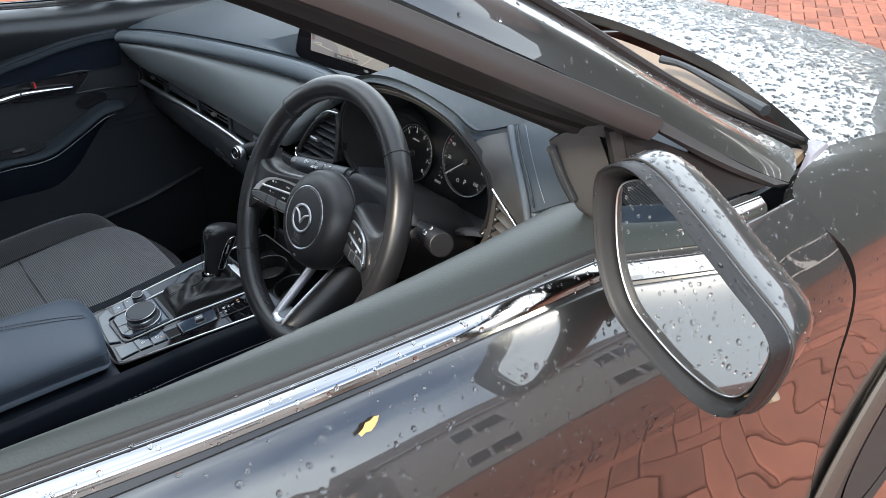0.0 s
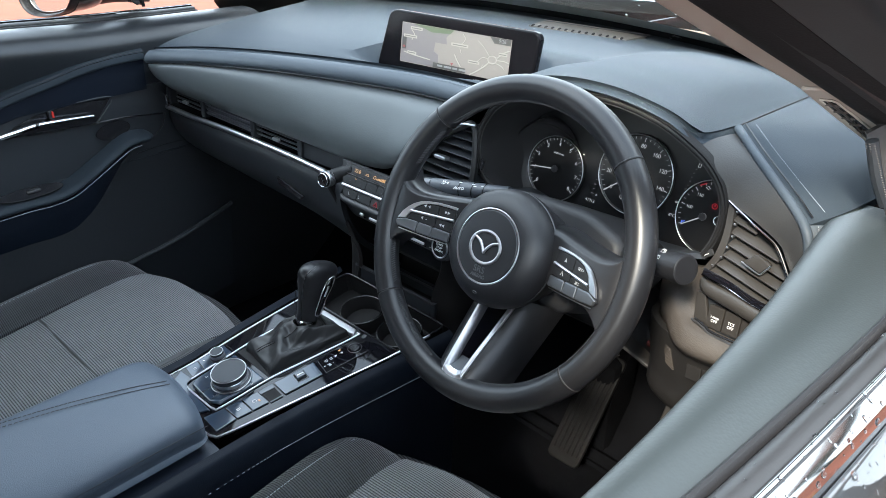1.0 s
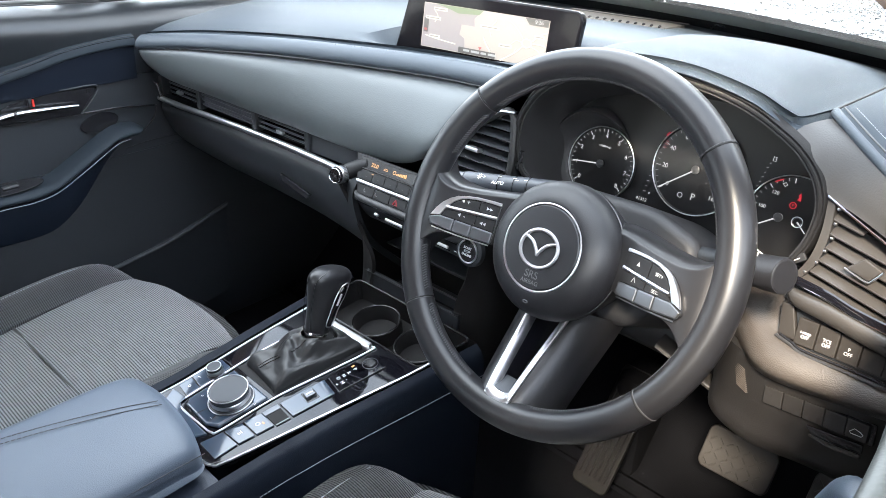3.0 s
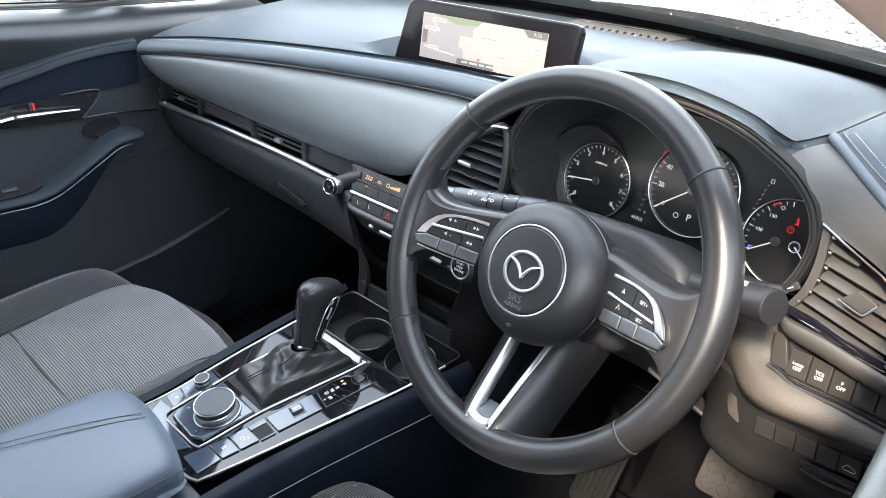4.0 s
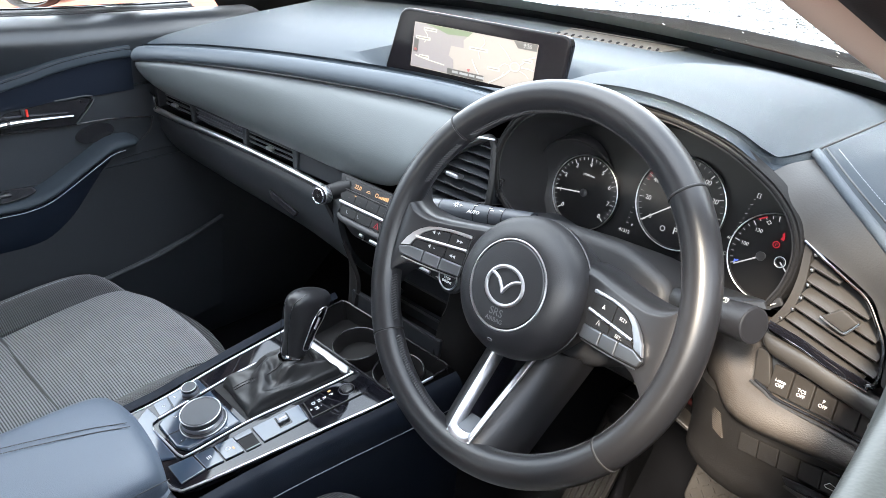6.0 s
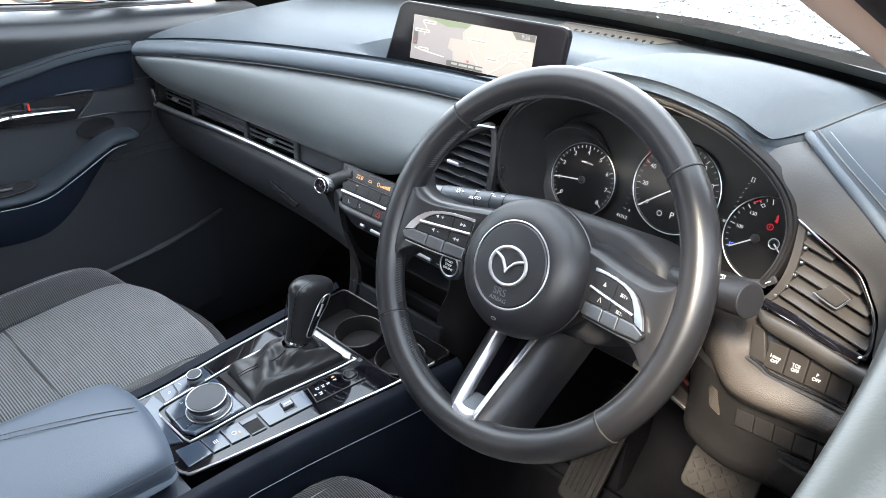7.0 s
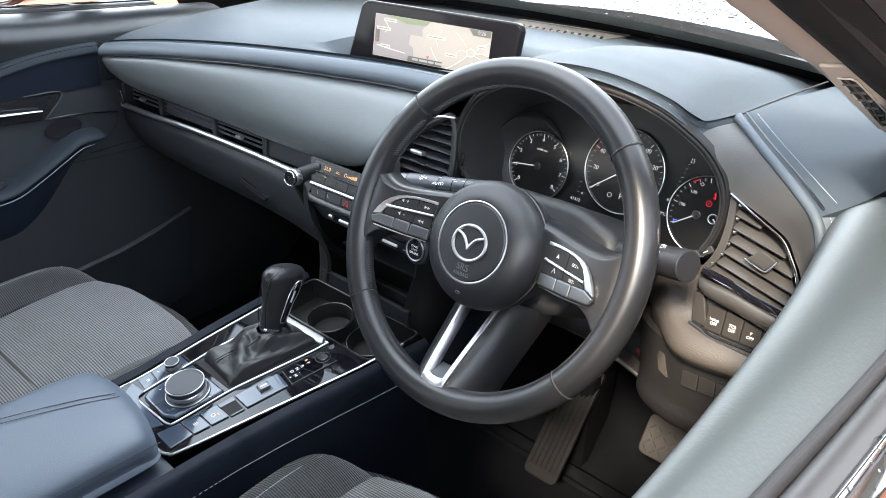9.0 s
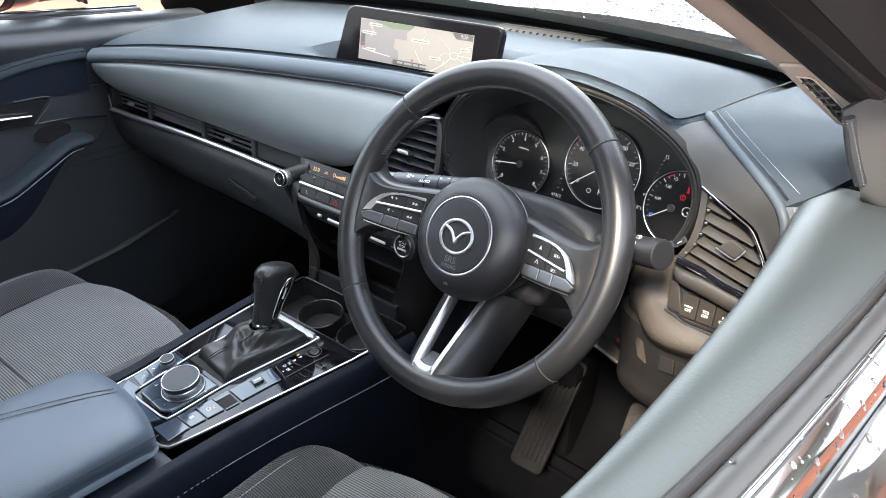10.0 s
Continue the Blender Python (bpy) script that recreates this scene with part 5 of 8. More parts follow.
def dash_end():
    d = thing("dash_end_panel", (0.58, 0.15, 0.9), "navy leather dash end with pale stitching beside a grey panel", "dash panel")
    inner = [(0.503, 0.151, 1.095), (0.527, 0.142, 1.078)] + [tuple(RV @ V(x, y, 0.002)) for x, y in ((-0.0425, 0.0540), (-0.016, 0.0420), (0.004, 0.0330), (0.0225, 0.0225), (0.0325, 0.008), (0.0425, -0.010), (0.0455, -0.040))]
    outer = [(0.523, 0.191, 1.103), (0.545, 0.173, 1.096), (0.566, 0.157, 1.088), (0.585, 0.142, 1.079), (0.606, 0.128, 1.070), (0.626, 0.113, 1.060), (0.638, 0.106, 1.038), (0.646, 0.102, 1.005), (0.650, 0.102, 0.960)]
    grey = [inner, [tuple(V(*p).lerp(V(*q), 0.35) + V(0, -0.0015, 0.003)) for p, q in zip(inner, outer)], [tuple(V(*p).lerp(V(*q), 0.75) + V(0, -0.001, 0.002)) for p, q in zip(inner, outer)], outer]
    part("grey_panel", sheet(grey, 44, 14, 0.006), SAIL, d, "slate grey smooth panel")
    navy = [[(0.521, 0.196, 1.108), (0.560, 0.166, 1.092), (0.606, 0.134, 1.073), (0.632, 0.115, 1.060)],
            [(0.530, 0.240, 1.112), (0.580, 0.215, 1.098), (0.630, 0.18, 1.084), (0.66, 0.15, 1.076)],
            [(0.535, 0.50, 1.090), (0.60, 0.45, 1.085), (0.66, 0.38, 1.084), (0.69, 0.30, 1.082)]]
    part("navy_panel", sheet(navy, 24, 14, 0.01), DASHTOP, d, "navy leather panel")
    part("piping", tube([(0.521, 0.193, 1.108), (0.560, 0.163, 1.092), (0.606, 0.131, 1.073), (0.630, 0.113, 1.061), (0.641, 0.1065, 1.043), (0.648, 0.103, 1.005)], 0.0046, 12, 40), LITSKIN, d)
    part("fold_seam", tube([(0.526, 0.1985, 1.1125), (0.564, 0.1685, 1.0975), (0.609, 0.1375, 1.0795), (0.634, 0.1195, 1.0675)], 0.0009, 6, 30), KEY, d)
    part("corner_seam", tube([(0.520, 0.205, 1.1085), (0.527, 0.27, 1.1100), (0.5285, 0.36, 1.1055), (0.529, 0.47, 1.0985)], 0.0010, 6, 30), UNDER, d)
    stitches([(0.535, 0.205, 1.112), (0.570, 0.178, 1.0985), (0.612, 0.148, 1.083), (0.640, 0.130, 1.072)], 48, 0.0018, 0.00024, d)
    part("end_cap", sheet([[(0.628, 0.112, 1.06), (0.640, 0.105, 1.03), (0.648, 0.10, 0.98)], [(0.652, 0.125, 1.064), (0.668, 0.118, 1.03), (0.675, 0.11, 0.98)]], 10, 6, 0.006), LITSKIN, d)
    stitches([(0.642, 0.113, 1.064), (0.655, 0.1065, 1.04), (0.662, 0.103, 0.995)], 20, 0.0018, 0.00024, d)


dash_end()


def louvre_vent(name, outline, m, slats, tab, label, skin=BLACK):
    """Air vent: outlined opening with deep slats and a tab."""
    v = thing(name, m.translation, label, "air vent")
    xs = [p[0] for p in outline]
    ys = [p[1] for p in outline]
    part("recess", plate(outline, 0.004, at(m, 0, 0, -0.035), 0), KEY, v)
    path = [m @ V(x, y, 0) for x, y in outline]
    part("surround", tube(path, 0.0045, 8, 60, closed=True), skin, v)
    walls = sheet([[tuple(m @ V(x, y, 0.0)) for x, y in outline], [tuple(m @ V(x, y, -0.033)) for x, y in outline]], 40, 3, 0.0, True)
    part("throat", walls, BLACK, v)
    k = len(outline)
    for i in range(slats):
        y = min(ys) + (max(ys) - min(ys)) * (i + 0.6) / slats
        cut = []
        for a, b in zip(outline, outline[1:] + outline[:1]):
            if (a[1] - y) * (b[1] - y) < 0:
                cut.append(a[0] + (b[0] - a[0]) * (y - a[1]) / (b[1] - a[1]))
        if len(cut) >= 2:
            x0, x1 = min(cut), max(cut)
            part("slat", box(x1 - x0, 0.0018, 0.017, at(m, (x0 + x1) / 2, y, -0.010) @ pose(0, 0, 0, 24, 0, 0), 0.0007), BLACK, v)
    part("tab", box(0.020, 0.0055, 0.012, at(m, tab[0], tab[1], 0.002), 0.0015), SATIN, v, "slim satin adjuster tab")
    part("tab_edge", tube([m @ V(tab[0] - 0.012, tab[1] - 0.012, 0.001), m @ V(tab[0] + 0.012, tab[1] - 0.014, 0.001), m @ V(tab[0] + 0.018, tab[1] - 0.011, 0.001)], 0.0008, 6, 10), DARKSATIN, v)
    return v




def corner_vent():
    v = thing("driver_vent", RV.translation, "grey slatted corner air vent with a chrome edge", "air vent")
    outline = [(-0.034, 0.046), (-0.016, 0.036), (0.002, 0.0275), (0.016, 0.019), (0.027, 0.006), (0.037, -0.012), (0.041, -0.046), (0.005, -0.040), (-0.021, -0.033), (-0.052, -0.027), (-0.040, -0.010), (-0.034, 0.010)]
    part("recess", plate(outline, 0.004, at(RV, 0, 0, -0.038), 0), KEY, v)
    part("throat", sheet([[tuple(RV @ V(x, y, 0.0)) for x, y in outline], [tuple(RV @ V(x, y, -0.036)) for x, y in outline]], 48, 3, 0.0, True), BLACK, v)
    tilt = -0.26
    level = [(x, y - tilt * x) for x, y in outline]
    for i in range(6):
        y = -0.0365 + 0.0132 * i
        cutx = []
        for a, b in zip(level, level[1:] + level[:1]):
            if (a[1] - y) * (b[1] - y) < 0:
                cutx.append(a[0] + (b[0] - a[0]) * (y - a[1]) / (b[1] - a[1]))
        if len(cutx) < 2:
            continue
        x0, x1 = min(cutx), max(cutx)
        xc = (x0 + x1) / 2
        m = at(RV, xc, y + tilt * xc, -0.009, math.degrees(math.atan(tilt))) @ pose(0, 0, 0, 38, 0, 0)
        part("slat", box((x1 - x0) * 1.04, 0.0024, 0.0185, m, 0.0009), VENT, v)
        part("pivot", box(0.0030, 0.0030, 0.004, at(RV, x0 + 0.0035, y + tilt * x0 + 0.0045, -0.001), 0.001), SATIN, v)
    tab = part("tab", plate([(-0.012, -0.004), (0.009, -0.0105), (0.019, 0.001), (0.003, 0.008)], 0.007, at(RV, 0, 0, -0.002), 0.002), VENT, v, "flat adjuster tab")
    part("tab_edge", tube([RV @ V(x, y, 0.004) for x, y in ((-0.0125, -0.0045), (-0.001, -0.0085), (0.008, -0.0110), (0.0115, -0.0095), (0.019, 0.0005))], 0.0009, 8, 24), SATIN, tab)
    part("chrome_edge", tube([RV @ V(x, y, 0.003) for x, y in ((-0.041, 0.052), (-0.016, 0.039), (0.002, 0.030), (0.018, 0.0215), (0.029, 0.008), (0.0395, -0.010), (0.0425, -0.028), (0.0420, -0.040), (0.036, -0.0455))], 0.0014, 8, 60), CHROME, v, "thin chrome edge")
    part("gloss_strip", sheet([[tuple(RV @ V(x, y + dy, z)) for x, y in ((-0.054, -0.0265), (-0.021, -0.0320), (0.005, -0.0390), (0.038, -0.0445))] for dy, z in ((0.0025, 0.0010), (-0.0005, 0.0026), (-0.0045, 0.0035))], 24, 6, 0.002), PIANO, v, "gloss black strip")
    part("strip_edge", tube([RV @ V(x, y - 0.0048, 0.0036) for x, y in ((-0.054, -0.0265), (-0.021, -0.0320), (0.005, -0.0390), (0.038, -0.0445))], 0.0009, 8, 30), CHROME, v)
    part("lower_bar", tube([RV @ V(x, y, z) for x, y, z in ((-0.058, -0.041, -0.010), (-0.045, -0.0455, -0.005), (-0.014, -0.0495, -0.003), (0.027, -0.0575, -0.003), (0.065, -0.0645, -0.003))], [0.006, 0.0090, 0.0098, 0.0100, 0.0100], 14, 30), VENT, v, "rounded bar under the vent")
    # band that carries on from the instrument pod
    part("side_band", sheet([[tuple(RV @ V(x, y, z)) for x, y, z in ((-0.041, 0.051, 0.001), (-0.040, 0.020, 0.002), (-0.045, -0.006, 0.002), (-0.058, -0.028, 0.0))],
                             [tuple(RV @ V(x, y, z)) for x, y, z in ((-0.034, 0.046, 0.001), (-0.033, 0.018, 0.001), (-0.038, -0.008, 0.0), (-0.050, -0.027, 0.0))]], 24, 5, 0.008), VENT, v)


corner_vent()
LV = basis((0.152, 0.140, 0.985), (1, 0, 0), (0, 0.25, 1))
lv = louvre_vent("centre_vent", [(0.040, 0.052), (0.015, 0.046), (-0.02, 0.018), (-0.048, -0.025), (-0.046, -0.042), (0.040, -0.024), (0.052, -0.01)], LV, 8, (-0.005, 0.0), "black slatted air vent beside the instruments", MATTKEY)


part("chrome_edge", tube([LV @ V(x, y, 0.004) for x, y in ((-0.056, -0.030), (-0.050, -0.046), (-0.020, -0.042), (0.020, -0.0335), (0.050, -0.027))], 0.0020, 8, 40), CHROME, lv, "thin chrome edge")
part("top_edge", tube([LV @ V(x, y, 0.004) for x, y in ((-0.012, 0.030), (0.014, 0.0505), (0.044, 0.056))], 0.0013, 8, 20), SATIN, lv)


def switch_panel():
    s = thing("switch_panel", (0.60, 0.12, 0.90), "row of black switches under the corner vent", "switches")
    m = basis((0.5955, 0.118, 0.927), (0.98, -0.19, 0.15), (0, 0.25, 1))
    part("panel", plate([(-0.047, 0.020), (0.055, 0.014), (0.055, -0.019), (-0.028, -0.016), (-0.037, -0.010)], 0.006, at(m, 0, 0, -0.008), 0.002), BLACK, s)
    part("cheek", plate([(-0.060, 0.022), (-0.048, 0.022), (-0.0375, -0.011), (-0.057, -0.009)], 0.008, at(m, 0, 0, -0.008), 0.002), SWITCHKEY, s)
    part("ledge", tube([m @ V(-0.058, -0.0105, 0.0), m @ V(-0.042, -0.0145, 0.002), m @ V(-0.028, -0.0185, 0.004), m @ V(0.02, -0.0205, 0.005), m @ V(0.055, -0.023, 0.005)], 0.0016, 8, 30), DARKSATIN, s)
    part("groove", tube([m @ V(-0.054, -0.0085, 0.0), m @ V(-0.040, -0.0125, 0.001), m @ V(-0.028, -0.0160, 0.002), m @ V(0.02, -0.0175, 0.002), m @ V(0.055, -0.020, 0.002)], 0.0014, 8, 30), KEY, s)
    for k, t in enumerate(("i-stop\nOFF", "TCS\nOFF", "P\nOFF", "", "")):
        x = -0.030 + 0.0200 * k
        y = 0.0005 - 0.0007 * k
        key = part("key", box(0.0190, 0.0255, 0.008, at(m, x, y, -0.002, -2), 0.0012), SWITCHKEY, s)
        if t:
            lettering(t, 0.0044, at(m, x, y - 0.002, 0.0022, -2), WHITE, key)
    part("symbol", ring(0.0045, 0.0006, at(m, 0.052, -0.004, 0.0022), 20, 0.0002), WHITE, s)


switch_panel()


def knee_panel():
    k = thing("knee_panel", (0.5, 0.15, 0.7), "grained dark plastic knee panel under the steering column", "dash panel")
    cage = [[(0.470, 0.215, 0.936), (0.500, 0.178, 0.946), (0.535, 0.147, 0.962), (0.60, 0.139, 0.970), (0.68, 0.133, 0.980)],
            [(0.466, 0.212, 0.920), (0.496, 0.170, 0.922), (0.535, 0.143, 0.914), (0.60, 0.136, 0.918), (0.68, 0.131, 0.930)],
            [(0.464, 0.206, 0.902), (0.495, 0.160, 0.902), (0.538, 0.114, 0.901), (0.60, 0.106, 0.908), (0.68, 0.101, 0.919)],
            [(0.463, 0.204, 0.882), (0.494, 0.157, 0.882), (0.538, 0.106, 0.882), (0.60, 0.096, 0.889), (0.68, 0.091, 0.900)],
            [(0.464, 0.206, 0.858), (0.495, 0.164, 0.860), (0.538, 0.126, 0.860), (0.60, 0.119, 0.867), (0.68, 0.114, 0.878)]]
    part("bolster", sheet(cage, 24, 24, 0.01), GRAINED, k, "soft grained bolster")
    # darker panel beside and beneath
    low = [[(0.19, 0.24, 0.90), (0.36, 0.255, 0.88), (0.462, 0.225, 0.868), (0.480, 0.172, 0.868), (0.53, 0.143, 0.868), (0.60, 0.133, 0.872), (0.68, 0.128, 0.884)],
           [(0.19, 0.25, 0.80), (0.36, 0.260, 0.80), (0.468, 0.232, 0.80), (0.486, 0.178, 0.80), (0.535, 0.150, 0.80), (0.60, 0.141, 0.81), (0.68, 0.136, 0.815)],
           [(0.19, 0.26, 0.745), (0.36, 0.262, 0.745), (0.470, 0.238, 0.752), (0.488, 0.192, 0.752), (0.537, 0.168, 0.754), (0.60, 0.160, 0.765), (0.68, 0.155, 0.77)],
           [(0.19, 0.42, 0.715), (0.36, 0.40, 0.715), (0.470, 0.36, 0.715), (0.505, 0.33, 0.715), (0.54, 0.32, 0.715), (0.60, 0.30, 0.72), (0.68, 0.30, 0.72)]]
    part("lower_panel", sheet(low, 48, 16, 0.008), LOWER, k, "smooth black lower panel")
    for i in range(13):
        f = i / 12
        part("vent_slit", box(0.0150, 0.003, 0.0006, Matrix.Translation((0.5115 + 0.0075 * f, 0.1450 - 0.002 * f, 0.8475 - 0.0245 * f)) @ pose(0, 0, 0, 0, 4, -28), 0), GRAINED, k)
    m = basis((0.5925, 0.1275, 0.846), (0.98, -0.13, 0.15), (0, 0.15, 1))
    part("key_frame", plate(rounded(0.104, 0.0215, 0.002, 3, 0.002, -0.003), 0.004, at(m, 0, 0, -0.004), 0.001), KEY, k)
    for i in range(5):
        part("blank", box(0.0193, 0.0185, 0.006, at(m, -0.0405 + 0.0200 * i, -0.003, 0.0), 0.0012), LOWER, k)
    part("bonnet_symbol", tube([at(m, 0.0395, -0.004, 0.0034) @ V(x, y, 0) for x, y in ((-0.006, -0.0015), (-0.002, 0.0025), (0.003, 0.0010), (0.006, -0.001), (0.0045, -0.003), (-0.0045, -0.003))], 0.0004, 5, closed=True), WHITE, k)
    part("panel_edge", tube([(0.512, 0.158, 0.781), (0.571, 0.148, 0.781), (0.64, 0.144, 0.785)], 0.0022, 6, 24), BLACK, k)
    part("pull_slot", plate([(-0.006, -0.0185), (0.046, -0.0165), (0.046, -0.0255), (0.0, -0.0265)], 0.003, at(m, 0, 0, -0.0035), 0.001), KEY, k)
    part("pull_lip", tube([m @ V(-0.002, -0.0275, -0.001), m @ V(0.022, -0.0285, 0.002), m @ V(0.046, -0.0275, 0.002)], [0.0012, 0.0024, 0.0022], 8, 14), VENT, k)
    pull = part("bonnet_pull", sheet([[(0.40, 0.212, 0.800), (0.44, 0.211, 0.786), (0.474, 0.209, 0.7715)], [(0.40, 0.193, 0.797), (0.44, 0.192, 0.783), (0.479, 0.191, 0.7705)], [(0.40, 0.188, 0.792), (0.44, 0.188, 0.779), (0.476, 0.189, 0.7665)]], 16, 8, 0.005), VENT, k, "grey bonnet pull")
    part("red_tab", box(0.012, 0.006, 0.007, pose(0.458, 0.218, 0.784, 0, 14, 0), 0.002), REDTAB, pull)


knee_panel()


# ---- centre stack ----
def climate():
    c = thing("climate_panel", (0.01, 0.12, 0.88), "black climate control panel with chrome bar and lit display", "climate controls")
    m = basis((0.015, 0.112, 0.900), (1, 0.03, 0.0), (0, 0.45, 0.9))
    part("body", plate([(-0.072, 0.034), (0.115, 0.034), (0.115, -0.030), (-0.045, -0.030), (-0.056, -0.004)], 0.012, at(m, 0, 0, -0.014), 0.003), MATTKEY, c)
    part("display", plate([(-0.050, 0.0165), (0.110, 0.0165), (0.110, 0.0310), (-0.058, 0.0310)], 0.003, at(m, 0, 0, -0.003), 0.0006), DISPLAY, c, "dark display window")
    part("display_edge", tube([m @ V(-0.050, 0.0158, 0.0005), m @ V(0.110, 0.0158, 0.0005)], 0.0007, 6, 8), DARKSATIN, c)
    lettering("22.0", 0.0078, at(m, -0.029, 0.0235, 0.0002), LAMP_AMBER, c, "temperature")
    part("car_symbol", tube([m @ V(x, y, 0.0003) for x, y in ((-0.0115, 0.0222), (-0.0095, 0.0245), (-0.0060, 0.0248), (-0.0040, 0.0222))], 0.0004, 5, closed=True), LAMP_AMBER, c)
    part("fan_symbol", ring(0.0024, 0.0005, at(m, 0.0085, 0.0238, 0.0003), 12, 0.0002), LAMP_AMBER, c)
    for k in range(7):
        part("fan_bar", box(0.0019, 0.0022 + 0.0005 * k, 0.0003, at(m, 0.0135 + 0.0027 * k, 0.0225 + 0.00025 * k, 0.0003), 0), LAMP_AMBER, c, smooth=False)
    for k in range(6):
        part("key", box(0.0226, 0.0125, 0.005, at(m, -0.0375 + 0.0230 * k, 0.0075, -0.0012), 0.0006), MATTKEY, c)
        part("key_mark", box(0.0034, 0.0007, 0.0003, at(m, -0.0375 + 0.0230 * k, 0.0060, 0.0014), 0), DTHREAD, c, smooth=False)
    part("lamp", box(0.0036, 0.0013, 0.0003, at(m, -0.027, 0.0115, 0.0015), 0), LAMP_AMBER, c, smooth=False)
    part("bar", box(0.166, 0.0046, 0.005, at(m, 0.0300, -0.0030, 0.0010), 0.0018, 3), SATIN, c, "bright satin bar")
    for k in range(4):
        part("lower_key", box(0.0300, 0.0125, 0.004, at(m, -0.0310 + 0.0305 * k, -0.0130, -0.0015), 0.0008), MATTKEY, c)
    part("hazard_mark", tube([at(m, 0.0262, -0.0138, 0.0009) @ V(x, y, 0) for x, y in ((-0.0038, -0.0030), (0.0038, -0.0030), (0, 0.0040))], 0.0008, 5, closed=True), LAMP_RED, c, "red warning triangle")
    for x in (-0.0330, -0.0110):
        part("seat_mark", tube([m @ V(x + px, -0.0135 + py, 0.0008) for px, py in ((-0.0016, 0.0028), (-0.0004, -0.0014), (0.0022, -0.0014))], 0.0003, 5), PRINT, c)
    part("lip", tube([m @ V(-0.052, -0.0205, -0.004), m @ V(-0.036, -0.0245, -0.001), m @ V(0.02, -0.0255, 0.0), m @ V(0.115, -0.0255, 0.0)], [0.0030, 0.0046, 0.0048, 0.0048], 12, 30), SHROUD, c, "grey rounded lip under the keys")
    # turning knob standing proud at the end of the bar
    km = basis((-0.068, 0.106, 0.898), (1, 0.12, 0), (0, 0.12, 1))
    knob = part("knob", lathe([(0.0105, -0.014), (0.0125, -0.008), (0.0125, 0.004), (0.0115, 0.0115), (0.0108, 0.0135), (0.0098, 0.0140), (0.0005, 0.0135)], km, 48), KEY, c, "black turning knob with bright rim")
    part("knob_band", lathe([(0.0122, -0.003), (0.0131, -0.002), (0.0131, 0.0085), (0.0122, 0.0100)], km, 60, False), SATIN, knob, "knurled satin band")
    part("knob_ring", ring(0.0105, 0.0007, at(km, 0, 0, 0.0138), 48), CHROME, knob)
    for k in range(40):
        part("knurl", box(0.0006, 0.0006, 0.0085, km @ pose(0.0131 * math.cos(radians(9 * k)), 0.0131 * math.sin(radians(9 * k)), 0.0033), 0), DARKSATIN, knob, smooth=False)
    part("knob_mark", box(0.0006, 0.0042, 0.0003, at(km, -0.0010, 0.0005, 0.0139, 25), 0), DTHREAD, knob, smooth=False)
    part("knob_mark", box(0.0006, 0.0042, 0.0003, at(km, 0.0012, -0.0005, 0.0139, -35), 0), DTHREAD, knob, smooth=False)
    part("knob_neck", tube([km @ V(0.001, 0.001, -0.008), (km @ V(0, 0, -0.012)).lerp(m @ V(-0.050, 0.0235, -0.010), 0.5), m @ V(-0.044, 0.0235, -0.008)], [0.0118, 0.0116, 0.0100], 20, 12), MATTKEY, c)


climate()


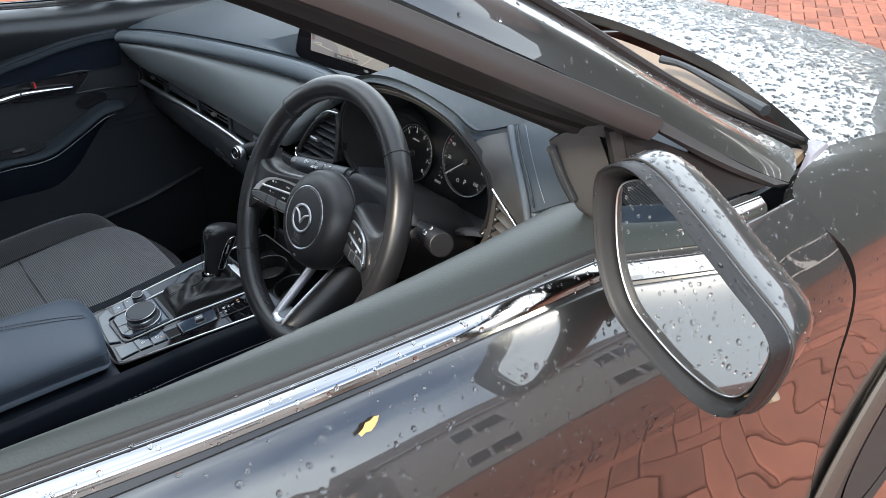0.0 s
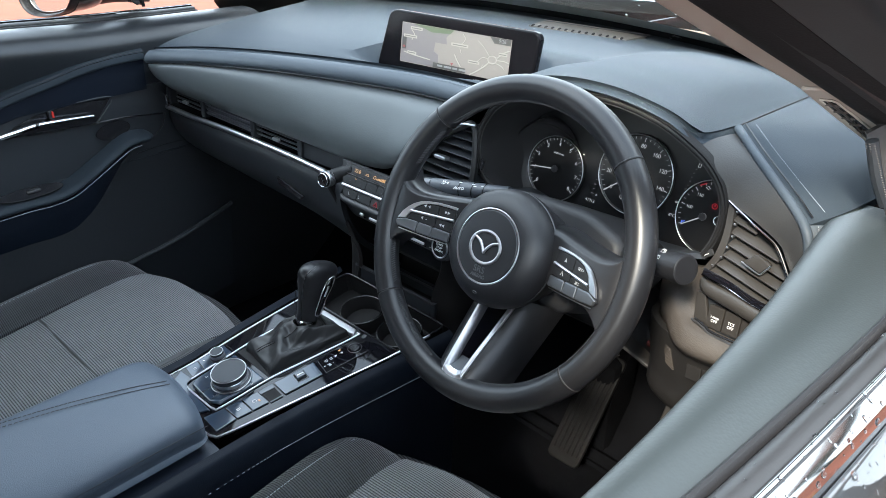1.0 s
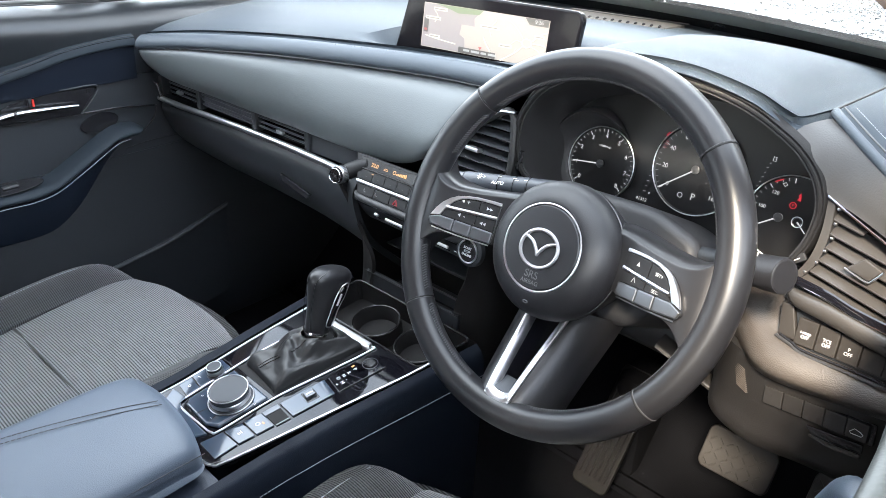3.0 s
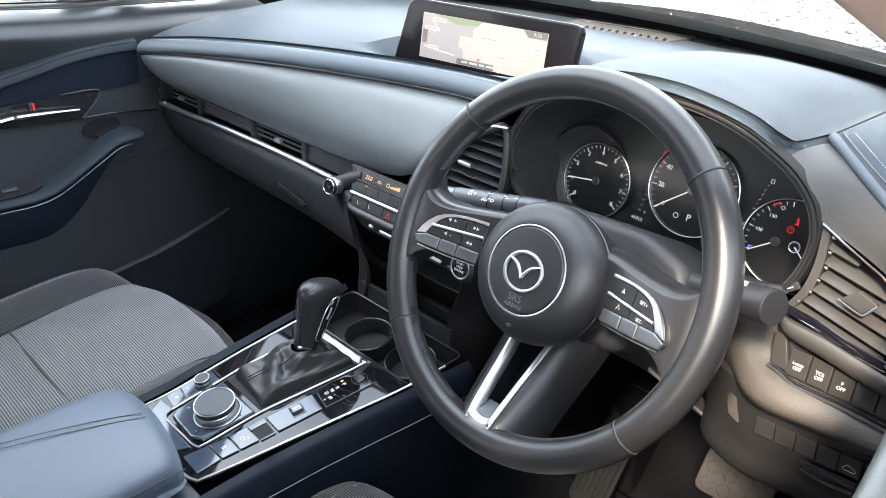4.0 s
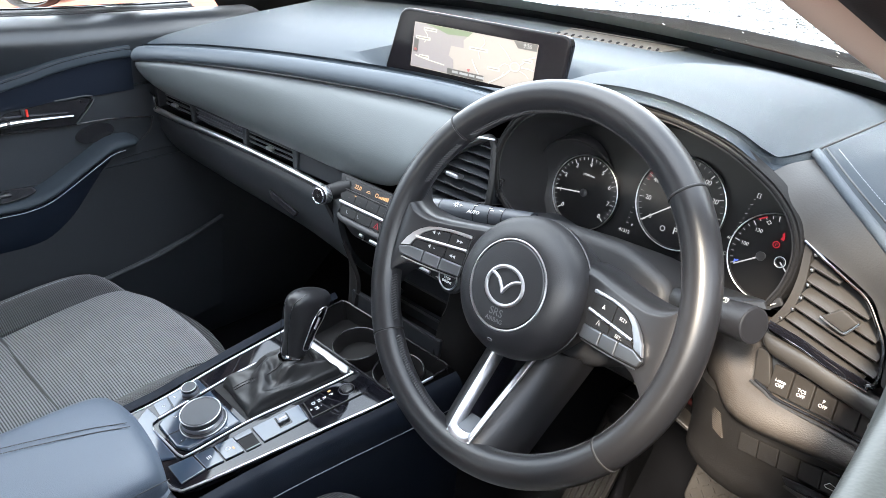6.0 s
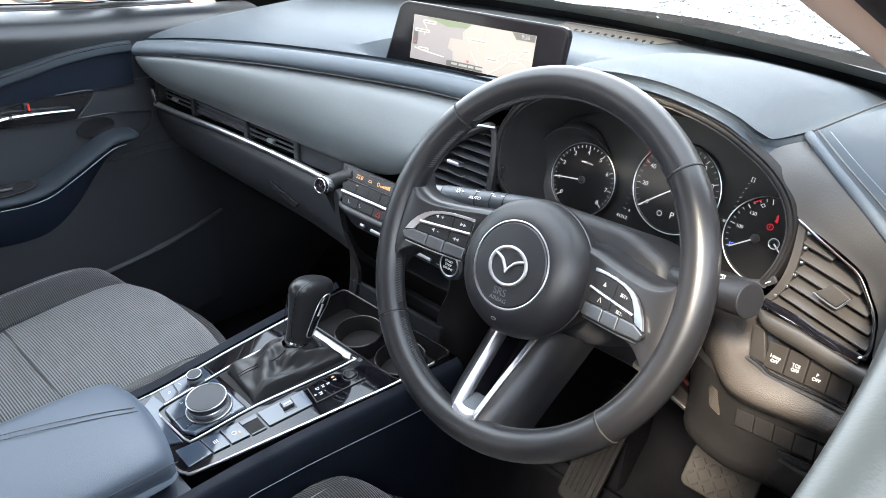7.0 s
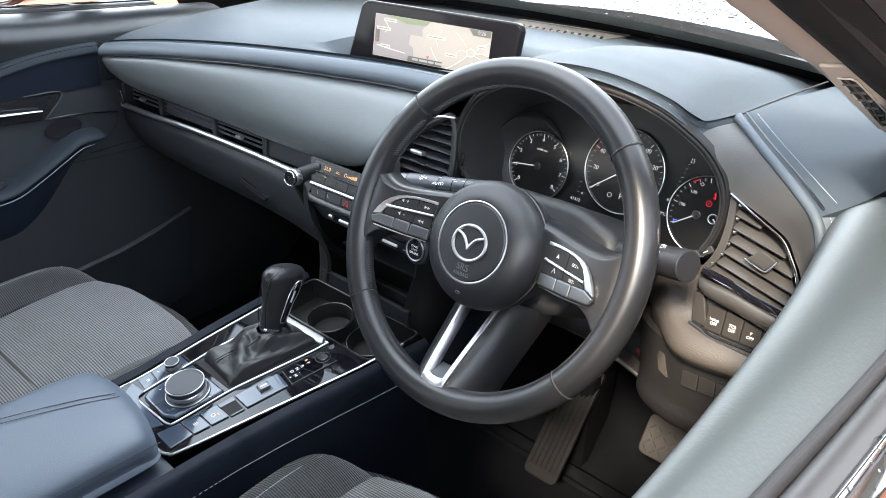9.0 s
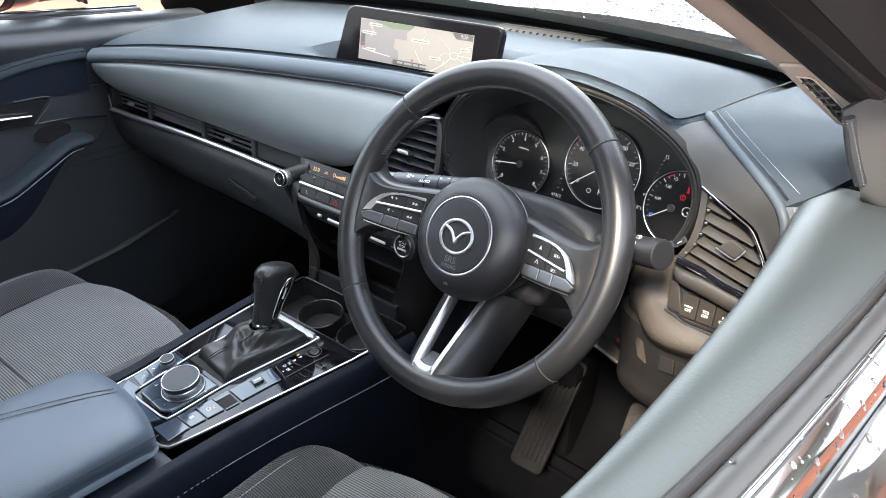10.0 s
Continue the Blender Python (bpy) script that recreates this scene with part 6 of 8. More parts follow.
def centre_stack():
    s = thing("centre_stack", (0.02, 0.2, 0.62), "dark lower centre stack with open storage tray", "dash panel")
    for q, x1 in ((1, -0.122), (-1, 0.172)):
        fr = [(-0.099, 0.130, 0.868), (-0.091, 0.147, 0.825), (-0.077, 0.157, 0.781), (-0.057, 0.160, 0.731), (-0.066, 0.140, 0.64)]
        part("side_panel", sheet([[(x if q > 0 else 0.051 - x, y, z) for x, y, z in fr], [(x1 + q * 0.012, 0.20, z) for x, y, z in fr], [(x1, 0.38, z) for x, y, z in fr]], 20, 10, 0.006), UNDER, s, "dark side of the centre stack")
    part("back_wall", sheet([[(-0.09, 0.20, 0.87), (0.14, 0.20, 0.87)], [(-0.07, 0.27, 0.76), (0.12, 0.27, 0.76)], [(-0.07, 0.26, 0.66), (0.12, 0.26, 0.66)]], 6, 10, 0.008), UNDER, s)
    part("brow", box(0.225, 0.06, 0.016, pose(0.025, 0.170, 0.842, -18), 0.005), BLACK, s)
    part("socket_panel", sheet([[(-0.085, 0.150, 0.836), (0.135, 0.150, 0.836)], [(-0.078, 0.165, 0.810), (0.128, 0.165, 0.810)], [(-0.070, 0.190, 0.795), (0.120, 0.190, 0.795)]], 10, 8, 0.006), BLACK, s)
    for x, w, z in ((-0.047, 0.009, 0.8255), (-0.010, 0.036, 0.8245), (0.082, 0.030, 0.8245)):
        sock = part("socket", box(w, 0.004, 0.0042, pose(x, 0.1535, z, -25), 0.001), SATIN, s, "small bright socket cover")
        part("socket_gap", box(w + 0.004, 0.003, 0.0012, pose(x, 0.1545, z - 0.0042, -25), 0.0003), KEY, sock)
    for x in (0.112, 0.120):
        part("socket_mark", box(0.0050, 0.0004, 0.0008, pose(x, 0.1520, 0.8245, -25), 0), WHITE, s, smooth=False)
    part("shelf", box(0.20, 0.075, 0.006, pose(0.03, 0.235, 0.752, -4), 0.002), BLACK, s)
    part("shelf_edge", box(0.20, 0.003, 0.003, pose(0.03, 0.197, 0.7555, -4), 0.001), HUB, s)
    bm_ = basis((0.147, 0.140, 0.843), (1, 0, 0), (0, 0.2, 1))
    part("start_button", lathe([(0.0145, 0), (0.0145, 0.004), (0.0128, 0.005), (0.0005, 0.005)], bm_, 32), KEY, s, "round black start button with a satin ring")
    part("start_ring", ring(0.0152, 0.0012, at(bm_, 0, 0, 0.004), 40), SATIN, s)
    part("start_surround", lathe([(0.022, -0.006), (0.021, 0.001), (0.0165, 0.003)], bm_, 40, False), BLACK, s)
    for k, t in enumerate(("START", "STOP", "ENGINE")):
        lettering(t, 0.0046, at(bm_, 0, 0.0048 - 0.0048 * k, 0.0054), WHITE, s)
    # open tray in the lower bay: front wall, floor, rear lip
    part("tray_front", box(0.194, 0.008, 0.084, pose(0.022, 0.158, 0.679, -3), 0.0025), BLACK, s, "upright front wall of the tray")
    part("tray_edge", box(0.194, 0.0016, 0.0016, pose(0.022, 0.1535, 0.7205, -3), 0.0006), HUB, s)
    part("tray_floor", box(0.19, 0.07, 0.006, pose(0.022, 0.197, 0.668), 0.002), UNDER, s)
    part("tray_back", box(0.190, 0.010, 0.036, pose(0.030, 0.232, 0.672, -10), 0.002), BLACK, s)
    # paler strip stands for the highlight along the rear lip
    part("tray_back_highlight", box(0.190, 0.0050, 0.0030, pose(0.030, 0.2265, 0.6900, -10), 0.0010), DARKSATIN, s)


centre_stack()

# ---- console ----
CZ = lambda y: 0.661 + 0.157 * (y + 0.214)
KM = basis((0.0, -0.214, 0.661), (1, 0, 0), (0, 1, 0.157))   # x across, y forward along the panel, z out of it


def console():
    c = thing("centre_console", (0, -0.2, 0.3), "gloss black centre console with satin trim and stitched leather sides", "console")
    # leather flanks
    for s in (1, -1):
        w = [(0.100, -0.60), (0.096, -0.22), (0.112, -0.12), (0.130, -0.045), (0.152, 0.036), (0.176, 0.13)] if s > 0 else [(0.105, -0.60), (0.100, -0.22), (0.092, -0.12), (0.089, -0.045), (0.084, 0.036), (0.076, 0.13)]
        cage = [[(s * x, y, CZ(max(y, -0.21))) for x, y in w],
                [(s * (x + 0.012), y, CZ(max(y, -0.21)) - 0.014) for x, y in w],
                [(s * (x + 0.016), y, CZ(max(y, -0.21)) - 0.060) for x, y in w],
                [(s * (x + 0.010), y, 0.42) for x, y in w], [(s * (x + 0.006), y, 0.28) for x, y in w]]
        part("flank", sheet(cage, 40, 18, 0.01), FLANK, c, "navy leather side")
        stitches([(s * (x + 0.0175), y, CZ(max(y, -0.21)) - 0.043) for x, y in w], 130, 0.0036, 0.0006, c)
    part("rear_deck", sheet([[(-0.10, -0.60, 0.656), (0.10, -0.60, 0.656)], [(-0.098, -0.218, 0.654), (0.090, -0.224, 0.654)]], 6, 6, 0.01), NAVYDARK, c)
    # gloss panel
    panel = [(-0.0925, 0.006), (0.020, -0.006), (0.050, -0.008), (0.066, -0.004), (0.076, 0.010), (0.107, 0.113), (0.127, 0.182), (0.1495, 0.264), (-0.0745, 0.264), (-0.076, 0.244), (-0.083, 0.146), (-0.0855, 0.057)]
    part("gloss_panel", plate(panel, 0.012, at(KM, 0, 0, -0.012), 0.002), PIANO, c, "piano black panel reflecting the sky")
    edge = [(-0.0925, 0.005), (-0.037, 0.000), (0.020, -0.007), (0.050, -0.009), (0.067, -0.005), (0.077, 0.010), (0.107, 0.113), (0.127, 0.182), (0.147, 0.253), (0.160, 0.320)]
    part("edge_trim", tube([KM @ V(x, y, 0.0) for x, y in edge], 0.0022, 8, 80), SATIN, c, "satin silver edge strip")
    part("edge_trim", tube([KM @ V(x, y, 0.0) for x, y in ((-0.093, 0.004), (-0.086, 0.057), (-0.0835, 0.146), (-0.0765, 0.244), (-0.071, 0.310))], 0.0013, 8, 40), SATIN, c)
    # broad polished bevel round the rear of the controls
    bev = [(-0.084, 0.034), (-0.072, 0.012), (-0.030, 0.005), (0.012, 0.001), (0.024, 0.018), (-0.038, 0.020), (-0.052, 0.026), (-0.054, 0.036)]
    part("rear_bevel", plate(bev, 0.0030, KM, 0.0012, top=0.97), PLINTH, c, "polished bevel at the rear of the controls")
    # bright frame round dial and gear lever
    fr = [(-0.046, 0.022), (-0.0545, 0.028), (-0.0545, 0.040), (-0.0525, 0.106), (-0.0505, 0.148), (-0.041, 0.205), (-0.030, 0.246), (-0.022, 0.252), (0.062, 0.254), (0.071, 0.247), (0.0555, 0.178), (0.0395, 0.111), (0.0305, 0.034), (0.024, 0.023), (0.0, 0.0215)]
    part("bright_frame", tube([KM @ V(x, y, 0.0014) for x, y in fr], 0.0015, 8, 120, closed=True), SATIN, c, "bright frame round the dial and lever")
    part("front_frame", plate([(-0.026, 0.244), (0.066, 0.243), (0.072, 0.247), (0.066, 0.257), (-0.020, 0.257)], 0.0065, KM, 0.0022, 3, top=0.97), SATIN, c, "broad satin bar ahead of the lever")
    part("well_plate", plate([(-0.050, 0.112), (0.038, 0.110), (0.066, 0.244), (-0.028, 0.246)], 0.0010, KM, 0.0003), UNDER, c)
    plinth = part("dial_plinth", plate([(-0.042, 0.027), (0.010, 0.024), (0.026, 0.033), (0.0355, 0.104), (-0.046, 0.107), (-0.048, 0.036)], 0.0055, KM, 0.0022, 3, top=0.95), PLINTH, c, "gloss keys round the dial, tinted with reflected sky")
    for a, b in (((-0.044, 0.062), (-0.027, 0.064)), ((0.026, 0.068), (0.034, 0.066)), ((-0.014, 0.028), (-0.010, 0.045)), ((-0.004, 0.096), (-0.006, 0.105)), ((-0.044, 0.078), (-0.028, 0.076)), ((0.010, 0.030), (0.008, 0.046))):
        part("key_gap", tube([KM @ V(*a, 0.0056), KM @ V(*b, 0.0056)], 0.0006, 6), KEY, plinth)
    for x, y in ((-0.036, 0.050), (0.008, 0.036), (0.031, 0.084), (-0.030, 0.098)):
        part("key_print", tube([KM @ V(x + px, y + py, 0.0058) for px, py in ((-0.0016, -0.0012), (0.0012, -0.0012), (0.0012, 0.0014))], 0.0003, 5), WHITE, plinth)
    dm = at(KM, 0.0, 0.070, 0.005)
    dial = part("control_dial", lathe([(0.0285, 0.0), (0.0285, 0.0030), (0.0262, 0.0040), (0.0252, 0.0045), (0.0252, 0.0125), (0.0258, 0.0145), (0.0262, 0.0165), (0.0252, 0.0188), (0.0225, 0.0196), (0.0215, 0.0192), (0.0005, 0.0194)], dm, 64), GREYKEY, c, "round rotary control dial")
    part("dial_collar", lathe([(0.0254, 0.0045), (0.0262, 0.0055), (0.0262, 0.0105), (0.0254, 0.0115)], dm, 64, False), SATIN, dial, "satin band round the dial")
    part("dial_foot", ring(0.0288, 0.0009, at(dm, 0, 0, 0.0022), 64), SATIN, dial)
    part("dial_rim", ring(0.0252, 0.0008, at(dm, 0, 0, 0.0188), 64), SATIN, dial)
    vm = at(KM, -0.061, 0.086, 0.002)
    small = part("volume_knob", lathe([(0.0120, 0), (0.0120, 0.0020), (0.0102, 0.0030), (0.0102, 0.012), (0.0094, 0.0138), (0.0005, 0.0140)], vm, 40), GREYKEY, c, "small volume knob")
    part("knob_band", lathe([(0.0103, 0.004), (0.0108, 0.005), (0.0108, 0.0088), (0.0103, 0.0098)], vm, 40, False), SATIN, small)
    part("knob_rim", ring(0.0096, 0.0006, at(vm, 0, 0, 0.0135), 40), SATIN, small)
    for o in ([(-0.083, 0.042), (-0.0565, 0.038), (-0.0560, 0.057), (-0.0820, 0.0610)], [(-0.0820, 0.0625), (-0.0560, 0.0585), (-0.0555, 0.106), (-0.0815, 0.107)]):
        part("side_key", plate(o, 0.0025, KM, 0.0008), PLINTH, c)
    part("side_print", ring(0.0018, 0.0003, at(KM, -0.069, 0.050, 0.0027), 14, 0.0002), WHITE, c)
    part("side_print", box(0.0040, 0.0006, 0.0003, at(KM, -0.073, 0.068, 0.0027, 20), 0), WHITE, c)
    part("side_cap", plate([(-0.0805, 0.110), (-0.0550, 0.110), (-0.0525, 0.142), (-0.0790, 0.176)], 0.0012, KM, 0.0004), PIANO, c)
    for o in ([(0.037, 0.034), (0.067, 0.034), (0.0715, 0.0545), (0.0420, 0.0565)], [(0.0425, 0.0585), (0.0720, 0.0565), (0.0770, 0.0795), (0.0475, 0.0815)], [(0.028, 0.004), (0.064, 0.002), (0.0665, 0.0325), (0.0365, 0.0325)]):
        part("switch", plate(o, 0.0025, KM, 0.0009), PLINTH, c)
    part("switch_lamp", box(0.0042, 0.0022, 0.0003, at(KM, 0.064, 0.0730, 0.0028), 0), LAMP_AMBER, c, smooth=False)
    part("switch_print", ring(0.0028, 0.0004, at(KM, 0.060, 0.0675, 0.0027), 16, 0.0002), WHITE, c)
    for k in range(3):
        part("switch_print", box(0.0050, 0.0007, 0.0003, at(KM, 0.0545, 0.0425 + 0.0022 * k, 0.0027), 0), WHITE, c, smooth=False)
    part("open_slot", plate([(0.048, 0.0835), (0.0770, 0.0815), (0.0805, 0.1000), (0.0515, 0.1035)], 0.0012, KM, 0), UNDER, c)
    part("slot_lip", plate([(0.0475, 0.0820), (0.0560, 0.0815), (0.0600, 0.1030), (0.0515, 0.1045)], 0.0024, KM, 0.0008), PADKEY, c)
    part("slot_lip", plate([(0.0775, 0.0815), (0.0795, 0.0812), (0.0832, 0.1000), (0.0810, 0.1005)], 0.0020, KM, 0.0006), PADKEY, c)
    part("brake_key_bed", plate([(0.0525, 0.1065), (0.0835, 0.1040), (0.0955, 0.1630), (0.0650, 0.1700)], 0.0025, KM, 0.0009), PLINTH, c, "gloss plate with the parking brake switch, tinted with reflected sky")
    part("brake_recess", box(0.0205, 0.0175, 0.002, at(KM, 0.0735, 0.1400, 0.0020, -12), 0.0008), KEY, c)
    part("brake_key", box(0.0125, 0.0150, 0.0070, at(KM, 0.0725, 0.1400, 0.0040, -12), 0.0018, 3), PADKEY, c, "small satin lift switch")
    part("brake_lamp", box(0.0022, 0.0100, 0.0003, at(KM, 0.0735, 0.1400, 0.0077, -12), 0), WHITE, c, smooth=False)
    part("selector_plate", plate([(0.0665, 0.1760), (0.0975, 0.1680), (0.1120, 0.2380), (0.0745, 0.2440)], 0.0020, KM, 0.0008), PIANO, c)
    for t, x, y in (("P", 0.083, 0.2090), ("R", 0.0815, 0.1990), ("N", 0.0800, 0.1915), ("D", 0.0785, 0.1835), ("M", 0.0885, 0.1815), ("+", 0.0855, 0.1745), ("-", 0.0890, 0.1890)):
        lettering(t, 0.0070, at(KM, x, y, 0.0023, -8), WHITE, c)
    part("gear_lamp", box(0.0026, 0.0042, 0.0003, at(KM, 0.0765, 0.2110, 0.0023), 0), LAMP_AMBER, c, smooth=False)
    part("release_cap", plate(rounded(0.018, 0.016, 0.005, 4, 0.091, 0.229), 0.0045, KM, 0.0015, top=0.85), KEY, c)
    part("release_ring", ring(0.0105, 0.0005, at(KM, 0.091, 0.229, 0.0022), 28), DARKSATIN, c)
    # recessed bay with two cup holders ahead of the lever
    bay = [(-0.072, 0.264), (0.148, 0.264), (0.165, 0.350), (-0.066, 0.350)]
    # floor, walls and wells also hold the shade of the bay in their colour
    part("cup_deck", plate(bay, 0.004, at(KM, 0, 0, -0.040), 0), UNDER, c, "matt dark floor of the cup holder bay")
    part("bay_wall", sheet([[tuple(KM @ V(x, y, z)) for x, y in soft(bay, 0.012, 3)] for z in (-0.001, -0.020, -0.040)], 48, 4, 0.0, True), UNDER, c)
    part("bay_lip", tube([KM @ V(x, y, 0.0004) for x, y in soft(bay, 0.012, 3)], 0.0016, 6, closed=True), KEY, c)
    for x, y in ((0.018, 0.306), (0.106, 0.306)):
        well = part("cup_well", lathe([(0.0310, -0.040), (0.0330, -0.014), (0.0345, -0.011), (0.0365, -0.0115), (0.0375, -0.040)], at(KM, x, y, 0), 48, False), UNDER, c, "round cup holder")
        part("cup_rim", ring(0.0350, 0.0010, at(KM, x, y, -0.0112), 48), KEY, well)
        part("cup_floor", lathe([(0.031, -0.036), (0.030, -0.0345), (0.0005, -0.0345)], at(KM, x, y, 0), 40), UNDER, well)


console()


def gear_lever():
    g = thing("gear_lever", (0.014, -0.02, 0.70), "leather automatic gear lever with a creased boot", "gear lever")
    foot = [(-0.044, 0.124), (0.034, 0.114), (0.060, 0.244), (-0.022, 0.246)]
    def ringpts(f, z, wob):
        c = V(0.012, 0.202)
        pts = []
        for i in range(24):
            s = i / 6
            j = int(s)
            a, b = V(*foot[j % 4]), V(*foot[(j + 1) % 4])
            p = a.lerp(b, s - j)
            q = c + (V(math.cos(radians(225 + 15 * i)), math.sin(radians(225 + 15 * i))) * 0.0160)
            r = p.lerp(q, f)
            fold = math.sin(i * 0.79 + f * 5) + 0.35 * math.sin(i * 1.83 + f * 8)
            r += (r - c) * (wob * 0.38 * fold)
            pts.append(tuple(KM @ V(r.x, r.y, z + wob * 0.06 * math.sin(i * 0.9 + f * 9))))
        return pts
    part("boot", sheet([ringpts(0.0, 0.001, 0), ringpts(0.05, 0.0095, 0.01), ringpts(0.18, 0.0150, 0.04), ringpts(0.36, 0.0195, 0.07), ringpts(0.54, 0.0235, 0.10), ringpts(0.70, 0.0275, 0.13), ringpts(0.84, 0.031, 0.07), ringpts(1.0, 0.036, 0.02)], 96, 56, 0.0, True), BOOT, g, "creased black leather boot")
    a = V(0.012, -0.0135, 0.7270)
    b = V(0.012, 0.0085, 0.8020)
    d = (b - a).normalized()
    part("collar", tube([a - d * 0.006, a - d * 0.002, a + d * 0.001], [0.0170, 0.0176, 0.0168], 28, 6), CHROME, g, "chrome collar")
    part("collar", tube([a - d * 0.010, a - d * 0.007], 0.0166, 28, 4), KEY, g)
    cage = []
    for f, rx, ry in ((0, 0.0158, 0.0176), (0.12, 0.0160, 0.0180), (0.40, 0.0168, 0.0200), (0.62, 0.0186, 0.0248), (0.80, 0.0206, 0.0300), (0.93, 0.0210, 0.0326), (1.03, 0.0192, 0.0304), (1.10, 0.0145, 0.0236), (1.135, 0.0075, 0.0125), (1.142, 0.0008, 0.0012)):
        c = a.lerp(b, f) + V(0, 0.012 * max(0, f - 0.45), 0)
        cage.append([tuple(c + V(rx * math.cos(t), ry * math.sin(t), -0.30 * min(1, f * 1.3) * ry * math.sin(t))) for t in [2 * math.pi * i / 12 for i in range(12)]])
    part("grip", sheet(cage, 48, 44, 0.0, True, cap=True), WHEEL, g, "black leather grip")
    side = [(0.0272, -0.006, 0.7380), (0.0282, 0.003, 0.7600), (0.0310, 0.014, 0.7810), (0.0322, 0.020, 0.7905)]
    part("grip_insert", tube(side, [0.0045, 0.0058, 0.0070, 0.0048], 14, 20), PIANO, g, "gloss black side insert")
    part("grip_trim", tube([(0.0300, -0.011, 0.7400), (0.0318, -0.004, 0.7600), (0.0345, 0.004, 0.7800), (0.0360, 0.014, 0.7935), (0.0350, 0.026, 0.7935), (0.0345, 0.021, 0.7800), (0.0322, 0.009, 0.7600), (0.0300, -0.001, 0.7380)], 0.0008, 6, 60, closed=True), SATIN, g)
    part("release_slot", tube([(0.0372, 0.012, 0.7840), (0.0352, 0.005, 0.7680)], 0.0014, 8, 6), SATIN, g)
    for x, lab in ((0.020, 1), (0.004, 0)):
        part("grip_seam", tube([(x + 0.001, -0.0300, 0.734), (x + 0.0015, -0.0285, 0.762), (x + 0.003, -0.0245, 0.786), (x + 0.0035, -0.017, 0.8085), (x + 0.002, 0.004, 0.8150)], 0.0006, 6, 24), KEY, g)
    for o in (0.0, 0.0050):
        stitches([(-0.014 + o, -0.092 - o * 0.3, 0.6950), (-0.0095 + o, -0.082 - o * 0.3, 0.7000), (-0.003 + o, -0.070 - o, 0.7050), (0.006 + o * 0.3, -0.058 - o, 0.7095), (0.0125 + o * 0.3, -0.047 - o, 0.7145), (0.0165, -0.038 - o, 0.7195), (0.0175, -0.0330 - o, 0.7240)], 28, 0.0026, 0.0006, g, material=KEY)
        stitches([(0.050, -0.006 + o, 0.7010), (0.0455, -0.004 + o, 0.7050), (0.0395, -0.002 + o, 0.7110), (0.033, -0.002 + o, 0.7190)], 12, 0.0026, 0.0006, g, material=KEY)


gear_lever()


def armrest():
    a = thing("console_armrest", (-0.01, -0.42, 0.66), "padded navy leather armrest with stitched seams", "armrest")
    ys = [-0.66, -0.60, -0.45, -0.30, -0.235, -0.212]
    def row(z, w, cx=-0.018, ins=0.0):
        return [(w * 1.0, y, z) for y in ys]
    cage = []
    prof = [(-0.098, 0.668), (-0.106, 0.690), (-0.100, 0.708), (-0.085, 0.717), (-0.03, 0.722), (0.035, 0.721), (0.070, 0.714), (0.082, 0.700), (0.080, 0.682), (0.070, 0.668)]
    rows = []
    for y, f, dz in ((-0.66, 1, 0), (-0.45, 1, 0), (-0.30, 1, 0), (-0.245, 0.99, -0.002), (-0.222, 0.95, -0.008), (-0.210, 0.86, -0.020)):
        k = min(1, max(0, (y + 0.45) / 0.2))
        rows.append([(-0.012 + (x + 0.012) * f, y - k * (0.09 * (x + 0.08) + 0.8 * x * x), max(0.669, z + dz)) for x, z in prof])
    part("pad", sheet(rows, 44, 36, 0.0, True, cap=True), NAVY, a, "soft navy leather pad")
    stitches([(-0.088, -0.47, 0.7190), (-0.052, -0.363, 0.7228), (-0.022, -0.285, 0.7228), (-0.003, -0.235, 0.7195)], 55, 0.0042, 0.0006, a, material=DTHREAD)
    stitches([(-0.094, -0.455, 0.7180), (-0.061, -0.360, 0.7225), (-0.031, -0.282, 0.7226), (-0.012, -0.235, 0.7195)], 55, 0.0042, 0.0006, a, material=DTHREAD)
    stitches([(0.0828, -0.62, 0.699), (0.0828, -0.45, 0.699), (0.0825, -0.30, 0.699), (0.079, -0.232, 0.694)], 75, 0.0042, 0.0006, a, material=DTHREAD)
    part("base", box(0.150, 0.38, 0.012, pose(-0.012, -0.47, 0.664), 0.004), BLACK, a)


armrest()


